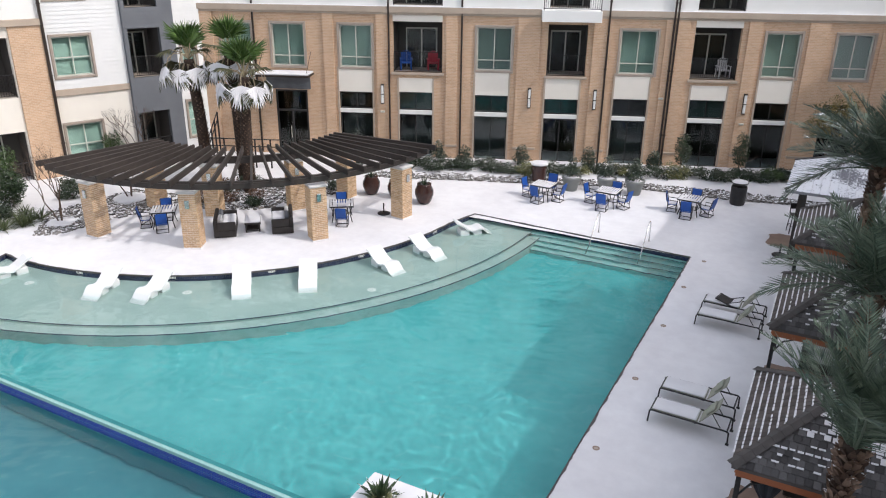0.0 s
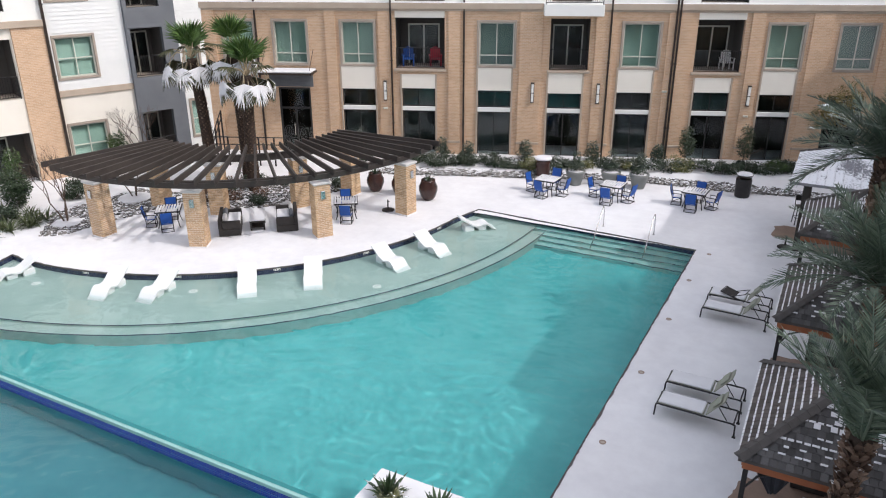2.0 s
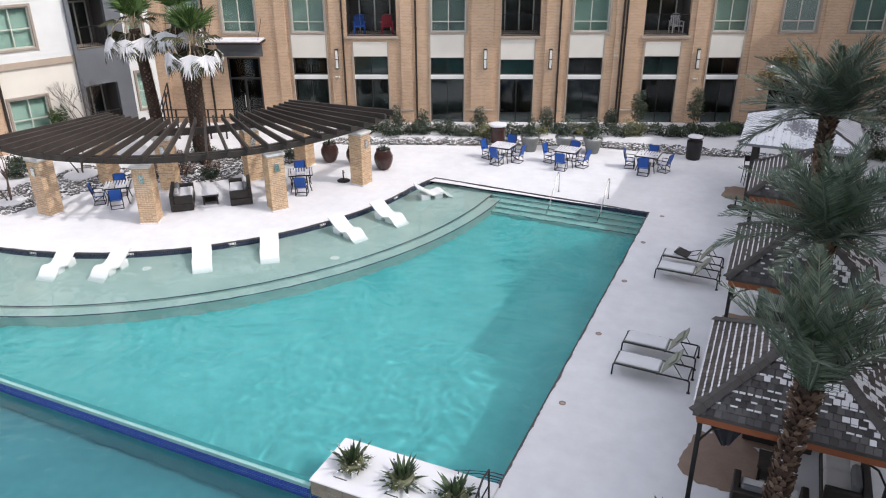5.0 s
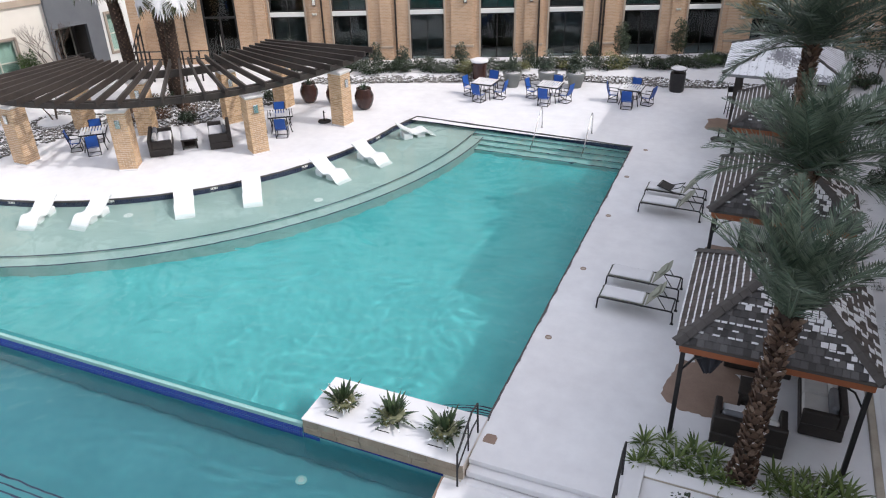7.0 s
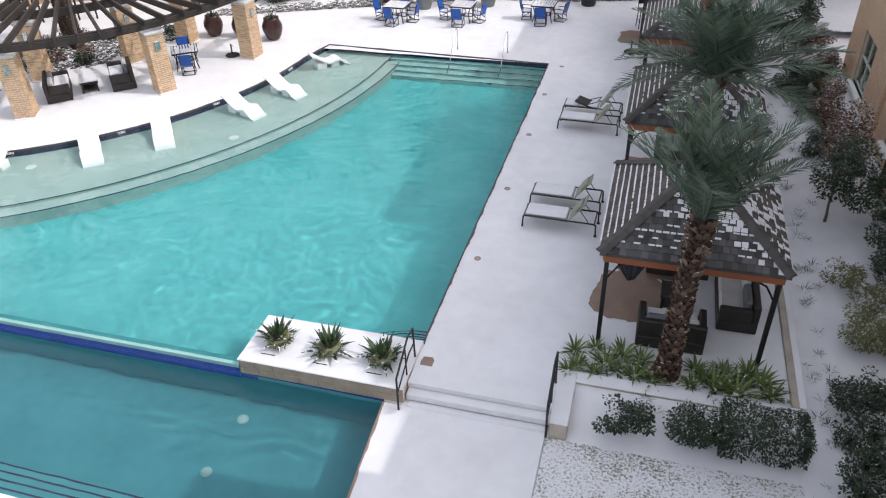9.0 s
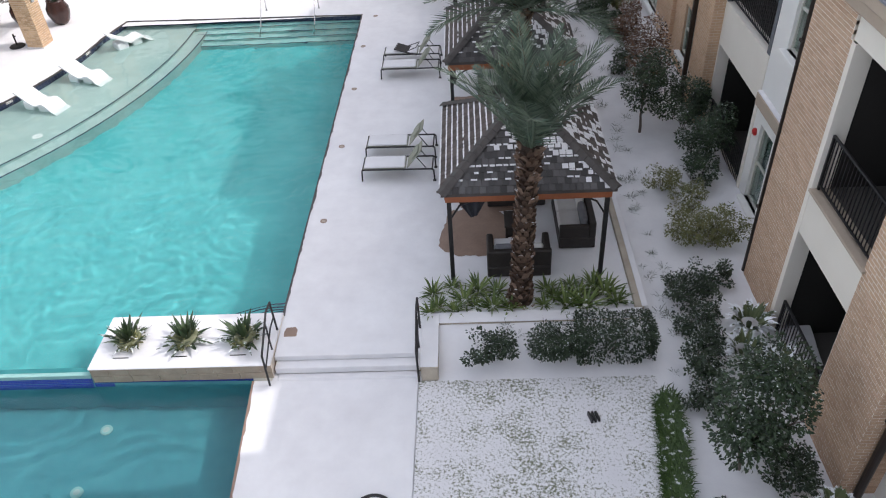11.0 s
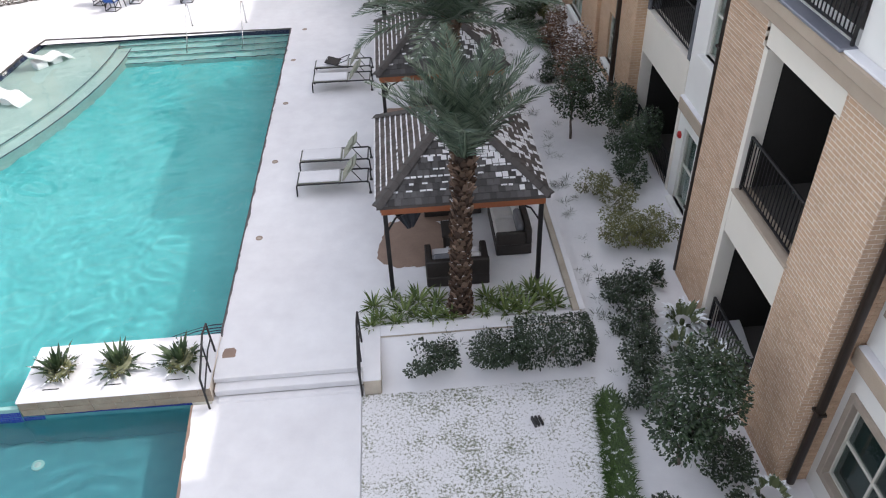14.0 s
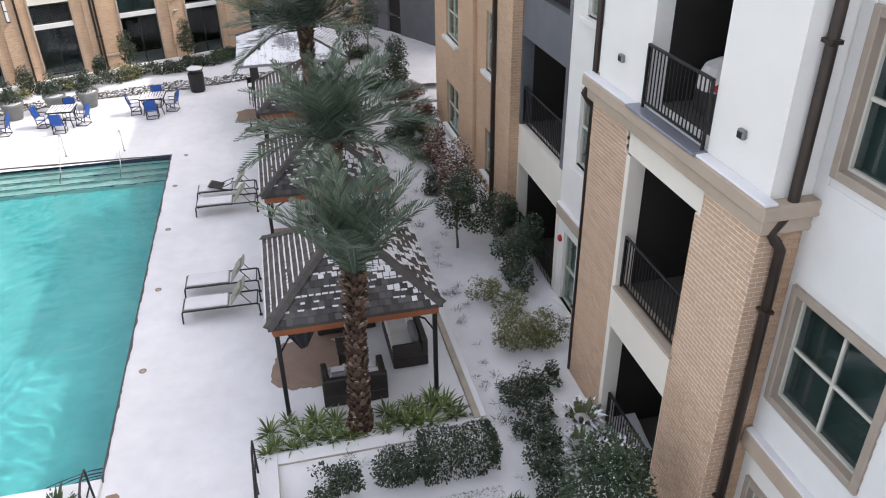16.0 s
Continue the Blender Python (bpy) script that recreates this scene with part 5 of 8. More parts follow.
def crown_mesh(blobs, n, size, seed, gap=0.1, boxy=False, aspect=0.6, up=0.35):
    """Many small leaves near the surface of uneven clumps."""
    r = random.Random(seed)
    m = Mesh()
    m.keep = True
    vol = [b[3] * b[4] + b[4] * b[5] + b[3] * b[5] for b in blobs]
    tries = 0
    while len(m.f) < n and tries < n * 6:
        tries += 1
        b = r.choices(blobs, vol)[0]
        if boxy:
            q = [r.uniform(-1, 1) for _ in range(3)]
            k = r.randrange(3)
            q[k] = (1 if r.random() < 0.5 or k == 2 else -1) * r.uniform(0.82, 1.0)
            d = Vector(q)
        else:
            d = Vector((r.gauss(0, 1), r.gauss(0, 1), r.gauss(0, 1))).normalized() * (r.random() ** 0.35)
        p = Vector((b[0] + d.x * b[3], b[1] + d.y * b[4], b[2] + d.z * b[5]))
        nz = noise.noise(p * 2.6 + Vector((seed, 0, 0)))
        if nz < -0.28 + gap and r.random() < 0.85:
            continue
        p += d.normalized() * nz * 0.22 * min(b[3], b[5])
        out = (d.normalized() + Vector((r.gauss(0, 0.6), r.gauss(0, 0.6), r.gauss(0, 0.6)))).normalized()
        nor = (d.normalized() * 0.5 + Vector((r.gauss(0, 0.5), r.gauss(0, 0.5), up + abs(r.gauss(0, 0.6))))).normalized()
        out = (out - nor * out.dot(nor)).normalized()
        s = size * r.uniform(0.65, 1.3)
        leaf_quad(m, p, out, nor, s, s * aspect)
    return m


def branches(m, p, d, length, radius, depth, r, spread=0.5, lift=0.15):
    q = p + d * length * 0.5 + Vector((r.gauss(0, 0.04), r.gauss(0, 0.04), 0)) * length
    e = p + d * length
    m.tube([p, q, e], [radius, radius * 0.85, radius * 0.65], 6, False)
    if depth == 0:
        return
    for _ in range(r.choice((2, 2, 3))):
        nd = (d + Vector((r.gauss(0, spread), r.gauss(0, spread), r.gauss(0, spread * 0.5) + lift))).normalized()
        branches(m, e, nd, length * r.uniform(0.6, 0.85), radius * 0.62, depth - 1, r, spread, lift)


def shrub(name, label, x, y, z, blobs, n, size, mat, seed, group="", boxy=False, stem=0.0, gap=0.1, aspect=0.55, category="shrub"):
    s = thing(name, label, category, Matrix.Translation((x, y, z)), group)
    r = random.Random(seed)
    m = Mesh()
    if stem > 0:
        branches(m, Vector((0, 0, -0.05)), Vector((r.gauss(0, 0.04), r.gauss(0, 0.04), 1)).normalized(), stem, 0.03 + stem * 0.02, 3, r)
        part("trunk", m, BARK, s)
    else:
        for _ in range(4):
            branches(m, Vector((r.gauss(0, 0.05), r.gauss(0, 0.05), -0.04)), Vector((r.gauss(0, 0.4), r.gauss(0, 0.4), 1)).normalized(), max(0.12, blobs[0][5] * 0.5), 0.014, 2, r)
        part("stem", m, BARK, s)
    part("crown", crown_mesh(blobs, n, size, seed, gap, boxy, aspect), mat, s)
    return s


def blade_mesh(n, length, width, seed, droop=0.5, upright=0.6, seg=4, spread=0.03):
    """A rosette of strap-like leaves that arch outwards."""
    r = random.Random(seed)
    m = Mesh()
    m.keep = True
    for k in range(n):
        a = 2.399963 * k + r.uniform(-0.3, 0.3)
        el = upright * (1.25 - k / n) + r.uniform(-0.12, 0.12)
        L = length * r.uniform(0.7, 1.1)
        d = Vector((math.cos(a) * math.cos(el), math.sin(a) * math.cos(el), math.sin(el)))
        side = Vector((-math.sin(a), math.cos(a), 0))
        p = Vector((math.cos(a), math.sin(a), 0)) * spread
        ring = []
        for i in range(seg + 1):
            t = i / seg
            w = width * (0.55 + 1.5 * t * (1 - t)) * (1 - t ** 3)
            ring.append((p + side * w * 0.5, p + Vector((0, 0, -w * 0.22)), p - side * w * 0.5))
            p = p + d * L / seg
            d = (d + Vector((0, 0, -droop / seg * (0.4 + t * 1.4)))).normalized()
        m.add([v for tri in ring for v in tri], [(3 * i + j, 3 * i + j + 1, 3 * i + j + 4, 3 * i + j + 3) for i in range(seg) for j in (0, 1)])
    return m


def frond_mesh(length, seed, droop, pairs=40):
    """A feather palm leaf: curved rib with two rows of narrow leaflets."""
    r = random.Random(seed)
    m = Mesh()
    m.keep = True
    p, d = Vector((0, 0, 0)), Vector((1, 0, 0.0))
    pts = [p.copy()]
    dirs = [d.copy()]
    for i in range(14):
        p = p + d * length / 14
        d = (d + Vector((0, r.uniform(-0.01, 0.01), -droop / 14 * (0.35 + 1.5 * i / 14)))).normalized()
        pts.append(p.copy())
        dirs.append(d.copy())
    m.tube(pts, [0.022 * (1 - 0.85 * i / 14) + 0.003 for i in range(15)], 5, False)
    for k in range(pairs):
        t = 0.1 + 0.9 * k / pairs
        f = t * 14
        i = min(13, int(f))
        q = pts[i].lerp(pts[i + 1], f - i)
        d = dirs[i].lerp(dirs[i + 1], f - i).normalized()
        L = (0.5 * math.sin(math.pi * min(1, 0.16 + t * 0.86)) + 0.1) * r.uniform(0.85, 1.1) * length / 2.3
        upv = Vector((0, 1, 0)).cross(d).normalized() * -1
        for s in (-1, 1):
            ld = (d * (0.55 + 0.5 * t) + Vector((0, s, 0)) * 0.8 + upv * r.uniform(0.1, 0.5)).normalized()
            tip = q + ld * L + Vector((0, 0, -0.1 * L))
            w = ld.cross(upv).normalized() * 0.0175
            mid = q + ld * L * 0.35
            m.add([q, mid + w, tip, mid - w], [(0, 1, 2, 3)])
    return m


frond_data = {}


def date_palm(x, y, lean, height, n, scale, seed, mat, label, low=12.0):
    r = random.Random(seed)
    t = thing("date_palm", label, "palm tree", Matrix.Translation((x, y, 0.0)), "date palms by the cabanas")
    top = Vector((lean[0], lean[1], height))
    def axis(s):
        return Vector((lean[0] * s * s, lean[1] * s * s, height * s - 0.1 * (1 - s)))
    def rad(s):
        return 0.2 - 0.05 * s + 0.08 * max(0, 0.12 - s) / 0.12 + 0.05 * max(0, s - 0.86) / 0.14
    part("trunk", Mesh().tube([axis(i / 16) for i in range(17)], [rad(i / 16) * 0.88 for i in range(17)], 14), TRUNK, t, smooth=True)
    b = Mesh()
    rows = int(height / 0.1)
    for j in range(rows):
        s = j / rows
        c = axis(s)
        for k in range(9):
            a = 2 * math.pi * (k + 0.5 * (j % 2)) / 9 + r.uniform(-0.1, 0.1)
            o = Vector((math.cos(a), math.sin(a), 0))
            u = Vector((-math.sin(a), math.cos(a), 0))
            w, h = 0.08 * r.uniform(0.8, 1.15), 0.11 * r.uniform(0.8, 1.5)
            base = c + o * rad(s) * 0.86
            lip = r.uniform(0.05, 0.1) * (1.5 if s > 0.8 else 1.0)
            b.add([base - u * w - Vector((0, 0, h * 0.3)), base + u * w - Vector((0, 0, h * 0.3)), base + u * w * 0.6 + o * lip + Vector((0, 0, h)), base - u * w * 0.6 + o * lip + Vector((0, 0, h)), base + Vector((0, 0, h * 0.9))],
                  [(0, 1, 2, 3), (3, 2, 4), (0, 3, 4), (1, 4, 2)])
    ob = part("leaf_base", b, BOOT, t, "rough cut leaf bases covering the trunk")
    ob["kind"] = "stuff"
    for v, dr in enumerate((0.35, 0.7, 1.05, 1.5)):
        if (v, mat.name) not in frond_data:
            frond_data[v, mat.name] = frond_mesh(2.3, 20 + v, dr).data("frond", mat)
    for k in range(n):
        s = k / n
        el = 86 - (86 - low) * s ** 0.8 + r.uniform(-8, 8)
        az = math.degrees(2.399963 * k) + r.uniform(-14, 14)
        v = 0 if el > 55 else 1 if el > 25 else 2
        v = min(3, max(0, v + r.choice((-1, 0, 0, 1))))
        L = scale * r.uniform(0.85, 1.1) * (0.8 + 0.25 * min(1, s * 2))
        mtx = Matrix.Translation(top + Vector((0, 0, -0.15 * s))) @ pose(0, 0, 0, 0, 0, az) @ pose(0, 0, 0, 0, -el, 0) @ pose(0, 0, 0, r.uniform(-25, 25), 0, 0) @ Matrix.Diagonal((L, L, L, 1))
        part("frond", frond_data[v, mat.name], mat, t, m=mtx)
    return t


date_palm(0.99, 11.5, (0.14, 0.12), 3.66, 26, 0.98, 3, FROND, "date palm with blue-green fronds and a rough trunk beside the cabana", 50.0)
date_palm(1.25, 17.0, (0.12, 0.0), 4.15, 36, 1.1, 5, FROND, "date palm with blue-green fronds between two cabanas", 12.0)
date_palm(1.2, 23.1, (0.05, 0.0), 5.4, 36, 1.18, 8, FROND_SNOW, "tall date palm with fronds lightly dusted by snow", 10.0)


def fan_leaf_mesh(radius, seed, n=26, spread=250, reach=1.0, wide=0.55, lift=0.0):
    """Pleated blades spread from one point; reach cuts their outer ends, lift raises the sheet."""
    r = random.Random(seed)
    m = Mesh()
    m.keep = True
    for k in range(n):
        a = radians(-spread / 2 + spread * (k + 0.5) / n)
        L = radius * (1 - 0.25 * abs(a) / radians(spread / 2)) * r.uniform(0.9, 1.06)
        da = radians(spread / n) * wide
        z = 0.03 * (1 if k % 2 else -1)
        e = L * reach
        tip = Vector((math.cos(a) * e, math.sin(a) * e, (-0.28 * abs(math.sin(a)) - 0.18) * L * reach ** 1.6 + lift))
        m.add([(0, 0, lift), (math.cos(a - da) * e * 0.62, math.sin(a - da) * e * 0.62, z - 0.06 * L + lift), tip, (math.cos(a + da) * e * 0.62, math.sin(a + da) * e * 0.62, -z - 0.06 * L + lift)], [(0, 1, 2, 3)])
    return m


STALK = surf("tan_leaf_stalk", (0.3, 0.24, 0.15), (0.46, 0.38, 0.26), 4.0, 30.0, 0.7)


def fan_palm(x, y, height, lean, seed, green=10, laden=8, turn=0.0):
    r = random.Random(seed)
    t = thing("fan_palm", "tall fan palm whose drooping leaves carry heavy snow", "palm tree", Matrix.Translation((x, y, 0)), "fan palms in the pergola")
    top = Vector((lean[0], lean[1], height))
    part("trunk", Mesh().tube([(lean[0] * s * s, lean[1] * s * s, height * s - 0.1 * (1 - s)) for s in [i / 10 for i in range(11)]], [0.29 - 0.07 * i / 10 for i in range(11)], 12), TRUNK, t, smooth=True)
    b = Mesh()
    for j in range(int(height / 0.09)):
        s = j * 0.09 / height
        c = Vector((lean[0] * s * s, lean[1] * s * s, j * 0.09))
        for k in range(8):
            a = 2 * math.pi * (k + 0.5 * (j % 2)) / 8 + r.uniform(-0.15, 0.15)
            o, u = Vector((math.cos(a), math.sin(a), 0)), Vector((-math.sin(a), math.cos(a), 0))
            q = c + o * (0.275 - 0.07 * s)
            h = r.uniform(0.08, 0.16)
            b.add([q - u * 0.05, q + u * 0.05, q + o * 0.08 + Vector((0, 0, h))], [(0, 1, 2)])
    part("leaf_base", b, BOOT, t, "split leaf bases on the trunk", raw=True)["kind"] = "stuff"

    def leaf(az, stalk, ang, radius, spread, mat, snow):
        h = Vector((math.cos(radians(az)), math.sin(radians(az)), 0))
        pts = [top + h * a + Vector((0, 0, z)) for a, z in stalk]
        part("leaf_stalk", Mesh().tube(pts, [0.028 - 0.014 * i / len(pts) for i in range(len(pts))], 5, False), STALK, t, "bare tan leaf stalk")
        mtx = Matrix.Translation(pts[-1]) @ pose(0, 0, 0, 0, 0, az) @ pose(0, 0, 0, 0, -ang, 0)
        ob = part("fan_leaf", fan_leaf_mesh(radius, r.randrange(9999), 26, spread), mat, t, "fan leaf weighed down by snow" if snow else "", m=mtx, raw=True)
        if snow:
            part("snow_cap", fan_leaf_mesh(radius, r.randrange(9999), 20, spread * 0.97, 0.92, 0.75, 0.04), SNOW, ob, "thick snow on the leaf", raw=True)

    for k in range(green):
        el = r.uniform(62, 88)
        n = r.uniform(0.45, 0.8)
        leaf(137.5 * k + r.uniform(-15, 15), [(0, 0), (0.5 * n * math.cos(radians(el)), 0.5 * n), (n * math.cos(radians(el)), n)], el, r.uniform(1.05, 1.3), 125, FAN_GREEN, False)
    for k in range(3):
        el = r.uniform(5, 40)
        leaf(120 * k + r.uniform(-25, 25), [(0, 0), (0.4, 0.35), (0.75, 0.45)], el - 20, r.uniform(0.7, 0.9), 190, FAN_DARK, False)
    for k in range(laden):
        n = r.uniform(0.85, 1.15)
        leaf(turn + 360 / laden * k + r.uniform(-12, 12), [(0, 0), (0.3 * n, 0.28), (0.65 * n, 0.3), (0.9 * n, 0.12), (n, -0.1 - r.uniform(0, 0.25))], -r.uniform(58, 76), r.uniform(1.0, 1.2), 150, FAN_DARK, True)
    for k in range(7):
        leaf(51 * k + r.uniform(-20, 20), [(0, -0.1), (0.25, -0.2), (0.38, -0.45)], -r.uniform(70, 84), r.uniform(0.55, 0.75), 110, FAN_DARK, False)
    return t


fan_palm(-26.2, 25.5, 5.85, (-0.45, 0.0), 11, turn=10.0)
fan_palm(-23.65, 25.5, 5.3, (0.2, 0.0), 12, 11, 8, 25.0)
fan_palm(-24.75, 26.4, 6.1, (-0.3, 0.0), 13, 7, 5, 60.0)

# shrubs of the east strip and the beds
def lump(w, d, h, z=None, k=1, seed=0):
    r = random.Random(seed)
    c = h * 0.5 if z is None else z
    out = [(0, 0, c * 0.9, w * 0.34, d * 0.34, h * 0.4)]
    for i in range(2 * k + 3):
        s, a, q = r.uniform(0.25, 0.5), 2.4 * i + r.uniform(-0.5, 0.5), r.uniform(0.2, 0.46)
        out.append((math.cos(a) * q * w, math.sin(a) * q * d, c + r.uniform(-0.25, 0.3) * h, w * s / 2, d * s / 2, h * s * 0.55))
    return out


shrub("rounded_shrub", "dark glossy evergreen shrub flecked with snow", 0.28, 10.0, -0.07, lump(1.05, 0.8, 0.6, None, 3, 1), 1500, 0.075, LEAF_SNOWY, 31, "bed shrubs")
shrub("clipped_hedge", "dark clipped hedge with snow on top", 1.55, 10.05, -0.07, [(0, 0, 0.3, 0.62, 0.4, 0.32), (0.3, 0, 0.32, 0.45, 0.38, 0.32)], 3600, 0.065, LEAF_SNOWY, 32, "bed shrubs", gap=0.0)
shrub("clipped_hedge", "longer clipped hedge with a snow-flecked top", 2.7, 10.1, -0.07, [(0, 0, 0.34, 0.72, 0.38, 0.34)], 5600, 0.06, LEAF_SNOWY, 33, "bed shrubs", boxy=True, gap=-0.1)
for k, (x, y, w, d, h, n, mat) in enumerate([
        (4.45, 11.6, 1.0, 1.0, 0.75, 1700, LEAF_SNOWY), (4.95, 11.9, 0.9, 0.9, 0.8, 1400, LEAF_SNOWY), (4.5, 10.7, 1.0, 1.0, 0.8, 1700, LEAF_SNOWY),
        (4.3, 9.8, 1.0, 1.1, 0.8, 1700, LEAF_SNOWY), (4.2, 8.95, 0.9, 0.9, 0.7, 1400, LEAF_SNOWY), (4.95, 8.0, 0.7, 0.9, 0.6, 1100, LEAF_SNOWY),
        (5.05, 7.2, 0.8, 1.2, 0.8, 1600, LEAF_SNOWY), (4.95, 6.3, 0.7, 0.8, 0.7, 1100, LEAF_SNOWY), (3.9, 6.5, 0.55, 0.6, 0.5, 800, LEAF_SNOWY)]):
    shrub("evergreen_shrub", "low dark evergreen shrub sprinkled with snow", x, y, -0.25, lump(w, d, h, None, 3, k), n, 0.07, mat, 40 + k, "strip shrubs")
shrub("small_tree", "dense dark evergreen tree with a short trunk", 4.38, 7.5, -0.3, [(0.05, 0, 1.75, 0.75, 0.75, 0.85), (0.3, 0.4, 2.1, 0.55, 0.55, 0.55), (-0.2, -0.3, 1.3, 0.55, 0.55, 0.5), (0.25, -0.2, 2.3, 0.4, 0.4, 0.4)], 4800, 0.085, LEAF_DARK, 60, "evergreen trees", stem=0.75, category="tree")
shrub("small_tree", "upright evergreen tree with a thin trunk in the snow", 4.72, 18.2, -0.15, [(0, 0, 1.5, 0.6, 0.6, 0.75), (0.3, 0.3, 1.9, 0.55, 0.6, 0.5), (0.55, -0.2, 1.1, 0.45, 0.5, 0.4)], 3600, 0.085, LEAF_DARK, 61, "evergreen trees", stem=0.7, category="tree")
shrub("small_tree", "rust-tinged evergreen tree by the brick wall", 5.2, 20.2, -0.15, [(0, 0, 1.4, 0.6, 0.9, 0.8), (0.2, 0.7, 1.7, 0.5, 0.6, 0.6)], 2800, 0.085, LEAF_RUST, 62, "evergreen trees", stem=0.6, category="tree")
shrub("small_tree", "slender evergreen tree beyond the cabanas", 4.9, 29.3, -0.1, [(0, 0, 1.9, 0.6, 0.6, 1.0), (0.1, 0.2, 2.7, 0.45, 0.45, 0.7)], 3000, 0.1, LEAF_DARK, 63, "evergreen trees", stem=0.9, category="tree")
for k, (x, y, w, d, h, mat, lab) in enumerate([(5.95, 16.6, 1.2, 1.8, 1.5, LEAF_DARK, "dark dense conifer-like shrub by the patio"), (6.05, 18.3, 1.0, 1.8, 1.7, LEAF_DARK, "dark dense conifer-like shrub by the patio"), (5.7, 15.6, 0.8, 0.9, 0.9, LEAF_DARK, "dark shrub beside the patio rail"),
        (5.55, 22.3, 0.9, 1.8, 1.2, LEAF_RUST, "rusty brown leafed shrub against the brick"), (5.5, 24.6, 0.9, 1.8, 1.3, LEAF_RUST, "rusty brown leafed shrub against the brick"), (4.9, 22.0, 0.8, 1.2, 0.7, LEAF_DARK, "low dark shrub in the snow"), (4.7, 26.3, 1.2, 1.2, 1.0, LEAF_DARK, "dark evergreen shrub beside the curb"), (5.6, 26.9, 0.9, 1.2, 0.9, LEAF_OLIVE, "olive green shrub in the strip"),
        (5.35, 13.25, 1.7, 1.3, 1.0, LEAF_OLIVE, "loose olive-green shrub with thin stems"), (4.85, 13.3, 1.3, 1.2, 0.9, LEAF_OLIVE, "loose olive-green shrub with thin stems"), (4.75, 15.4, 1.0, 0.9, 0.7, LEAF_OLIVE, "sparse olive shrub showing its twigs"), (5.2, 14.6, 0.9, 0.9, 0.7, LEAF_OLIVE, "sparse olive shrub showing its twigs")]):
    shrub("evergreen_shrub", lab, x, y, -0.15, lump(w, d, h, h * 0.62, 3, 20 + k), int(1100 * w * d * h) + 700, 0.075 if mat is not LEAF_OLIVE else 0.06, mat, 70 + k, "strip shrubs", gap=0.05 if mat is not LEAF_OLIVE else 0.12)
# narrow green hedge at the lawn's edge
s = thing("grass_hedge", "narrow strip of bright green monkey grass at the lawn's edge", "hedge", Matrix.Translation((3.34, 7.6, LOW)))
r = random.Random(5)
for c in range(14):
    b = Mesh()
    b.keep = True
    y0, push = -3.5 + 0.346 * c, r.uniform(-0.03, 0.03)
    for k in range(1100):
        y, x = y0 + r.gauss(0.17, 0.13), push + max(-0.17, min(0.17, r.gauss(0, 0.085)))
        a, L = r.uniform(0, 6.28), r.uniform(0.16, 0.36)
        x += 0.12 * y
        d = Vector((math.cos(a) * 0.6, math.sin(a) * 0.6, 1)).normalized()
        w = Vector((-math.sin(a), math.cos(a), 0)) * 0.012
        p = Vector((x, y, 0))
        q = p + d * L * 0.6
        e = q + Vector((math.cos(a) * 0.7, math.sin(a) * 0.7, 0.15)) * L * 0.5
        b.add([p - w, p + w, q + w, q - w, e], [(0, 1, 2, 3), (3, 2, 4)])
    part("grass_clump", b, LEAF_GREEN, s)

# strap-leaved plants round the palm's foot
bl = [blade_mesh(26, 0.44, 0.055, 90 + k, 1.1, 0.9).data("leaves", BLADE) for k in range(3)]
r = random.Random(21)
spots = [(-0.2, 11.5), (2.2, 11.6), (2.75, 11.6), (0.75, 11.25), (1.7, 11.55), (-0.85, 11.75), (-0.45, 11.95), (-0.75, 11.35), (0.05, 11.3), (0.1, 11.8), (0.4, 11.3), (0.5, 11.75), (1.45, 11.3), (1.55, 11.75), (1.9, 11.3), (2.3, 11.25), (2.55, 11.85), (2.95, 11.35), (2.05, 11.9), (-0.9, 11.15), (-0.4, 11.2)]
for k, (x, y) in enumerate(spots):
    t = thing("strap_leaf_plant", "green strap-leaved plant poking out of the snow", "plant", pose(x, y, 0.0, 0, 0, r.uniform(0, 360)), "plants at the palm's foot")
    part("leaves", bl[k % 3], BLADE, t, m=Matrix.Scale(r.uniform(0.65, 1.35), 4))
gr = [blade_mesh(14, 0.26, 0.016, 95 + k, 1.2, 0.8).data("leaves", BLADE_DARK) for k in range(3)]
for k in range(64):
    if k < 12:
        x, y = r.uniform(-0.6, 3.0), r.uniform(10.35, 10.75)
    else:
        x, y = 3.7 + abs(r.gauss(0, 0.4)), r.uniform(9.5, 30)
    t = thing("grass_tuft", "small dark grass tuft showing through snow", "plant", pose(x, y, yard_z(x, y) - 0.01, 0, 0, r.uniform(0, 360)), "grass tufts")
    part("leaves", gr[k % 3], BLADE_DARK, t, m=Matrix.Scale(r.uniform(0.5, 1.1), 4))
for x, y, sc in ((5.35, 10.45, 1.15), (5.05, 9.75, 0.95), (5.62, 9.3, 1.0), (5.45, 6.45, 0.6), (5.6, 5.7, 0.6)):
    t = thing("broad_leaf_plant", "broad-leaved plant bowed under white snow", "plant", pose(x, y, 0.2, 0, 0, x * 77), "snowy broad-leaved plants")
    part("leaves", blade_mesh(46, 0.36 * sc, 0.12, int(x * 100), 1.5, 1.0, 5, 0.16), SNOWLEAF, t, raw=True)

# ---- pergola ----
PC = (-25.0, 27.4)


def polar(r, a, c=PC):
    return c[0] + r * math.cos(radians(a)), c[1] + r * math.sin(radians(a))


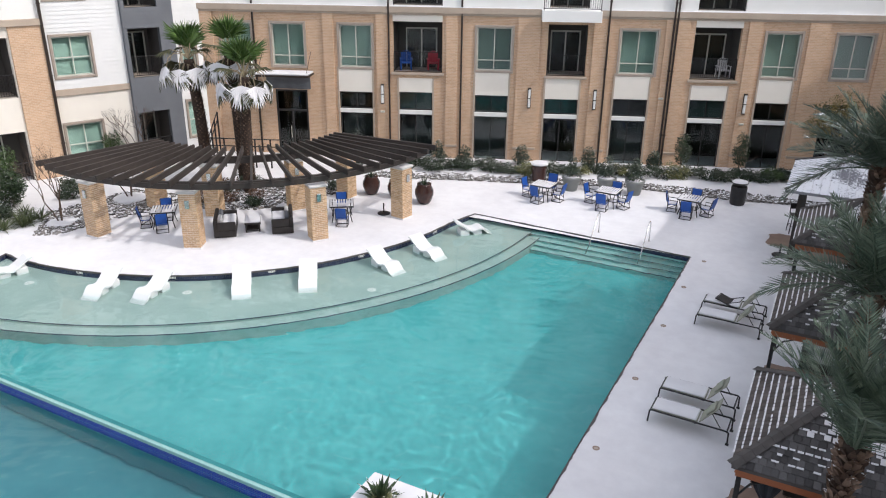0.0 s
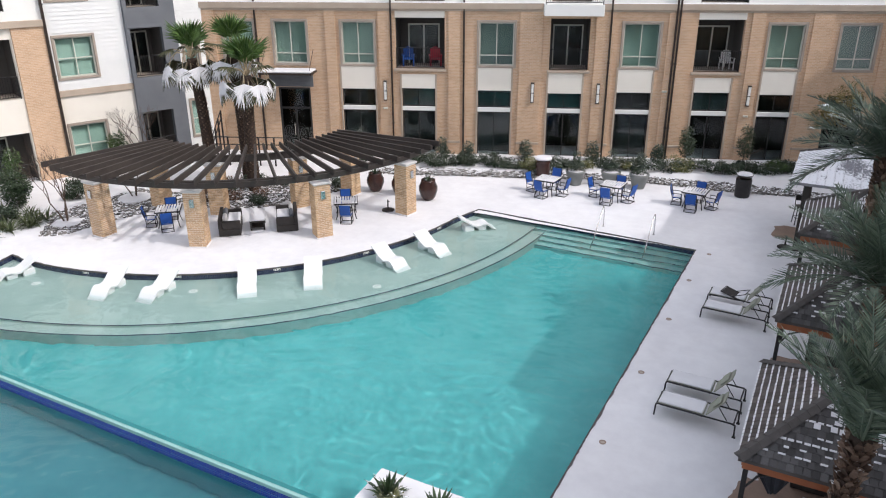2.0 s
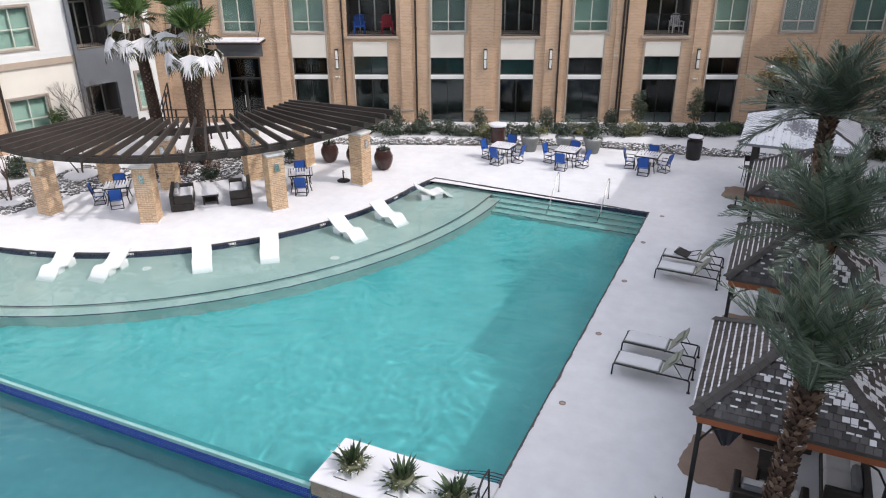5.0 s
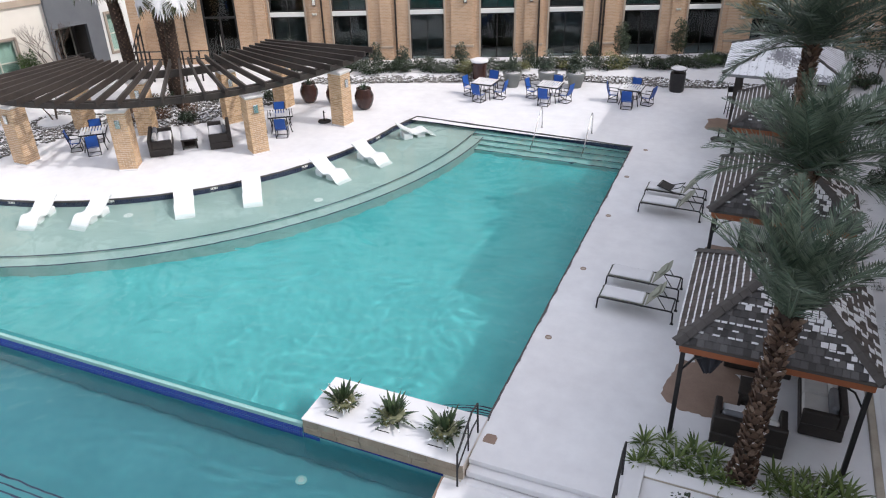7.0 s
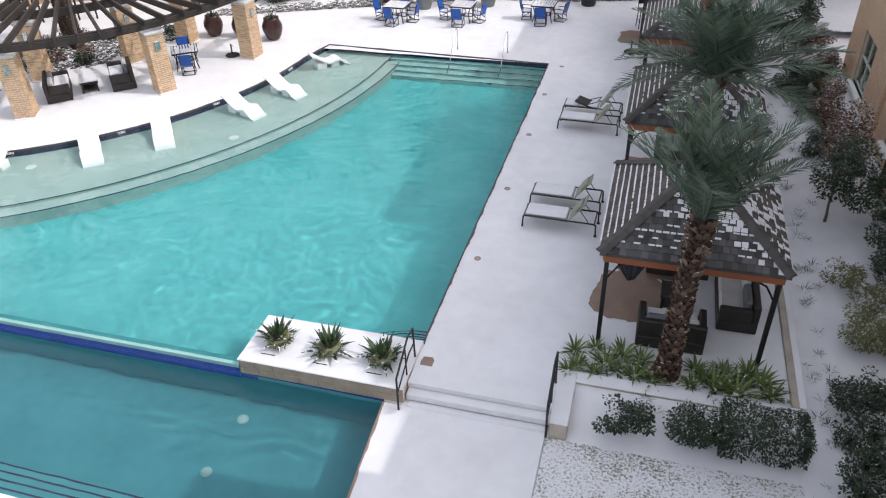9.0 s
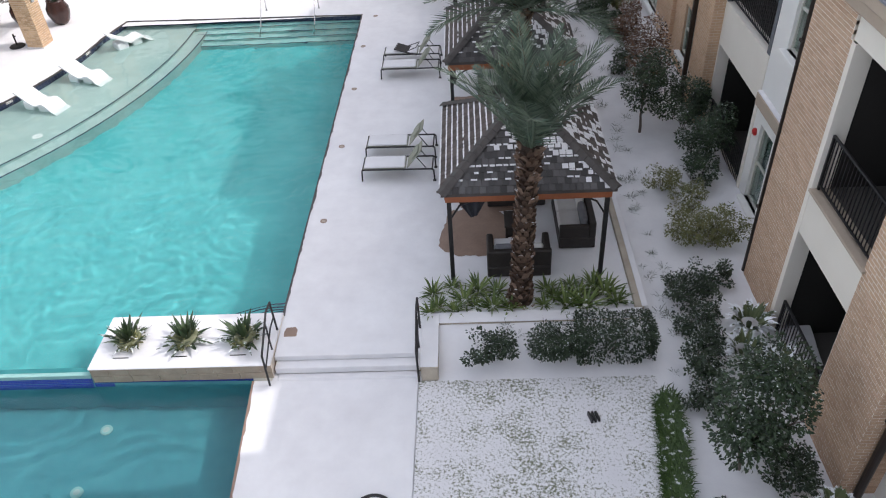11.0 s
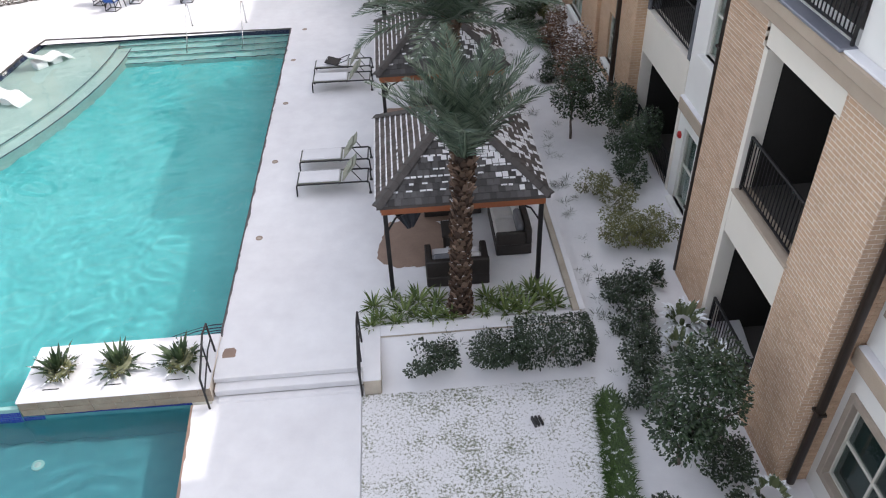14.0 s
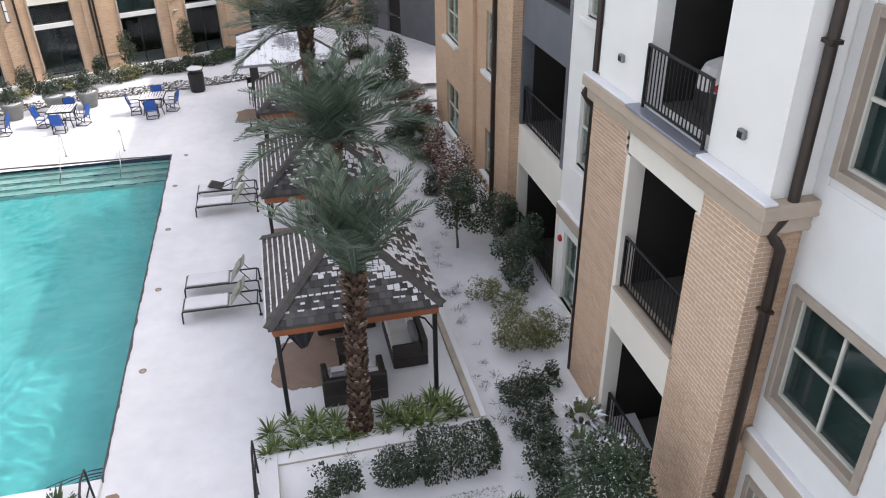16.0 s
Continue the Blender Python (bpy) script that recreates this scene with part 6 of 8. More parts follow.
PIER_SPOTS = [(9.15, -90.3), (9.15, -63.3), (9.3, -34.0), (9.4, -8.6), (5.65, -96.5), (5.65, -66.0), (5.5, -30.5), (5.75, -3.5)]
PIER_W, PIER_H = 0.64, 2.2
piers = []
for k, (r0, a0) in enumerate(PIER_SPOTS):
    x, y = polar(r0, a0)
    p = thing("brick_pier", "pale tan brick pier carrying the pergola", "pier", pose(x, y, 0, 0, 0, a0 + 90), "pergola piers")
    h = PIER_W / 2
    part("core", Mesh().box(-h + 0.012, h - 0.012, -h + 0.012, h - 0.012, 0, PIER_H), BRICK_CORE, p, "pale mortar core")
    part("cap", Mesh().box(-h - 0.05, h + 0.05, -h - 0.05, h + 0.05, PIER_H, PIER_H + 0.09, c=0.015), CUSHION, p, "pale stone cap")
    part("foot", Mesh().box(-h - 0.04, h + 0.04, -h - 0.04, h + 0.04, 0, 0.05, c=0.015), SNOW, p, "snow drifted round the foot")
    part("lamp", Mesh().box(-0.09, 0.09, -h - 0.07, -h + 0.02, 1.62, 1.95, c=0.015), STEEL, p, "small steel wall lamp")
    piers.append(p)

pg = thing("pergola", "curved dark-stained timber pergola with radiating rafters", "pergola", Matrix.Translation((PC[0], PC[1], 0)))
A0, A1 = -104.0, 2.5


def ring_beam(r, w, z0, z1, a0=A0, a1=A1, n=44):
    m = Mesh()
    for i in range(n + 1):
        a = radians(a0 + (a1 - a0) * i / n)
        c, s = math.cos(a), math.sin(a)
        m.v += [((r - w) * c, (r - w) * s, z0), ((r + w) * c, (r + w) * s, z0), ((r + w) * c, (r + w) * s, z1), ((r - w) * c, (r - w) * s, z1)]
    for i in range(n):
        k = 4 * i
        m.f += [(k, k + 1, k + 5, k + 4), (k + 1, k + 2, k + 6, k + 5), (k + 2, k + 3, k + 7, k + 6), (k + 3, k, k + 4, k + 7)]
    m.f += [(0, 3, 2, 1), (4 * n, 4 * n + 1, 4 * n + 2, 4 * n + 3)]
    return m


part("outer_fascia", ring_beam(9.6, 0.03, 2.42, 2.62), WOOD_DARK, pg)
part("outer_beam", ring_beam(9.2, 0.07, 2.29, 2.58), WOOD_DARK, pg)
part("inner_beam", ring_beam(5.6, 0.07, 2.29, 2.58), WOOD_DARK, pg)
raft = Mesh().box(4.75, 9.95, -0.04, 0.04, 2.58, 2.81, c=0.006).data("rafter", WOOD_DARK)
NR = 25
for k in range(NR + 1):
    a = A0 + (A1 - A0) * k / NR
    part("rafter", raft, WOOD_DARK, pg, m=pose(0, 0, 0, 0, 0, a))
# dark guard rail of the raised walk behind the garden, with its stair rail
fn = thing("guard_rail", "dark metal guard rail of the raised walk behind the pergola garden", "railing")
g0, g1 = Vector((-28.3, 27.8, 0)), Vector((-24.6, 29.4, 0))
for z in (1.5, 1.12):
    part("rail", Mesh().tube([g0 + Vector((0, 0, z)), g1 + Vector((0, 0, z))], 0.03, 6), IRON, fn)
for k in range(6):
    q = g0.lerp(g1, k / 5)
    part("post", Mesh().box(q.x - 0.03, q.x + 0.03, q.y - 0.03, q.y + 0.03, -0.05, 1.5), IRON, fn)
for z in (1.5, 1.12):
    part("stair_rail", Mesh().tube([g0 + Vector((0, 0, z)), g0 + Vector((-1.2, 2.0, z + 0.85))], 0.03, 6), IRON, fn)
for k in range(1, 4):
    q = g0 + Vector((-0.4, 0.667, 0)) * k
    part("post", Mesh().box(q.x - 0.03, q.x + 0.03, q.y - 0.03, q.y + 0.03, -0.05, 1.5 + 0.283 * k), IRON, fn)


def rock_patch(name, label, pts, n, size, seed, z=0.0, mat=None):
    """Many loose stones strewn over an area given as a ring of corners."""
    r = random.Random(seed)
    xs, ys = [p[0] for p in pts], [p[1] for p in pts]
    m = Mesh()
    m.keep = True
    def inside(x, y):
        c = False
        for i in range(len(pts)):
            (x1, y1), (x2, y2) = pts[i], pts[i - 1]
            if (y1 > y) != (y2 > y) and x < (x2 - x1) * (y - y1) / (y2 - y1) + x1:
                c = not c
        return c
    k = 0
    while k < n:
        x, y = r.uniform(min(xs), max(xs)), r.uniform(min(ys), max(ys))
        if not inside(x, y):
            continue
        k += 1
        s = size * r.uniform(0.5, 1.5)
        a = r.uniform(0, 3.14)
        c, d = math.cos(a) * s, math.sin(a) * s
        h = s * r.uniform(0.5, 0.9)
        v = [(x + c, y + d, z), (x - d, y + c, z), (x - c, y - d, z), (x + d, y - c, z), (x + c * 0.5, y + d * 0.5, z + h), (x - d * 0.6, y + c * 0.6, z + h * 0.9), (x - c * 0.5, y - d * 0.5, z + h), (x + d * 0.6, y - c * 0.6, z + h * 1.1)]
        m.add(v, [(0, 1, 5, 4), (1, 2, 6, 5), (2, 3, 7, 6), (3, 0, 4, 7), (4, 5, 6, 7)])
    ob = part(name, m, mat or ROCKS, raw=True)
    return tagged(ob, label, "rocks", "", "stuff")


mr, ntr, br = nodes_of("loose_rock")
gg = ntr.nodes.new("ShaderNodeNewGeometry")
ntr.links.new(snow_over(ntr, ramp(ntr, gg.outputs["Random Per Island"], [(0.0, (0.05, 0.046, 0.042)), (1.0, (0.24, 0.225, 0.21))]), 0.27, 5.0), br.inputs["Base Color"])
br.inputs["Roughness"].default_value = 0.9
ROCKS = mr
rock_patch("gravel", "dark river stones dusted with snow in the pergola garden", [polar(5.0, a) for a in (-100, -75, -50, -25, 0, 20)] + [polar(1.0, a) for a in (20, -50, -110)], 1500, 0.08, 1)
rock_patch("gravel", "dark river stones round a bare tree", [(-29.2, 19.0), (-27.2, 16.9), (-26.4, 17.5), (-26.3, 18.9), (-25.6, 21.0), (-26.0, 23.6), (-28.5, 23.0)], 1300, 0.07, 2)
rock_patch("gravel", "river stones edging the planting bed", [(-20.2, 30.2), (-18.9, 30.75), (-16.3, 31.9), (-12.5, 33.3), (-8.5, 35.0), (-8.5, 35.9), (-12.7, 34.4), (-16.6, 33.0), (-20.2, 31.3)], 1500, 0.08, 3)
rock_patch("gravel", "river stones edging the far bed", [(-8.5, 35.0), (-4.0, 35.4), (-1.2, 36.1), (1.0, 36.2), (1.0, 37.2), (-4.0, 36.7), (-8.5, 35.8)], 1200, 0.09, 4)
for x, y, rad in ((-27.5, 18.4, 0.6), (-27.6, 22.0, 0.8)):
    m = Mesh().lathe([(rad, 0.0), (rad * 0.9, 0.06), (rad * 0.5, 0.1), (0.05, 0.12)], 18, (x, y, 0.02))
    tagged(part("snow_mound", m, SNOW, smooth=True), "round mound of snow at a tree's foot", "snow", "", "stuff")


def bare_tree(x, y, h, seed, label="leafless multi-stemmed tree with thin twigs"):
    r = random.Random(seed)
    t = thing("bare_tree", label, "tree", Matrix.Translation((x, y, 0)), "bare trees")
    for k in range(3):
        m = Mesh()
        a = 2.1 * k + r.uniform(-0.3, 0.3)
        branches(m, Vector((0.06 * math.cos(a), 0.06 * math.sin(a), 0)), Vector((0.35 * math.cos(a) - 0.2, 0.35 * math.sin(a), 1)).normalized(), h * 0.42, 0.035, 5, r, 0.35, 0.2)
        part("stem", m, TWIG, t)
    return t


bare_tree(-27.5, 18.4, 2.5, 3)
bare_tree(-30.6, 25.6, 2.6, 5, "leafless tree with snow-flecked twigs by the west building")
bare_tree(-27.6, 22.0, 1.9, 6)

# ---- cabanas ----
tab_mesh = {}


def cabana(x0, x1, y0, y1, eave, apex, near, label):
    t = thing("cabana", label, "cabana", Matrix.Translation(((x0 + x1) / 2, (y0 + y1) / 2, 0)), "poolside cabanas")
    w, d = (x1 - x0) / 2, (y1 - y0) / 2
    for sx in (-1, 1):
        for sy in (-1, 1):
            part("leg", Mesh().box(sx * (w - 0.09) - 0.045, sx * (w - 0.09) + 0.045, sy * (d - 0.09) - 0.045, sy * (d - 0.09) + 0.045, 0, eave - 0.03, c=0.008), IRON, t, "black square metal leg")
    for sy in (-1, 1):
        part("beam", Mesh().box(-w + 0.02, w - 0.02, sy * (d - 0.03) - 0.03, sy * (d - 0.03) + 0.03, eave - 0.27, eave - 0.07, c=0.008), WOOD_RED, t, "red-brown stained beam")
    for sx in (-1, 1):
        part("beam", Mesh().box(sx * (w - 0.03) - 0.03, sx * (w - 0.03) + 0.03, -d + 0.09, d - 0.09, eave - 0.27, eave - 0.07, c=0.008), WOOD_RED, t, "red-brown stained beam")
    for sx in (-1, 1):
        part("brace", Mesh().tube([(sx * (w - 0.1), -d + 0.1, eave - 0.75), (sx * (w - 0.3), -d + 0.08, eave - 0.4), (sx * (w - 0.7), -d + 0.08, eave - 0.2)], 0.022, 6), IRON, t)
    o = 0.06
    top = Vector((0, 0, apex))
    cor = [Vector((sx * (w + o), sy * (d + o), eave - 0.03)) for sx, sy in ((-1, -1), (1, -1), (1, 1), (-1, 1))]
    deckm = Mesh()
    deckm.add([*cor, top], [(0, 1, 4), (1, 2, 4), (2, 3, 4), (3, 0, 4)])
    deckm.add([c - Vector((0, 0, 0.06)) for c in cor] + cor + [top - Vector((0, 0, 0.08))], [(0, 1, 5, 4), (1, 2, 6, 5), (2, 3, 7, 6), (3, 0, 4, 7), (1, 0, 8), (2, 1, 8), (3, 2, 8), (0, 3, 8)])
    part("roof_deck", deckm, RIDGE, t)
    rest = {}
    lines = Mesh()
    made = 0
    r = random.Random(int(y0 * 10))
    for i in range(4):
        a, b = cor[i], cor[(i + 1) % 4]
        mid = (a + b) / 2
        e1 = (b - a).normalized()
        e2 = (top - mid).normalized()
        nrm = e1.cross(e2).normalized()
        if nrm.z < 0:
            nrm = -nrm
        length, height = (b - a).length, (top - mid).length
        mat = SHINGLE if i in (0, 2) else SHINGLE_WEST
        ex, tw = 0.15, 0.135
        for j in range(int(height / ex)):
            s = j * ex
            half = length / 2 * (1 - (s + 0.1) / height) - 0.02
            u = -half - (0.5 * tw if j % 2 else 0)
            while u < half:
                c = max(u, -half)
                e = min(u + tw - 0.012, half)
                u += tw
                if e - c < 0.04:
                    continue
                basis = Matrix((e1, e2, nrm)).transposed().to_4x4()
                org = mid + e1 * (c + e) / 2 + e2 * s + nrm * (0.012 + r.uniform(0, 0.006))
                m4 = Matrix.Translation(org) @ basis @ pose(0, 0, 0, -3.0 - r.uniform(0, 1.5), 0, 0)
                full = abs((e - c) - (tw - 0.012)) < 1e-4
                if near and i in (0, 3) and full and made < 300:
                    key = mat.name
                    if key not in tab_mesh:
                        tab_mesh[key] = Mesh().box(-(tw - 0.012) / 2, (tw - 0.012) / 2, 0, ex + 0.03, 0, 0.014).data("shingle", mat)
                    part("shingle", tab_mesh[key], mat, t, m=m4)
                    made += 1
                else:
                    rest.setdefault(mat.name, (mat, Mesh()))[1].box(-(e - c) / 2, (e - c) / 2, 0, ex + 0.03, 0, 0.014, m4)
                f, side_u = s / height, (c + e) / length
                drift = 0.5 + 0.9 * noise.noise(Vector((org.x * 1.6, org.y * 1.6, y0)))
                lies = {0: 2.2 * (f - 0.17) + 0.6 * side_u, 1: 0.6, 2: 0.3 + f, 3: 1.5 * (f - 0.72) + 0.5 * side_u}[i] * 1.6 * drift
                if r.random() < lies:
                    ww = (e - c) / 2 * r.uniform(0.75, 1.04)
                    lines.box(-ww, ww, r.uniform(0.0, 0.03), ex * r.uniform(0.75, 1.0), 0.012, 0.022, m4)
                if i == 3 and r.random() < 0.95 or i == 1 and r.random() < 0.4 or i in (0, 2) and f > 0.1 and r.random() < 0.4:
                    ww = (e - c) / 2 * r.uniform(0.7, 1.05)
                    lines.box(-ww, ww, -0.022 - r.uniform(0, 0.014), 0.008, 0.0, 0.016, m4)
    for mat, m in rest.values():
        part("shingles", m, mat, t)["kind"] = "stuff"
    part("snow_line", lines, SNOW, t, "snow caught along the shingle courses")["kind"] = "stuff"
    for c in cor:
        dirv = (top - c).normalized()
        side = dirv.cross(Vector((0, 0, 1))).normalized()
        n = int((top - c).length / 0.2)
        for k in range(n):
            m = Mesh()
            p = c.lerp(top, k / n)
            q = c.lerp(top, min(1, (k + 1.25) / n))
            up = Vector((0, 0, 0.035 + 0.008))
            m.add([p + side * 0.13 - Vector((0, 0, 0.03)) + up, p + up + Vector((0, 0, 0.03)), p - side * 0.13 - Vector((0, 0, 0.03)) + up, q + side * 0.12 - Vector((0, 0, 0.04)) + up, q + up + Vector((0, 0, 0.015)), q - side * 0.12 - Vector((0, 0, 0.04)) + up], [(0, 1, 4, 3), (1, 2, 5, 4), (0, 2, 1)])
            part("hip_tile", m, RIDGE, t)
    return t


cabana(-0.52, 2.82, 12.13, 15.72, 2.36, 3.5, True, "poolside cabana with a snowy shingled hip roof and red-brown beams")
cabana(-0.5, 2.82, 18.05, 21.6, 2.36, 3.5, False, "second poolside cabana with a snow-streaked shingled roof")
cabana(-0.45, 2.85, 24.5, 28.0, 2.36, 3.5, False, "third poolside cabana with a snow-striped shingled roof")

# the far pavilion: thicker posts, ribbed roof under snow
pv = thing("pavilion", "dark timber pavilion with a ribbed roof white with snow", "pavilion", Matrix.Translation((0.9, 30.95, 0)))
for sx in (-1, 1):
    for sy in (-1, 1):
        part("post", Mesh().box(sx * 1.5 - 0.12, sx * 1.5 + 0.12, sy * 1.75 - 0.12, sy * 1.75 + 0.12, 0, 2.75, c=0.012), WOOD_DARK, pv)
for sy in (-1, 1):
    part("beam", Mesh().box(-1.95, 1.95, sy * 1.75 - 0.06, sy * 1.75 + 0.06, 2.55, 2.75, c=0.01), WOOD_DARK, pv)
for sx in (-1, 1):
    part("beam", Mesh().box(sx * 1.5 - 0.06, sx * 1.5 + 0.06, -1.68, 1.68, 2.5, 2.74, c=0.01), WOOD_DARK, pv)
cor = [Vector((sx * 2.08, sy * 2.3, 2.78)) for sx, sy in ((-1, -1), (1, -1), (1, 1), (-1, 1))]
top = [Vector((0, -0.25, 3.75)), Vector((0, 0.25, 3.75))]
m = Mesh().add([*cor, *top], [(0, 1, 4), (1, 2, 5, 4), (2, 3, 5), (3, 0, 4, 5)])
m.add([*[c - Vector((0, 0, 0.1)) for c in cor], *cor], [(0, 1, 5, 4), (1, 2, 6, 5), (2, 3, 7, 6), (3, 0, 4, 7), (3, 2, 1, 0)])
part("roof", m, ROOF_SNOW, pv, "ribbed roof under snow")
for i in range(4):
    a, b = cor[i], cor[(i + 1) % 4]
    tt = top[0] if i == 0 else top[1] if i == 2 else (top[0] + top[1]) / 2
    for k in range(1, 15):
        f = k / 15
        p = a.lerp(b, f)
        g = 1 - abs(2 * f - 1)
        q = p.lerp(Vector((p.x if i in (0, 2) else tt.x, tt.y if i in (0, 2) else p.y, tt.z)), g * 0.97)
        part("rib", Mesh().tube([p + Vector((0, 0, 0.015)), q + Vector((0, 0, 0.015))], 0.018, 5), ROOF_SNOW, pv)
for c, tpt in zip(cor, (top[0], top[0], top[1], top[1])):
    part("hip_cap", Mesh().tube([c + Vector((0, 0, 0.02)), tpt + Vector((0, 0, 0.02))], 0.05, 6), RIDGE, pv)


def bare_patch(x, y, rx, ry, seed, n=70):
    pts = []
    for k in range(n):
        a = 2 * math.pi * k / n
        c, d = abs(math.cos(a)), abs(math.sin(a))
        q = (c ** 4 + d ** 4) ** -0.25 * 0.93 + 0.22 * noise.noise(Vector((math.cos(a) * 1.3, math.sin(a) * 1.3, seed))) + 0.1 * noise.noise(Vector((math.cos(a) * 6, math.sin(a) * 6, seed)))
        pts.append((x + rx * q * math.cos(a), y + ry * q * math.sin(a)))
    setting("bare_paving", fill([pts], 0.006 + 0.001 * (seed % 3)), PAVER, "bare brown paving that the roof kept free of snow", "paving")


bare_patch(0.1, 13.85, 0.85, 0.95, 1)
bare_patch(-3.74, 10.62, 0.15, 0.25, 10)
bare_patch(0.5, 14.95, 0.8, 0.35, 2)
bare_patch(0.6, 19.9, 1.3, 0.9, 3)
bare_patch(0.6, 16.95, 0.9, 0.4, 7)
bare_patch(0.6, 26.3, 1.4, 1.2, 4)
bare_patch(-0.7, 31.0, 1.0, 0.85, 5)
bare_patch(0.9, 30.6, 1.3, 1.2, 8)


def sofa(x, y, rz, length, label, group="", snow=True, depth=0.8):
    s = thing("outdoor_sofa", label, "sofa", pose(x, y, 0, 0, 0, rz), group)
    h, d = length / 2, depth / 2
    part("base", Mesh().box(-h, h, -d, d, 0.02, 0.3, c=0.02), WICKER, s)
    part("back", Mesh().box(-h, h, d - 0.14, d, 0.3, 0.72, c=0.025), WICKER, s)
    for k in (-1, 1):
        part("arm", Mesh().box(k * h - (0.14 if k > 0 else 0), k * h + (0 if k > 0 else 0.14), -d, d - 0.14, 0.3, 0.62, c=0.025), WICKER, s)
    n = max(1, round(length / 0.75))
    for k in range(n):
        a = -h + 0.15 + (2 * h - 0.3) * k / n
        b = -h + 0.15 + (2 * h - 0.3) * (k + 1) / n
        part("seat_cushion", Mesh().box(a + 0.01, b - 0.01, -d + 0.02, d - 0.15, 0.3, 0.46, c=0.04), CUSHION, s, "pale seat cushion")
        part("back_cushion", Mesh().box(a + 0.01, b - 0.01, d - 0.32, d - 0.16, 0.46, 0.74, c=0.05), CUSHION_GREY if k % 2 else CUSHION, s, "upright back cushion")
    if snow:
        part("snow_cap", Mesh().box(-h + 0.16, h - 0.16, -d + 0.03, d - 0.34, 0.46, 0.5, c=0.02), SNOW, s, "snow on the seat")
    return s


sofa(1.0, 12.6, 180, 1.36, "dark wicker sofa with pale cushions under the cabana", "cabana seating")
sofa(2.35, 13.98, -90, 1.75, "dark wicker sofa with grey cushions under the cabana", "cabana seating", False)
sofa(1.1, 15.2, 0, 1.4, "dark wicker sofa at the back of the cabana", "cabana seating", False)
sofa(1.1, 21.0, 0, 1.6, "dark wicker sofa at the back of the second cabana", "cabana seating", False)
sofa(2.3, 19.9, -90, 1.6, "dark wicker sofa under the second cabana", "cabana seating", False)


def low_table(x, y, rz, w, d, h, label, mat=None):
    t = thing("coffee_table", label, "table", pose(x, y, 0, 0, 0, rz))
    part("tabletop", Mesh().box(-w / 2, w / 2, -d / 2, d / 2, h - 0.06, h, c=0.012), mat or WICKER, t)
    for sx in (-1, 1):
        for sy in (-1, 1):
            part("leg", Mesh().box(sx * (w / 2 - 0.05) - 0.03, sx * (w / 2 - 0.05) + 0.03, sy * (d / 2 - 0.05) - 0.03, sy * (d / 2 - 0.05) + 0.03, 0, h - 0.06), WICKER, t)
    part("lower_shelf", Mesh().box(-w / 2 + 0.05, w / 2 - 0.05, -d / 2 + 0.05, d / 2 - 0.05, 0.1, 0.13), WICKER, t)
    return t


low_table(1.0, 13.75, 0, 0.5, 0.6, 0.45, "square dark wicker table under the cabana")
# dark curtain tied up at the cabana's corner
cu = thing("tied_curtain", "dark curtain gathered up at the cabana's corner", "curtain", Matrix.Translation((-0.36, 12.25, 0)))
m = Mesh()
cv = []
for k in range(8):
    u = k / 6
    cv += [(0.02 + 0.62 * u, 0.03 * math.sin(k * 2.2), 2.18), (0.36 + 0.12 * u, 0.02 * math.sin(k * 2.0), 1.62 + 0.05 * u)]
m.add(cv, [(2 * k, 2 * k + 2, 2 * k + 3, 2 * k + 1) for k in range(7)])
part("fabric", m, surf("black_curtain", (0.012, 0.013, 0.018), (0.03, 0.032, 0.04), 3.0, 60.0, 0.9, 0.3), cu, raw=True)
part("rod", Mesh().tube([(-0.02, 0, 2.19), (0.75, 0, 2.19)], 0.012, 6), IRON, cu)

# ---- pergola lounge ----
sofa(-21.0, 21.05, 130, 1.65, "dark wicker loveseat with snowy cushions under the pergola", "pergola lounge", depth=0.85)
sofa(-19.3, 22.5, -50, 1.65, "dark wicker loveseat with grey pillows under the pergola", "pergola lounge", depth=0.85)
lt = low_table(-20.25, 21.8, 40, 0.62, 0.95, 0.4, "low dark table covered with snow under the pergola")
part("snow_cap", Mesh().box(-0.31, 0.31, -0.47, 0.47, 0.4, 0.45, c=0.02), SNOW, lt, "snow on the table")


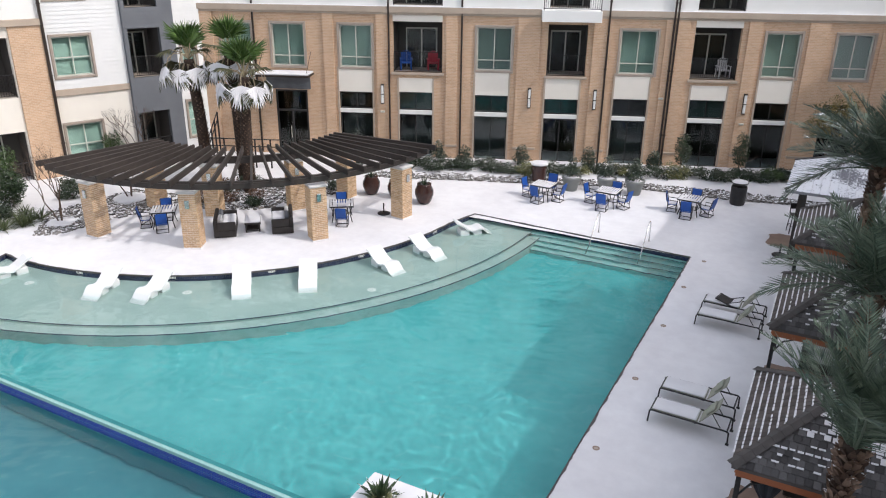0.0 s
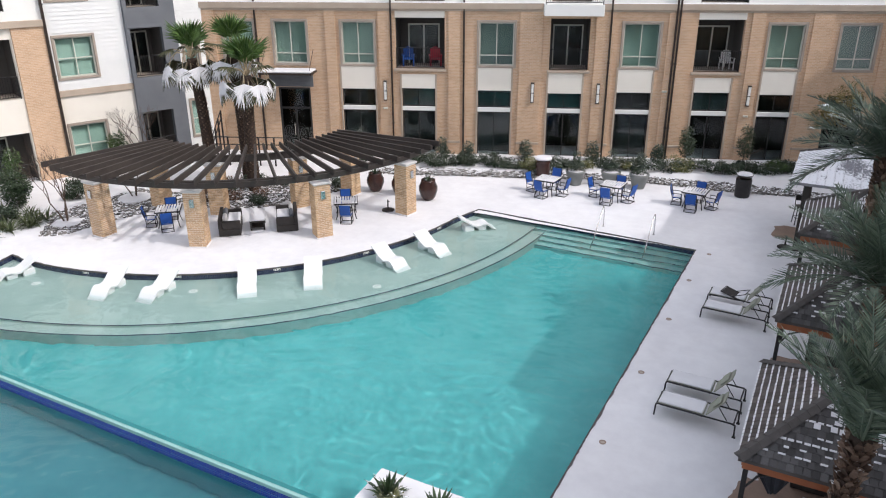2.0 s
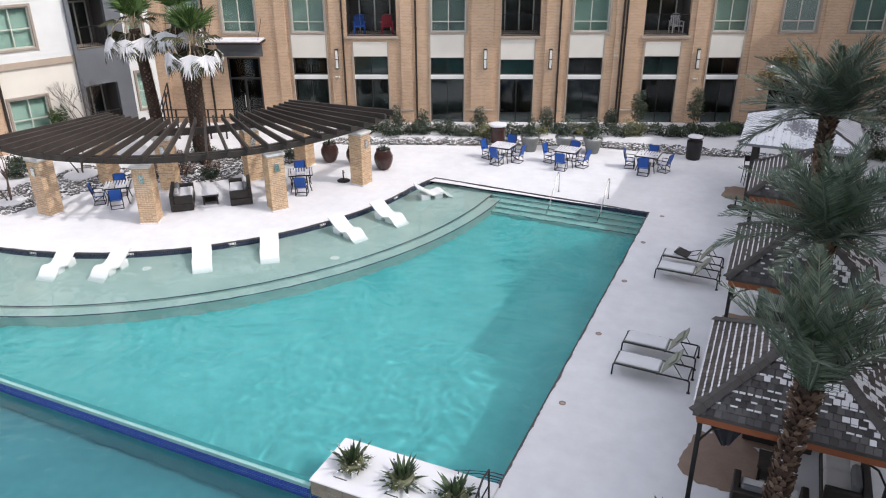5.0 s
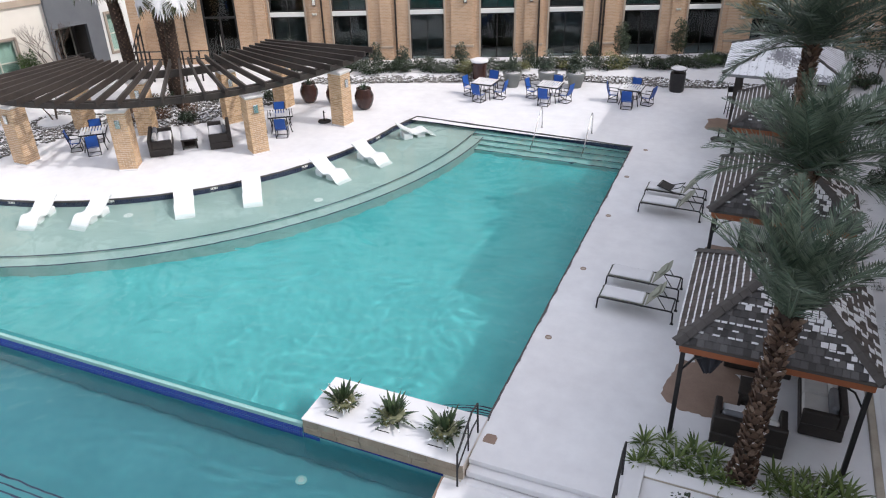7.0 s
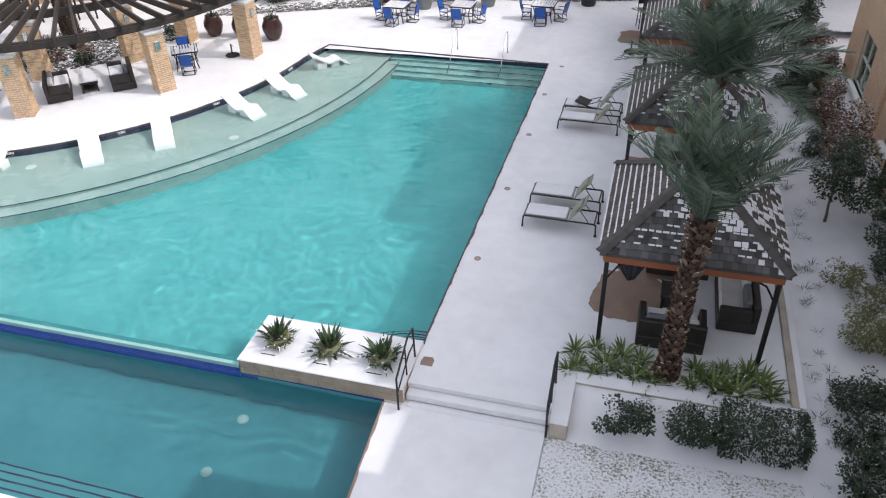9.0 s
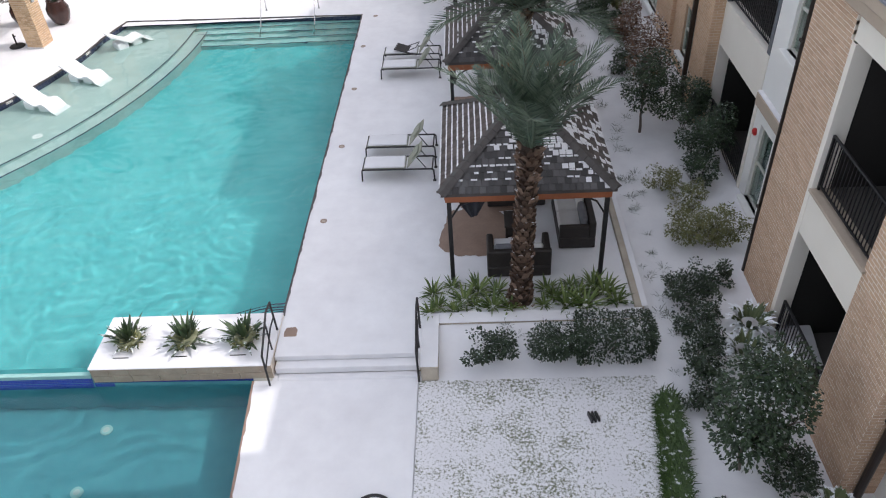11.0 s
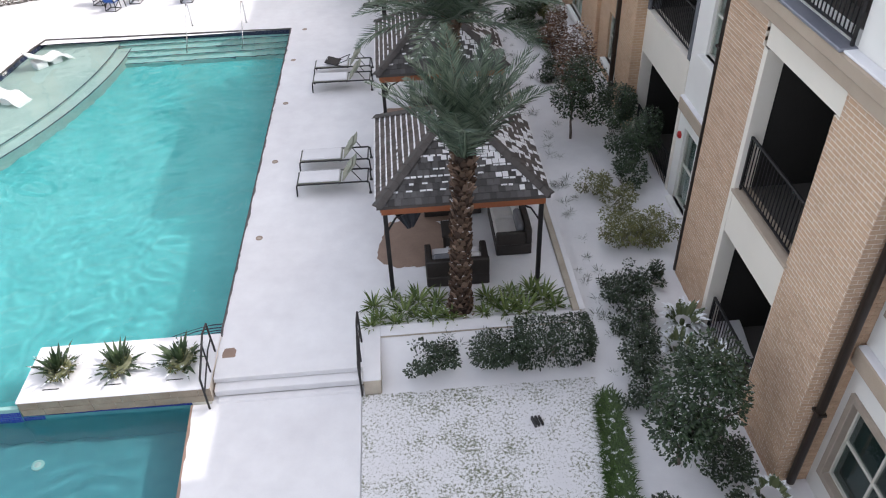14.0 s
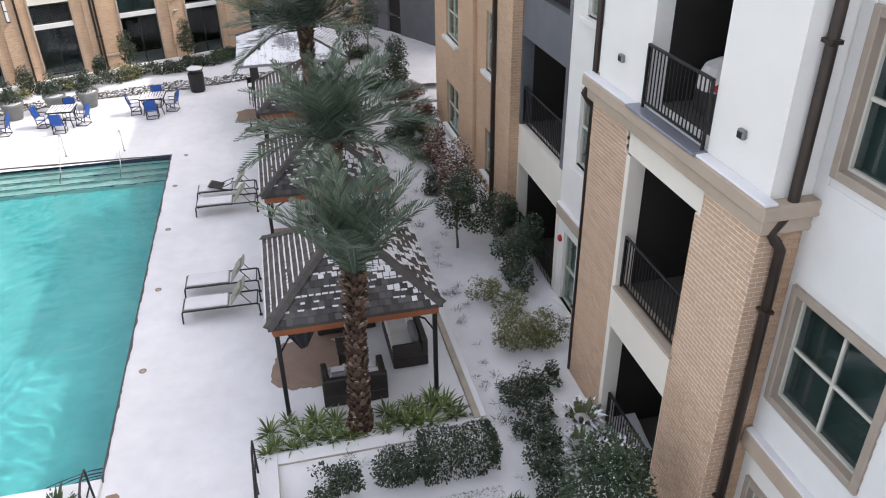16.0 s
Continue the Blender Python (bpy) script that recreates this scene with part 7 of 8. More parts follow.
# ---- dining sets ----
def dining_chair():
    c = thing("dining_chair", "blue sling patio chair on a black sled frame", "chair", None, "poolside dining chairs")
    for s in (-1, 1):
        x = s * 0.27
        part("side_frame", Mesh().tube([(x, -0.24, 0.02), (x, 0.26, 0.02), (x, 0.2, 0.2), (x, -0.22, 0.42), (x, -0.24, 0.62), (x, 0.2, 0.64), (x, 0.27, 0.62)], 0.02, 6).tube([(x, -0.24, 0.02), (x, -0.2, 0.3), (x, -0.22, 0.42)], 0.02, 6).tube([(x, 0.2, 0.2), (x, 0.22, 0.42), (x, 0.36, 0.98)], 0.02, 6), IRON, c)
    part("stretcher", Mesh().tube([(-0.27, -0.24, 0.02), (0.27, -0.24, 0.02)], 0.018, 6), IRON, c)
    part("stretcher", Mesh().tube([(-0.27, 0.26, 0.02), (0.27, 0.26, 0.02)], 0.018, 6), IRON, c)
    m = Mesh()
    for i in range(5):
        y0, y1 = -0.22 + 0.088 * i, -0.22 + 0.088 * (i + 1)
        z0, z1 = 0.42 - 0.02 * math.sin(math.pi * i / 5), 0.42 - 0.02 * math.sin(math.pi * (i + 1) / 5)
        m.box(-0.25, 0.25, y0, y1, min(z0, z1) - 0.012, max(z0, z1))
    part("seat", m, SLING_BLUE, c)
    part("snow_cap", Mesh().box(-0.22, 0.22, -0.18, 0.18, 0.42, 0.45, c=0.012), SNOW, c, "snow on the seat")
    b = Mesh()
    for i in range(7):
        f = i / 6
        yy, zz = 0.23 + 0.13 * f + 0.03 * math.sin(math.pi * f), 0.46 + 0.54 * f
        b.v += [(-0.25, yy, zz), (0.25, yy, zz), (0.25, yy + 0.02, zz), (-0.25, yy + 0.02, zz)]
    for i in range(6):
        k = 4 * i
        b.f += [(k, k + 1, k + 5, k + 4), (k + 1, k + 2, k + 6, k + 5), (k + 2, k + 3, k + 7, k + 6), (k + 3, k, k + 4, k + 7)]
    b.f += [(0, 3, 2, 1), (24, 25, 26, 27)]
    part("backrest", b, SLING_BLUE, c)
    return c


def dining_table():
    t = thing("dining_table", "square slatted patio table with snow along its slats", "table", None, "poolside dining tables")
    for k in range(9):
        x = -0.44 + 0.11 * k
        part("slat", Mesh().box(x - 0.034, x + 0.034, -0.47, 0.47, 0.7, 0.73, c=0.005), SNOW, t)
    part("frame", Mesh().box(-0.5, -0.46, -0.5, 0.5, 0.67, 0.72).box(0.46, 0.5, -0.5, 0.5, 0.67, 0.72).box(-0.46, 0.46, -0.5, -0.46, 0.67, 0.72).box(-0.46, 0.46, 0.46, 0.5, 0.67, 0.72), IRON, t)
    for sx in (-1, 1):
        for sy in (-1, 1):
            part("leg", Mesh().tube([(sx * 0.42, sy * 0.42, 0), (sx * 0.34, sy * 0.34, 0.35), (sx * 0.42, sy * 0.42, 0.68)], 0.022, 6), IRON, t)
    return t


chair0, table0 = dining_chair(), dining_table()
first = True
for x, y, rz, gone in ((-11.3, 31.35, -3, None), (-8.42, 31.9, -3, None), (-4.95, 32.6, -3, None), (-23.6, 20.3, 40, 3), (-17.75, 24.5, 35, 3)):
    tm = pose(x, y, 0, 0, 0, rz)
    if first:
        table0.matrix_basis = tm
    else:
        copy_thing(table0, tm)
    for k in range(4):
        if k == gone:
            continue
        jitter = rnd.uniform(-14, 14)
        cm = tm @ pose(0, 0, 0, 0, 0, 90 * k) @ pose(rnd.uniform(-0.06, 0.06), 0.74 + rnd.uniform(-0.05, 0.08), 0, 0, 0, jitter) @ Matrix.Scale(0.92, 4)
        if first:
            chair0.matrix_basis = cm
            first = False
        else:
            copy_thing(chair0, cm)


# ---- loungers ----
def sun_lounger(x, y, tilt, label):
    t = thing("sun_lounger", label, "lounger", pose(x, y, 0, 0, 0, tilt), "deck sun loungers")
    for s in (-1, 1):
        part("side_rail", Mesh().tube([(-0.95, s * 0.31, 0.02), (-0.93, s * 0.31, 0.33), (-0.88, s * 0.31, 0.36), (0.88, s * 0.31, 0.36), (0.92, s * 0.31, 0.33), (0.93, s * 0.31, 0.02)], 0.022, 6), IRON, t)
    for xx in (-0.92, 0.15, 0.88):
        part("cross_bar", Mesh().tube([(xx, -0.31, 0.33), (xx, 0.31, 0.33)], 0.018, 6), IRON, t)
    for s in (-1, 1):
        part("foot", Mesh().box(0.89, 0.97, s * 0.31 - 0.03, s * 0.31 + 0.03, 0, 0.03), IRON, t)
    part("sling", Mesh().box(-0.9, 0.2, -0.29, 0.29, 0.355, 0.372, c=0.004), SLING_PALE, t)
    part("snow_cap", Mesh().box(-0.88, 0.17, -0.27, 0.27, 0.372, 0.42, c=0.022), SNOW, t, "snow along the seat")
    back = part("backrest", Mesh().box(0, 0.72, -0.29, 0.29, -0.01, 0.01, c=0.004).tube([(0, -0.29, 0), (0.72, -0.29, 0), (0.74, 0, 0), (0.72, 0.29, 0), (0, 0.29, 0)], 0.018, 6), SLING_PALE, t, "raised sling backrest", m=Matrix.Translation((0.24, 0, 0.37)) @ pose(0, 0, 0, 0, -52, 0) @ Matrix.Scale(0.86, 4))
    part("strut", Mesh().tube([(0.5, -0.25, 0.68), (0.72, -0.25, 0.36)], 0.012, 6).tube([(0.5, 0.25, 0.68), (0.72, 0.25, 0.36)], 0.012, 6), IRON, t)
    part("pillow", Mesh().box(0.28, 0.6, -0.24, 0.24, 0.012, 0.07, c=0.025), SLING_PALE, back, "olive head cushion")
    return t


sun_lounger(-1.84, 16.42, -1.5, "black-framed sun lounger with raised back and snowy seat")
sun_lounger(-1.84, 17.52, -1.5, "black-framed sun lounger with raised back and snowy seat")
sun_lounger(-1.8, 22.25, -1.5, "black-framed sun lounger with raised back and snowy seat")
sun_lounger(-1.8, 23.3, -1.5, "black-framed sun lounger with a folded chair lying on it")
fc = thing("folded_chair", "dark folded chair dropped on a sun lounger", "chair", pose(-2.05, 23.25, 0.42, 0, 14, -12))
part("frame", Mesh().tube([(-0.3, -0.24, 0.03), (0.35, -0.24, 0.03), (0.35, 0.24, 0.03), (-0.3, 0.24, 0.03), (-0.3, -0.24, 0.03)], 0.016, 6).tube([(0.05, -0.24, 0.03), (0.4, -0.22, 0.3), (0.4, 0.22, 0.3), (0.05, 0.24, 0.03)], 0.014, 6), IRON, fc)
part("mesh_seat", Mesh().box(-0.28, 0.33, -0.22, 0.22, 0.02, 0.035), WICKER, fc)


def ledge_lounger(hx, hy, fx, fy):
    d = Vector((fx - hx, fy - hy))
    a = math.degrees(math.atan2(d.y, d.x))
    t = thing("ledge_lounger", "white moulded in-water lounger on the sun shelf", "lounger", pose(hx, hy, 0, 0, 0, a), "in-water loungers")
    prof = [(-0.12, 0.4), (0.0, 0.36), (0.18, 0.24), (0.36, 0.11), (0.54, 0.03), (0.7, 0.04), (0.86, 0.1), (1.0, 0.09), (1.12, 0.0), (1.25, -0.14), (1.38, -0.28), (1.42, -0.335)]
    m = Mesh()
    m.v = [(s, yy, z + dz) for s, z in prof for yy in (-0.32, 0.32) for dz in (0.0, -0.06)]
    for i in range(len(prof) - 1):
        k = 4 * i
        m.f += [(k, k + 4, k + 6, k + 2), (k + 1, k + 3, k + 7, k + 5), (k, k + 1, k + 5, k + 4), (k + 2, k + 6, k + 7, k + 3)]
    e = 4 * (len(prof) - 1)
    m.f += [(0, 2, 3, 1), (e, e + 1, e + 3, e + 2)]
    part("shell", m, PLASTIC_WHITE, t, smooth=False)
    part("support", Mesh().box(0.05, 0.45, -0.26, 0.26, -0.335, 0.04, c=0.03).box(0.62, 0.98, -0.24, 0.24, -0.335, 0.0, c=0.03), PLASTIC_WHITE, t, "white support under the shell")
    return t


for q in ((-24.74, 14.93, -25.08, 13.94), (-21.16, 15.68, -20.89, 14.6), (-19.41, 16.33, -19.29, 15.19), (-17.38, 17.93, -16.52, 16.89), (-15.7, 19.49, -15.04, 18.57), (-14.25, 21.63, -13.23, 21.26), (-13.55, 23.5, -12.5, 23.15), (-12.9, 25.75, -12.0, 26.6)):
    ledge_lounger(*q)

# ---- rails, pots, bins, small things ----
for x in (-7.75, -5.7):
    t = thing("pool_handrail", "bent steel grab rail at the pool steps", "handrail", Matrix.Translation((x, 27.6, 0)), "pool handrails")
    part("rail", Mesh().tube([(0, 0.75, 0), (0, 0.75, 0.7), (0, 0.7, 0.84), (0, 0.58, 0.9), (0, 0.46, 0.84), (0, -0.2, 0.2), (0, -0.85, -0.55), (0, -0.9, -0.72)], 0.022, 8), STEEL, t, smooth=True)
    part("flange", Mesh().lathe([(0.05, 0), (0.05, 0.012), (0.025, 0.02)], 12, (0, 0.75, 0)), STEEL, t)
for x, tall in ((-4.02, True), (-1.1, False)):
    t = thing("stair_handrail", "black metal handrail at the steps", "handrail", Matrix.Translation((x, 0, 0)), "step handrails")
    part("top_rail", Mesh().tube([(0, 10.75, 0.0), (0, 10.72, 0.85), (0, 10.4, 0.9), (0, 9.75, 0.56), (0, 9.62, 0.5), (0, 9.6, LOW)], 0.022, 8), IRON, t)
    part("mid_rail", Mesh().tube([(0, 10.73, 0.45), (0, 10.4, 0.45), (0, 9.62, 0.12)], 0.016, 6), IRON, t)
    part("post", Mesh().tube([(0, 10.2, -0.05), (0, 10.2, 0.8)], 0.018, 6), IRON, t)
BOWL_LEAF = leaf_mat("snow_tipped_leaf", (0.02, 0.04, 0.018), (0.07, 0.11, 0.05), 0.22, 9.0)
rn = random.Random(12)
for k, x in enumerate((-6.98, -5.8, -4.62)):
    t = thing("planter_bowl", "mossy bowl with a snow-tipped spiky plant", "planter", pose(x, 10.48, PLANTER_TOP, 0, 0, k * 70), "bowls on the stone shelf")
    part("bowl", Mesh().lathe([(0.13, 0), (0.21, 0.06), (0.25, 0.15), (0.25, 0.18), (0.22, 0.18), (0.05, 0.15)], 20), POT_MOSS, t, smooth=True)
    part("leaves", blade_mesh(46, 0.62, 0.11, 200 + k, 0.8, 1.2), BOWL_LEAF, t, raw=True)
    part("trailing_leaves", crown_mesh([(0, 0, 0.14, 0.33, 0.33, 0.12)], 260, 0.06, 210 + k), LEAF_OLIVE, t, raw=True)
    setting("shelf_drain", Mesh().box(x - 0.22, x + 0.1, 10.06, 10.085, PLANTER_TOP, PLANTER_TOP + 0.004), IRON, "dark slot drain in the snow on the shelf", "drain")
for k, (x, y, sc) in enumerate(((-18.53, 28.0, 1.0), (-17.3, 28.15, 0.95), (-15.75, 28.05, 1.05))):
    t = thing("glazed_pot", "big glazed brown pot with a small spiky plant", "pot", pose(x, y, 0, 0, 0, 40 * k) @ Matrix.Scale(sc, 4), "glazed pots")
    part("pot", Mesh().lathe([(0.2, 0), (0.3, 0.12), (0.4, 0.4), (0.4, 0.6), (0.3, 0.82), (0.31, 0.88), (0.26, 0.88), (0.22, 0.8)], 22), POT_BROWN, t, smooth=True)
    part("leaves", blade_mesh(22, 0.5, 0.05, 230 + k, 0.7, 1.2), BLADE_DARK, t, m=Matrix.Translation((0, 0, 0.8)), raw=True)
for k, (x, y) in enumerate(((-10.62, 33.25), (-9.1, 33.9), (-7.8, 34.1))):
    t = thing("tapered_pot", "tapered grey concrete pot with a small conifer", "pot", pose(x, y, 0, 0, 0, 40 * k), "grey pots")
    part("pot", Mesh().lathe([(0.28, 0), (0.42, 0.55), (0.47, 0.62), (0.47, 0.7), (0.41, 0.7), (0.38, 0.6)], 20), POT_GREY, t, smooth=True)
    part("soil_snow", Mesh().lathe([(0.4, 0.62), (0.3, 0.68), (0.05, 0.7)], 16), SNOW, t, "snow on the soil", smooth=True)
    part("foliage", crown_mesh([(0, 0, 0.95, 0.36, 0.36, 0.35), (0, 0, 1.35, 0.24, 0.24, 0.4)], 800, 0.09, 240 + k), CONIFER, t, raw=True)
t = thing("litter_bin", "black slatted litter bin with a raised lid", "bin", Matrix.Translation((-3.3, 35.0, 0)))
part("body", Mesh().lathe([(0.3, 0), (0.33, 0.06), (0.35, 0.8), (0.33, 0.86), (0.28, 0.86)], 22), IRON, t, smooth=False)
part("lid", Mesh().lathe([(0.36, 1.0), (0.37, 1.04), (0.2, 1.09), (0.02, 1.1)], 22), IRON, t)
part("snow_cap", Mesh().lathe([(0.35, 1.045), (0.3, 1.1), (0.1, 1.14), (0.02, 1.14)], 18), SNOW, t, "snow on the lid")
for a in (0, 120, 240):
    part("lid_post", Mesh().tube([(0.3 * math.cos(radians(a)), 0.3 * math.sin(radians(a)), 0.84), (0.3 * math.cos(radians(a)), 0.3 * math.sin(radians(a)), 1.02)], 0.014, 6), IRON, t)
t = thing("litter_bin", "round dark bin topped with a disc of snow", "bin", Matrix.Translation((-12.45, 33.75, 0)))
part("body", Mesh().lathe([(0.3, 0), (0.34, 0.08), (0.36, 0.75), (0.32, 0.85), (0.28, 0.85)], 22), POT_BROWN, t)
part("lid", Mesh().lathe([(0.42, 0.9), (0.43, 0.95), (0.38, 1.0), (0.05, 1.03)], 22), SNOW, t, "snowy lid")
part("neck", Mesh().lathe([(0.16, 0.83), (0.16, 0.91)], 12), IRON, t)
for x, y in ((-16.58, 25.95), (-0.98, 29.3)):
    t = thing("umbrella_base", "round black umbrella base without its umbrella", "umbrella base", Matrix.Translation((x, y, 0)), "umbrella bases")
    part("plate", Mesh().lathe([(0.27, 0), (0.28, 0.03), (0.24, 0.06), (0.05, 0.08)], 22), IRON, t)
    part("tube", Mesh().tube([(0, 0, 0.06), (0, 0, 0.48)], 0.03, 10), IRON, t)
    part("knob", Mesh().tube([(0.02, 0, 0.4), (0.08, 0, 0.4)], 0.018, 8), IRON, t)
for x, y in ((-3.59, 14.49), (-3.56, 17.95), (-3.58, 21.4), (-3.6, 24.6), (-3.4, 27.3)):
    t = thing("deck_drain", "small brown deck drain melted clear of snow", "drain", Matrix.Translation((x, y, 0.002)), "deck drains")
    part("ring", Mesh().lathe([(0.085, 0), (0.085, 0.008), (0.06, 0.01), (0.055, 0.004)], 16), PAVER, t)
    part("grate", Mesh().lathe([(0.054, 0), (0.054, 0.005), (0.01, 0.006)], 14), CONCRETE, t)
t = thing("fire_bowl", "round black-rimmed lid beside the lower walkway", "fire pit", Matrix.Translation((-1.75, 6.75, LOW)))
part("rim", Mesh().lathe([(0.36, 0), (0.38, 0.05), (0.36, 0.09), (0.3, 0.09), (0.29, 0.05)], 26), IRON, t, smooth=True)
part("snow_ring", Mesh().lathe([(0.31, 0.0), (0.31, 0.08), (0.28, 0.085), (0.02, 0.08)], 24), SNOW, t, "ring of snow inside the rim")
part("lid", Mesh().lathe([(0.265, 0.06), (0.265, 0.1), (0.25, 0.11), (0.02, 0.112)], 26), IRON, t)
t = thing("lawn_vent", "small black slatted vent standing in the lawn", "vent", pose(2.1, 8.62, LOW, 0, 0, 15))
for k in range(3):
    part("slat", Mesh().box(-0.07 + 0.07 * k, -0.035 + 0.07 * k, -0.1, 0.1, 0, 0.12 - 0.02 * k), IRON, t)
part("base", Mesh().box(-0.09, 0.13, -0.11, 0.11, -0.01, 0.01), IRON, t)
t = thing("bar_stool", "tall black metal stool beside the pavilion", "stool", pose(-0.75, 32.3, 0, 0, 0, 20))
for sx in (-1, 1):
    for sy in (-1, 1):
        part("leg", Mesh().tube([(sx * 0.2, sy * 0.2, 0), (sx * 0.16, sy * 0.16, 0.75)], 0.018, 6), IRON, t)
part("seat", Mesh().box(-0.2, 0.2, -0.2, 0.2, 0.75, 0.79, c=0.012), IRON, t)
part("backrest", Mesh().tube([(-0.18, 0.18, 0.79), (-0.18, 0.22, 1.2), (0.18, 0.22, 1.2), (0.18, 0.18, 0.79)], 0.018, 6).box(-0.17, 0.17, 0.2, 0.225, 0.95, 1.18), IRON, t)
part("foot_ring", Mesh().tube([(-0.19, -0.19, 0.3), (0.19, -0.19, 0.3), (0.19, 0.19, 0.3), (-0.19, 0.19, 0.3), (-0.19, -0.19, 0.3)], 0.012, 6), IRON, t)


# planting along the facade, placed by distance along it and out from it
def at_far(u, off):
    p = M_FAR @ Vector((u, -off, 0))
    return p.x, p.y


for k, (u, off, h, w) in enumerate(((-6.4, 1.0, 1.25, 0.8), (-5.0, 1.2, 1.1, 0.85), (-2.0, 0.9, 1.15, 0.9), (1.5, 0.8, 1.15, 0.85), (4.9, 0.8, 1.05, 0.8), (-10.6, 1.6, 1.9, 0.9))):
    x, y = at_far(u, off)
    shrub("cone_shrub", "dull green cone-shaped conifer by the facade", x, y, 0.05, [(0, 0, h * 0.3, w / 2, w / 2, h * 0.32), (0, 0, h * 0.62, w * 0.36, w * 0.36, h * 0.34)], 1100, 0.1, CONIFER, 300 + k, "facade conifers", gap=0.0)
for k, (u, off, h) in enumerate(((6.2, 1.1, 1.75), (9.05, 1.3, 1.9))):
    x, y = at_far(u, off)
    shrub("small_tree", "slim young evergreen tree by the facade", x, y, 0.05, [(0, 0, h * 0.62, 0.42, 0.42, h * 0.36), (0, 0, h * 0.95, 0.3, 0.3, h * 0.2)], 1300, 0.1, LEAF_DARK, 320 + k, "facade trees", stem=h * 0.3, category="tree")
x, y = at_far(10.5, 2.1)
shrub("round_shrub", "round bright green shrub in the snow", x, y, 0.0, lump(1.3, 1.2, 0.75, None, 2, 3), 1300, 0.085, LEAF_GREEN, 330, gap=-0.1)
x, y = at_far(13.0, 1.6)
shrub("small_tree", "tree with yellowish leaves before the facade", x, y, 0.0, [(0, 0, 3.2, 0.9, 0.9, 0.9), (0.5, 0.2, 3.9, 0.7, 0.7, 0.6), (-0.6, -0.2, 2.7, 0.6, 0.6, 0.5)], 1800, 0.13, LEAF_YELLOW, 331, stem=1.5, gap=0.15, category="tree")
for k in range(26):
    u = -8.2 + 0.82 * k + rn.uniform(-0.2, 0.2)
    x, y = at_far(u, rn.uniform(1.7, 2.7))
    mat, lab = ((LEAF_SNOWY, "low snow-dusted shrub along the facade"), (LEAF_SNOWY, "low snow-dusted shrub along the facade"), (LEAF_OLIVE, "low olive shrub along the facade"))[k % 3 if 6 < k < 18 else 0]
    shrub("low_shrub", lab, x, y, 0.02, lump(1.45, 1.2, rn.uniform(0.5, 0.85), None, 3, 50 + k), 1000, 0.105, mat, 340 + k, "facade ground cover")
for k, (x, y, w, h, mat, lab) in enumerate(((-31.6, 24.6, 1.0, 2.3, LEAF_GREEN, "tall green shrub beside the west window"), (-31.0, 18.6, 1.5, 1.9, LEAF_DARK, "big dark shrub in front of the west balcony"), (-30.0, 17.2, 1.5, 0.8, LEAF_SNOWY, "snow-dusted low shrub in the west bed"), (-29.9, 20.7, 1.1, 0.8, LEAF_SNOWY, "rounded shrub dusted with snow"), (-31.3, 21.7, 1.0, 0.6, LEAF_SNOWY, "low shrub at the brick column"), (-29.2, 28.2, 1.0, 0.9, LEAF_SNOWY, "snowy shrub in the corner bed"), (-21.6, 31.6, 1.2, 1.5, LEAF_DARK, "dark leafy shrub behind the pergola"))):
    shrub("bed_shrub", lab, x, y, 0.0, lump(w, w, h, None, 3, 80 + k), int(900 * w * h) + 300, 0.11, mat, 380 + k, "west bed shrubs")
for k in range(16):
    a, q = rn.uniform(-100, 5), rn.uniform(1.2, 4.6)
    x, y = polar(q, a)
    shrub("bed_shrub", "low dark shrub flecked with snow in the pergola garden", x, y, 0.0, lump(0.8, 0.8, 0.55, None, 2, 110 + k), 380, 0.1, LEAF_SNOWY if k % 3 else LEAF_RUST, 400 + k, "pergola garden shrubs")
for k in range(14):
    x, y = rn.uniform(3.8, 6.6), rn.uniform(30.5, 39)
    shrub("bed_shrub", "dark low shrub in the far corner bed", x, y, 0.0, lump(0.7, 1.1, 0.6, None, 2, 140 + k), 420, 0.1, LEAF_RUST if k % 2 else LEAF_DARK, 430 + k, "corner bed shrubs")
for k, (x, y) in enumerate(((3.9, 37.2), (5.3, 40.2))):
    shrub("small_tree", "narrow dark evergreen in the far corner", x, y, 0.0, [(0, 0, 1.7, 0.6, 0.6, 1.3), (0, 0, 3.2, 0.45, 0.45, 1.0)], 2000, 0.12, LEAF_DARK, 450 + k, "corner evergreens", stem=0.7, category="tree")
for k, (x, y, w, h, mat, lab) in enumerate(((4.75, 26.8, 1.5, 1.3, LEAF_DARK, "dense dark evergreen shrub beside the curb"), (5.6, 30.6, 1.2, 1.1, LEAF_RUST, "rusty shrub near the brick wall"), (5.0, 31.8, 1.1, 0.9, LEAF_DARK, "dark shrub in the snowy strip"), (5.9, 28.4, 1.0, 1.2, LEAF_RUST, "rusty brown shrub against the brick"), (5.3, 23.4, 1.1, 1.3, LEAF_RUST, "rusty brown shrub among evergreens"), (5.1, 24.9, 1.2, 1.0, LEAF_DARK, "dark evergreen shrub by the brick wall"), (4.5, 33.4, 1.1, 0.9, LEAF_DARK, "dark shrub in the snowy strip"))):
    shrub("strip_shrub", lab, x, y, -0.1, lump(w, w, h, None, 3, 700 + k), int(1500 * w * h) + 400, 0.095, mat, 710 + k, "far strip shrubs")
shrub("round_shrub", "olive green shrub beyond the pavilion", 3.2, 36.6, 0.0, lump(1.3, 1.0, 0.7, None, 2, 9), 900, 0.1, LEAF_OLIVE, 460)

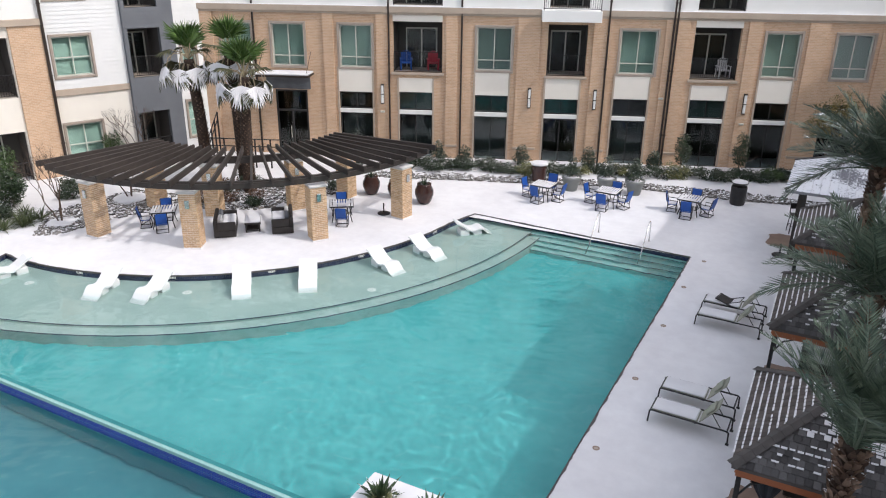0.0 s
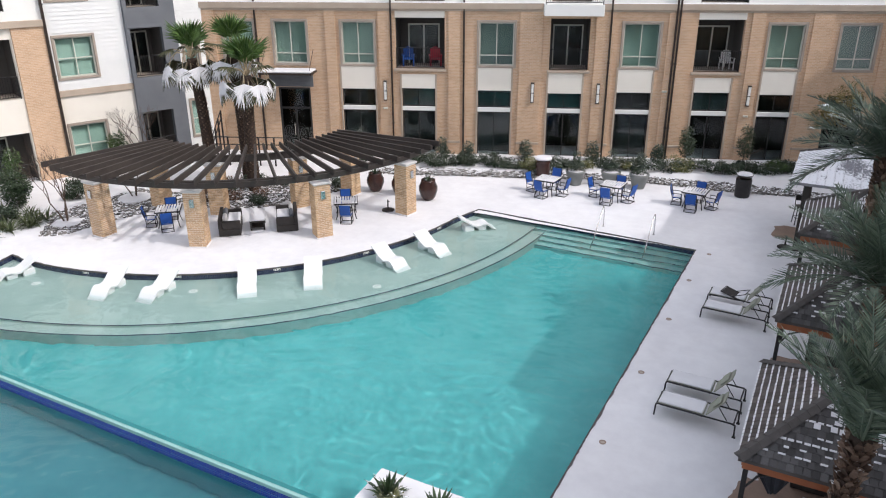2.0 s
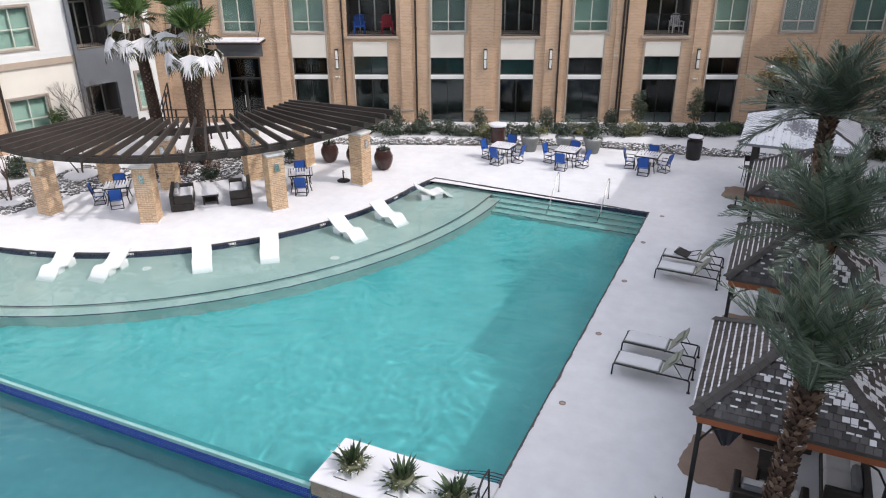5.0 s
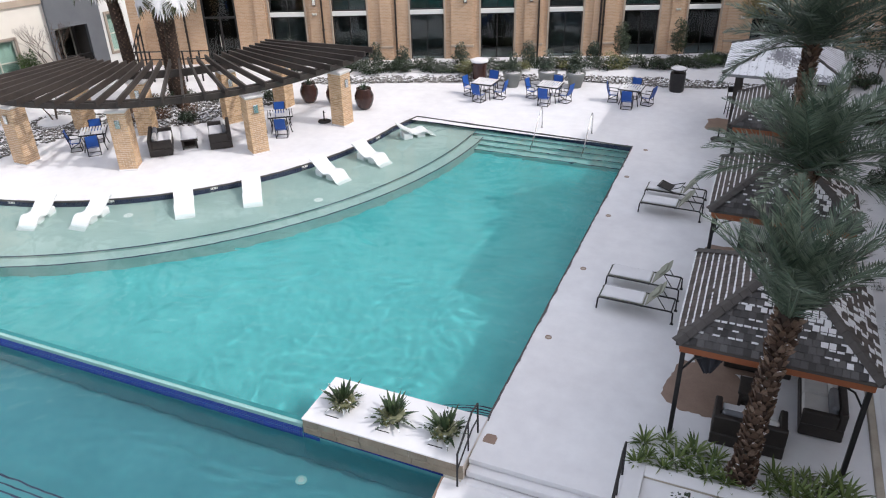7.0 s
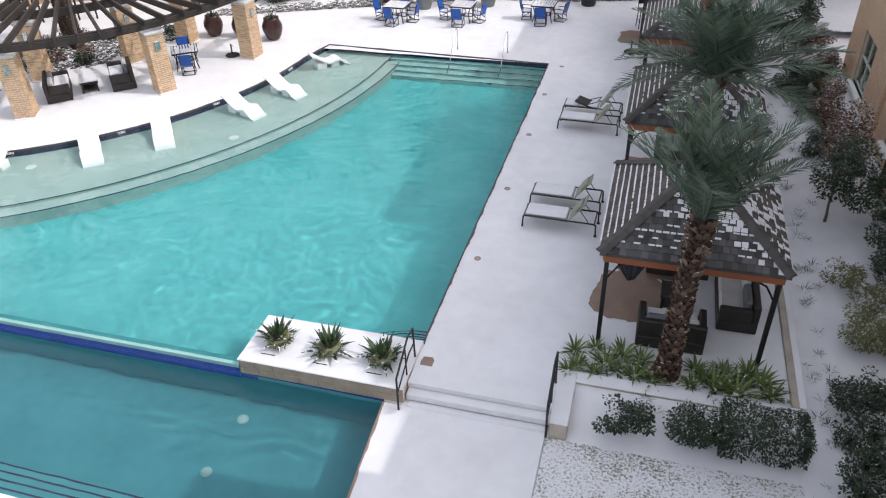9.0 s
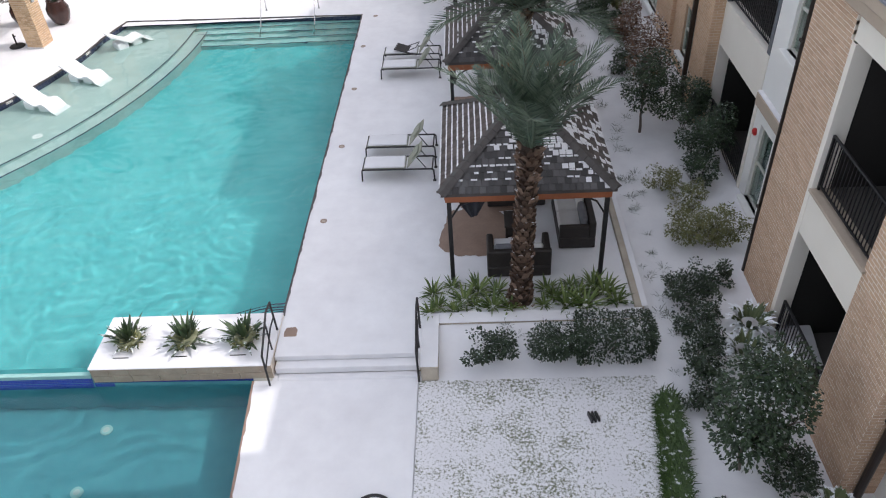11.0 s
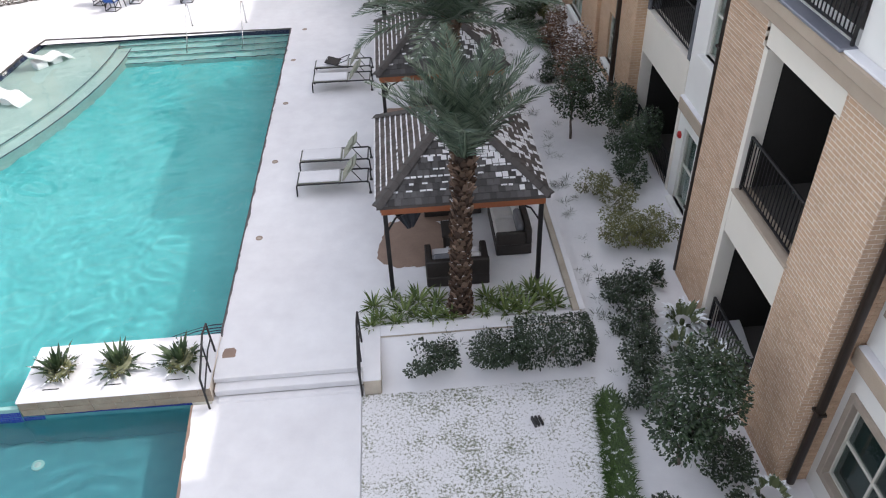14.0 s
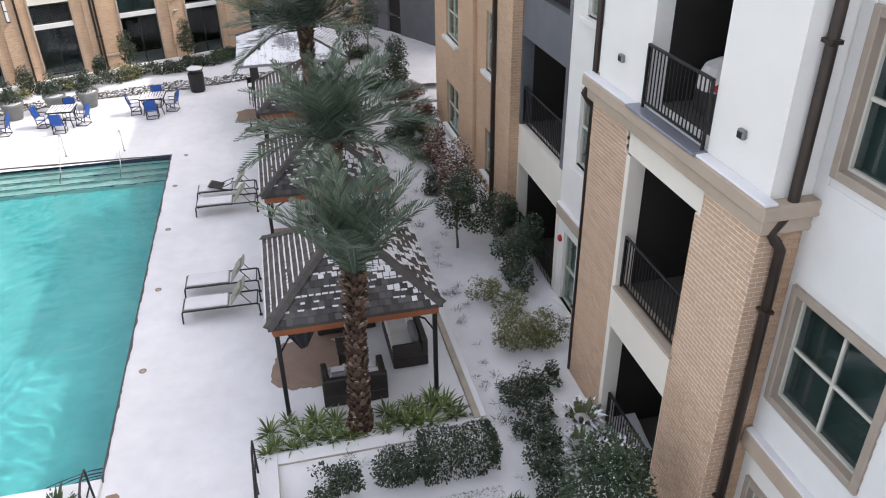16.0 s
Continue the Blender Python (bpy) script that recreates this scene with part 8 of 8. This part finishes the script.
wb = [blade_mesh(24, 0.6, 0.05, 600 + k, 1.2, 0.9).data("leaves", BLADE_BED) for k in range(3)]
for k in range(30):
    x, y = -29.9 + rn.uniform(-1.6, 1.5), 17.1 + rn.uniform(-1.3, 1.5)
    t = thing("strap_leaf_plant", "dull green strap-leaved plant in the snowy west bed", "plant", pose(x, y, 0.0, 0, 0, rn.uniform(0, 360)), "west bed plants")
    part("leaves", wb[k % 3], BLADE_BED, t, m=Matrix.Scale(rn.uniform(0.8, 1.4), 4))
shrub("columnar_shrub", "tall columnar evergreen flecked with snow in the west bed", -31.5, 19.0, 0.0, [(0, 0, 0.7, 0.6, 0.6, 0.7), (0.1, 0, 1.5, 0.5, 0.5, 0.7), (0, 0.1, 2.1, 0.35, 0.35, 0.5)], 2200, 0.1, LEAF_GREEN, 640, gap=0.0)

# balcony clutter
for u, mat, lab in ((-8.35, SLING_BLUE, "blue plastic balcony chair"), (-6.9, surf("red_plastic", (0.3, 0.015, 0.03), (0.42, 0.03, 0.05), 2.0, 40.0, 0.45), "red plastic balcony chair"), (8.1, CUSHION, "pale covered chair on a balcony")):
    t = thing("balcony_chair", lab, "chair", M_FAR @ pose(u, 0.75, 4.6, 0, 0, 10), "balcony chairs")
    part("seat", Mesh().box(-0.28, 0.28, -0.25, 0.25, 0.36, 0.42, c=0.015), mat, t)
    for j in range(5):
        part("back_slat", Mesh().box(-0.26 + 0.108 * j, -0.17 + 0.108 * j, 0.22, 0.25, 0.42, 1.0 - 0.03 * abs(j - 2), c=0.008), mat, t)
    for sx in (-1, 1):
        part("arm", Mesh().box(sx * 0.3 - 0.05, sx * 0.3 + 0.05, -0.28, 0.25, 0.58, 0.61, c=0.008), mat, t)
        for sy in (-1, 1):
            part("leg", Mesh().box(sx * 0.27 - 0.03, sx * 0.27 + 0.03, sy * 0.22 - 0.03, sy * 0.22 + 0.03, 0, 0.58), mat, t)
t = thing("covered_furniture", "balcony seat heaped with a pale cover and a red cushion", "seat", M_EAST @ pose(-9.6, 0.9, 6.8, 0, 0, 0))
part("frame", Mesh().box(-0.35, 0.35, -0.3, 0.3, 0.0, 0.4, c=0.03), WICKER, t)
part("cover", Mesh().lathe([(0.36, 0.4), (0.37, 0.55), (0.28, 0.75), (0.1, 0.85), (0.02, 0.86)], 14, (-0.1, 0, 0)), CUSHION, t, "pale crumpled cover")
part("cushion", Mesh().box(0.0, 0.36, -0.28, 0.1, 0.4, 0.56, c=0.05), surf("red_cushion", (0.25, 0.01, 0.02), (0.35, 0.03, 0.04), 3.0, 40.0, 0.8), t, "red cushion")
for u, z in ((-11.2, 7.25), (-7.7, 7.25)):
    t = thing("wall_vent", "small grey vent cover on the stucco", "vent", M_EAST @ Matrix.Translation((u, 0, z)), "wall vents")
    part("hood", Mesh().box(-0.07, 0.07, -0.07, 0, 0, 0.13, c=0.015), POT_GREY, t)
    part("grille", Mesh().box(-0.045, 0.045, -0.08, -0.07, 0.02, 0.1), IRON, t)
t = thing("alarm_bell", "small red alarm bell on the white wall", "alarm", M_EAST @ Matrix.Translation((-15.15, MP, 1.65)))
part("bell", Mesh().tube([(0, 0, 0), (0, -0.04, 0), (0, -0.07, 0)], [0.09, 0.09, 0.05], 14), surf("red_enamel", (0.35, 0.01, 0.01), (0.45, 0.02, 0.02), 2.0, 40.0, 0.35), t)
part("plate", Mesh().box(-0.06, 0.06, -0.012, -0.001, -0.06, 0.06), IRON, t)

# ---- brickwork, piece by piece ----
def brick_face(length, height, z0, skip, seed, pitch=0.205, course=0.075):
    """Places of whole and cut bricks on an upright face: along, height, length."""
    out = []
    rows = int(height / course)
    for j in range(rows):
        z = z0 + j * course
        u = -(pitch / 2 if j % 2 else 0)
        while u < length - 0.03:
            a, b = max(u, 0.0), min(u + pitch - 0.013, length)
            u += pitch
            if b - a > 0.012 and not skip((a + b) / 2, z + course / 2):
                out.append((a, b, z, course - 0.013))
    return out


BRICK_L, BRICK_H = 0.192, 0.062
brick_shared = Mesh().box(-BRICK_L / 2, BRICK_L / 2, 0, 0.05, 0, BRICK_H, c=0.004).data("brick", BRICK)
bay = bpy.data.objects["wall_bay"]
rb = random.Random(9)
rest = Mesh()
near_n = 0
for e0, e1 in ((-12.2, -10.64), (-8.46, -7.0)):
    for a, b, z, h in brick_face(e1 - e0, 6.75, -0.47, lambda u, z: False, 1):
        u0, u1 = a + e0, b + e0
        if z > 5.76:
            u0, u1 = (max(u0, -8.32), u1) if e0 > -9 else (u0, min(u1, -10.75))
            if u1 - u0 < 0.02:
                continue
        y = rb.uniform(-0.003, 0.001)
        if near_n < 300 and e0 > -9 and z > 3.0 and abs((u1 - u0) - BRICK_L) < 1e-4:
            part("brick", brick_shared, BRICK, bay, m=Matrix.Translation(((u0 + u1) / 2, y, z)))
            near_n += 1
        else:
            rest.box(u0, u1, y, 0.05, z, z + h)
mb, nb, bb = nodes_of("tan_brick_pieces")
gb = nb.nodes.new("ShaderNodeNewGeometry")
nb.links.new(mixc(nb, 1.0, ramp(nb, gb.outputs["Random Per Island"], [(0.0, (0.47, 0.325, 0.22)), (0.5, (0.52, 0.365, 0.25)), (1.0, (0.57, 0.405, 0.285))]), ramp(nb, noise_of(nb, coords(nb), 45.0, 5.0), [(0.3, (0.85, 0.85, 0.85)), (0.7, (1.1, 1.1, 1.1))]), "MULTIPLY"), bb.inputs["Base Color"])
bb.inputs["Roughness"].default_value = 0.87
bump_to(nb, bb, noise_of(nb, coords(nb), 90.0), 0.3, 0.005)
part("brickwork", rest, mb, bay, "tan brickwork of the balcony bay")["kind"] = "stuff"
side = Mesh()
for a, b, z, h in brick_face(0.62, 6.75, -0.47, lambda u, z: False, 2):
    d = rb.uniform(0.0, 0.003)
    side.box(BAYA[1] - 0.02, BAYA[1] + 0.004 + d, a + 0.0, b, z, z + h)
part("brickwork", side, mb, bpy.data.objects["wall_bay"], "brick return of the balcony bay")["kind"] = "stuff"

# pergola piers: the faces towards the pool brick by brick
pale_shared = Mesh().box(-BRICK_L / 2, BRICK_L / 2, 0, 0.03, 0, BRICK_H, c=0.004).data("brick", BRICK_PALE)
mp, npn, bp = nodes_of("pale_brick_pieces")
gp = npn.nodes.new("ShaderNodeNewGeometry")
npn.links.new(ramp(npn, gp.outputs["Random Per Island"], [(0.0, (0.46, 0.31, 0.18)), (0.5, (0.58, 0.41, 0.25)), (1.0, (0.68, 0.5, 0.32))]), bp.inputs["Base Color"])
bp.inputs["Roughness"].default_value = 0.87
for k, p in enumerate(piers):
    joined = Mesh()
    for f in range(4):
        fm = pose(0, 0, 0, 0, 0, 90 * f) @ Matrix.Translation((-PIER_W / 2, -PIER_W / 2, 0))
        for a, b, z, h in brick_face(PIER_W, PIER_H, 0.0, lambda u, z: False, 3):
            y = rb.uniform(-0.003, 0.003)
            if k < 4 and f in (0, 1) and abs((b - a) - BRICK_L) < 1e-4:
                part("brick", pale_shared, BRICK_PALE, p, m=fm @ Matrix.Translation(((a + b) / 2, y, z)))
            else:
                joined.box(a, b, y, 0.03, z, z + h, fm)
    part("brickwork", joined, mp, p, "pale tan brickwork")["kind"] = "stuff"
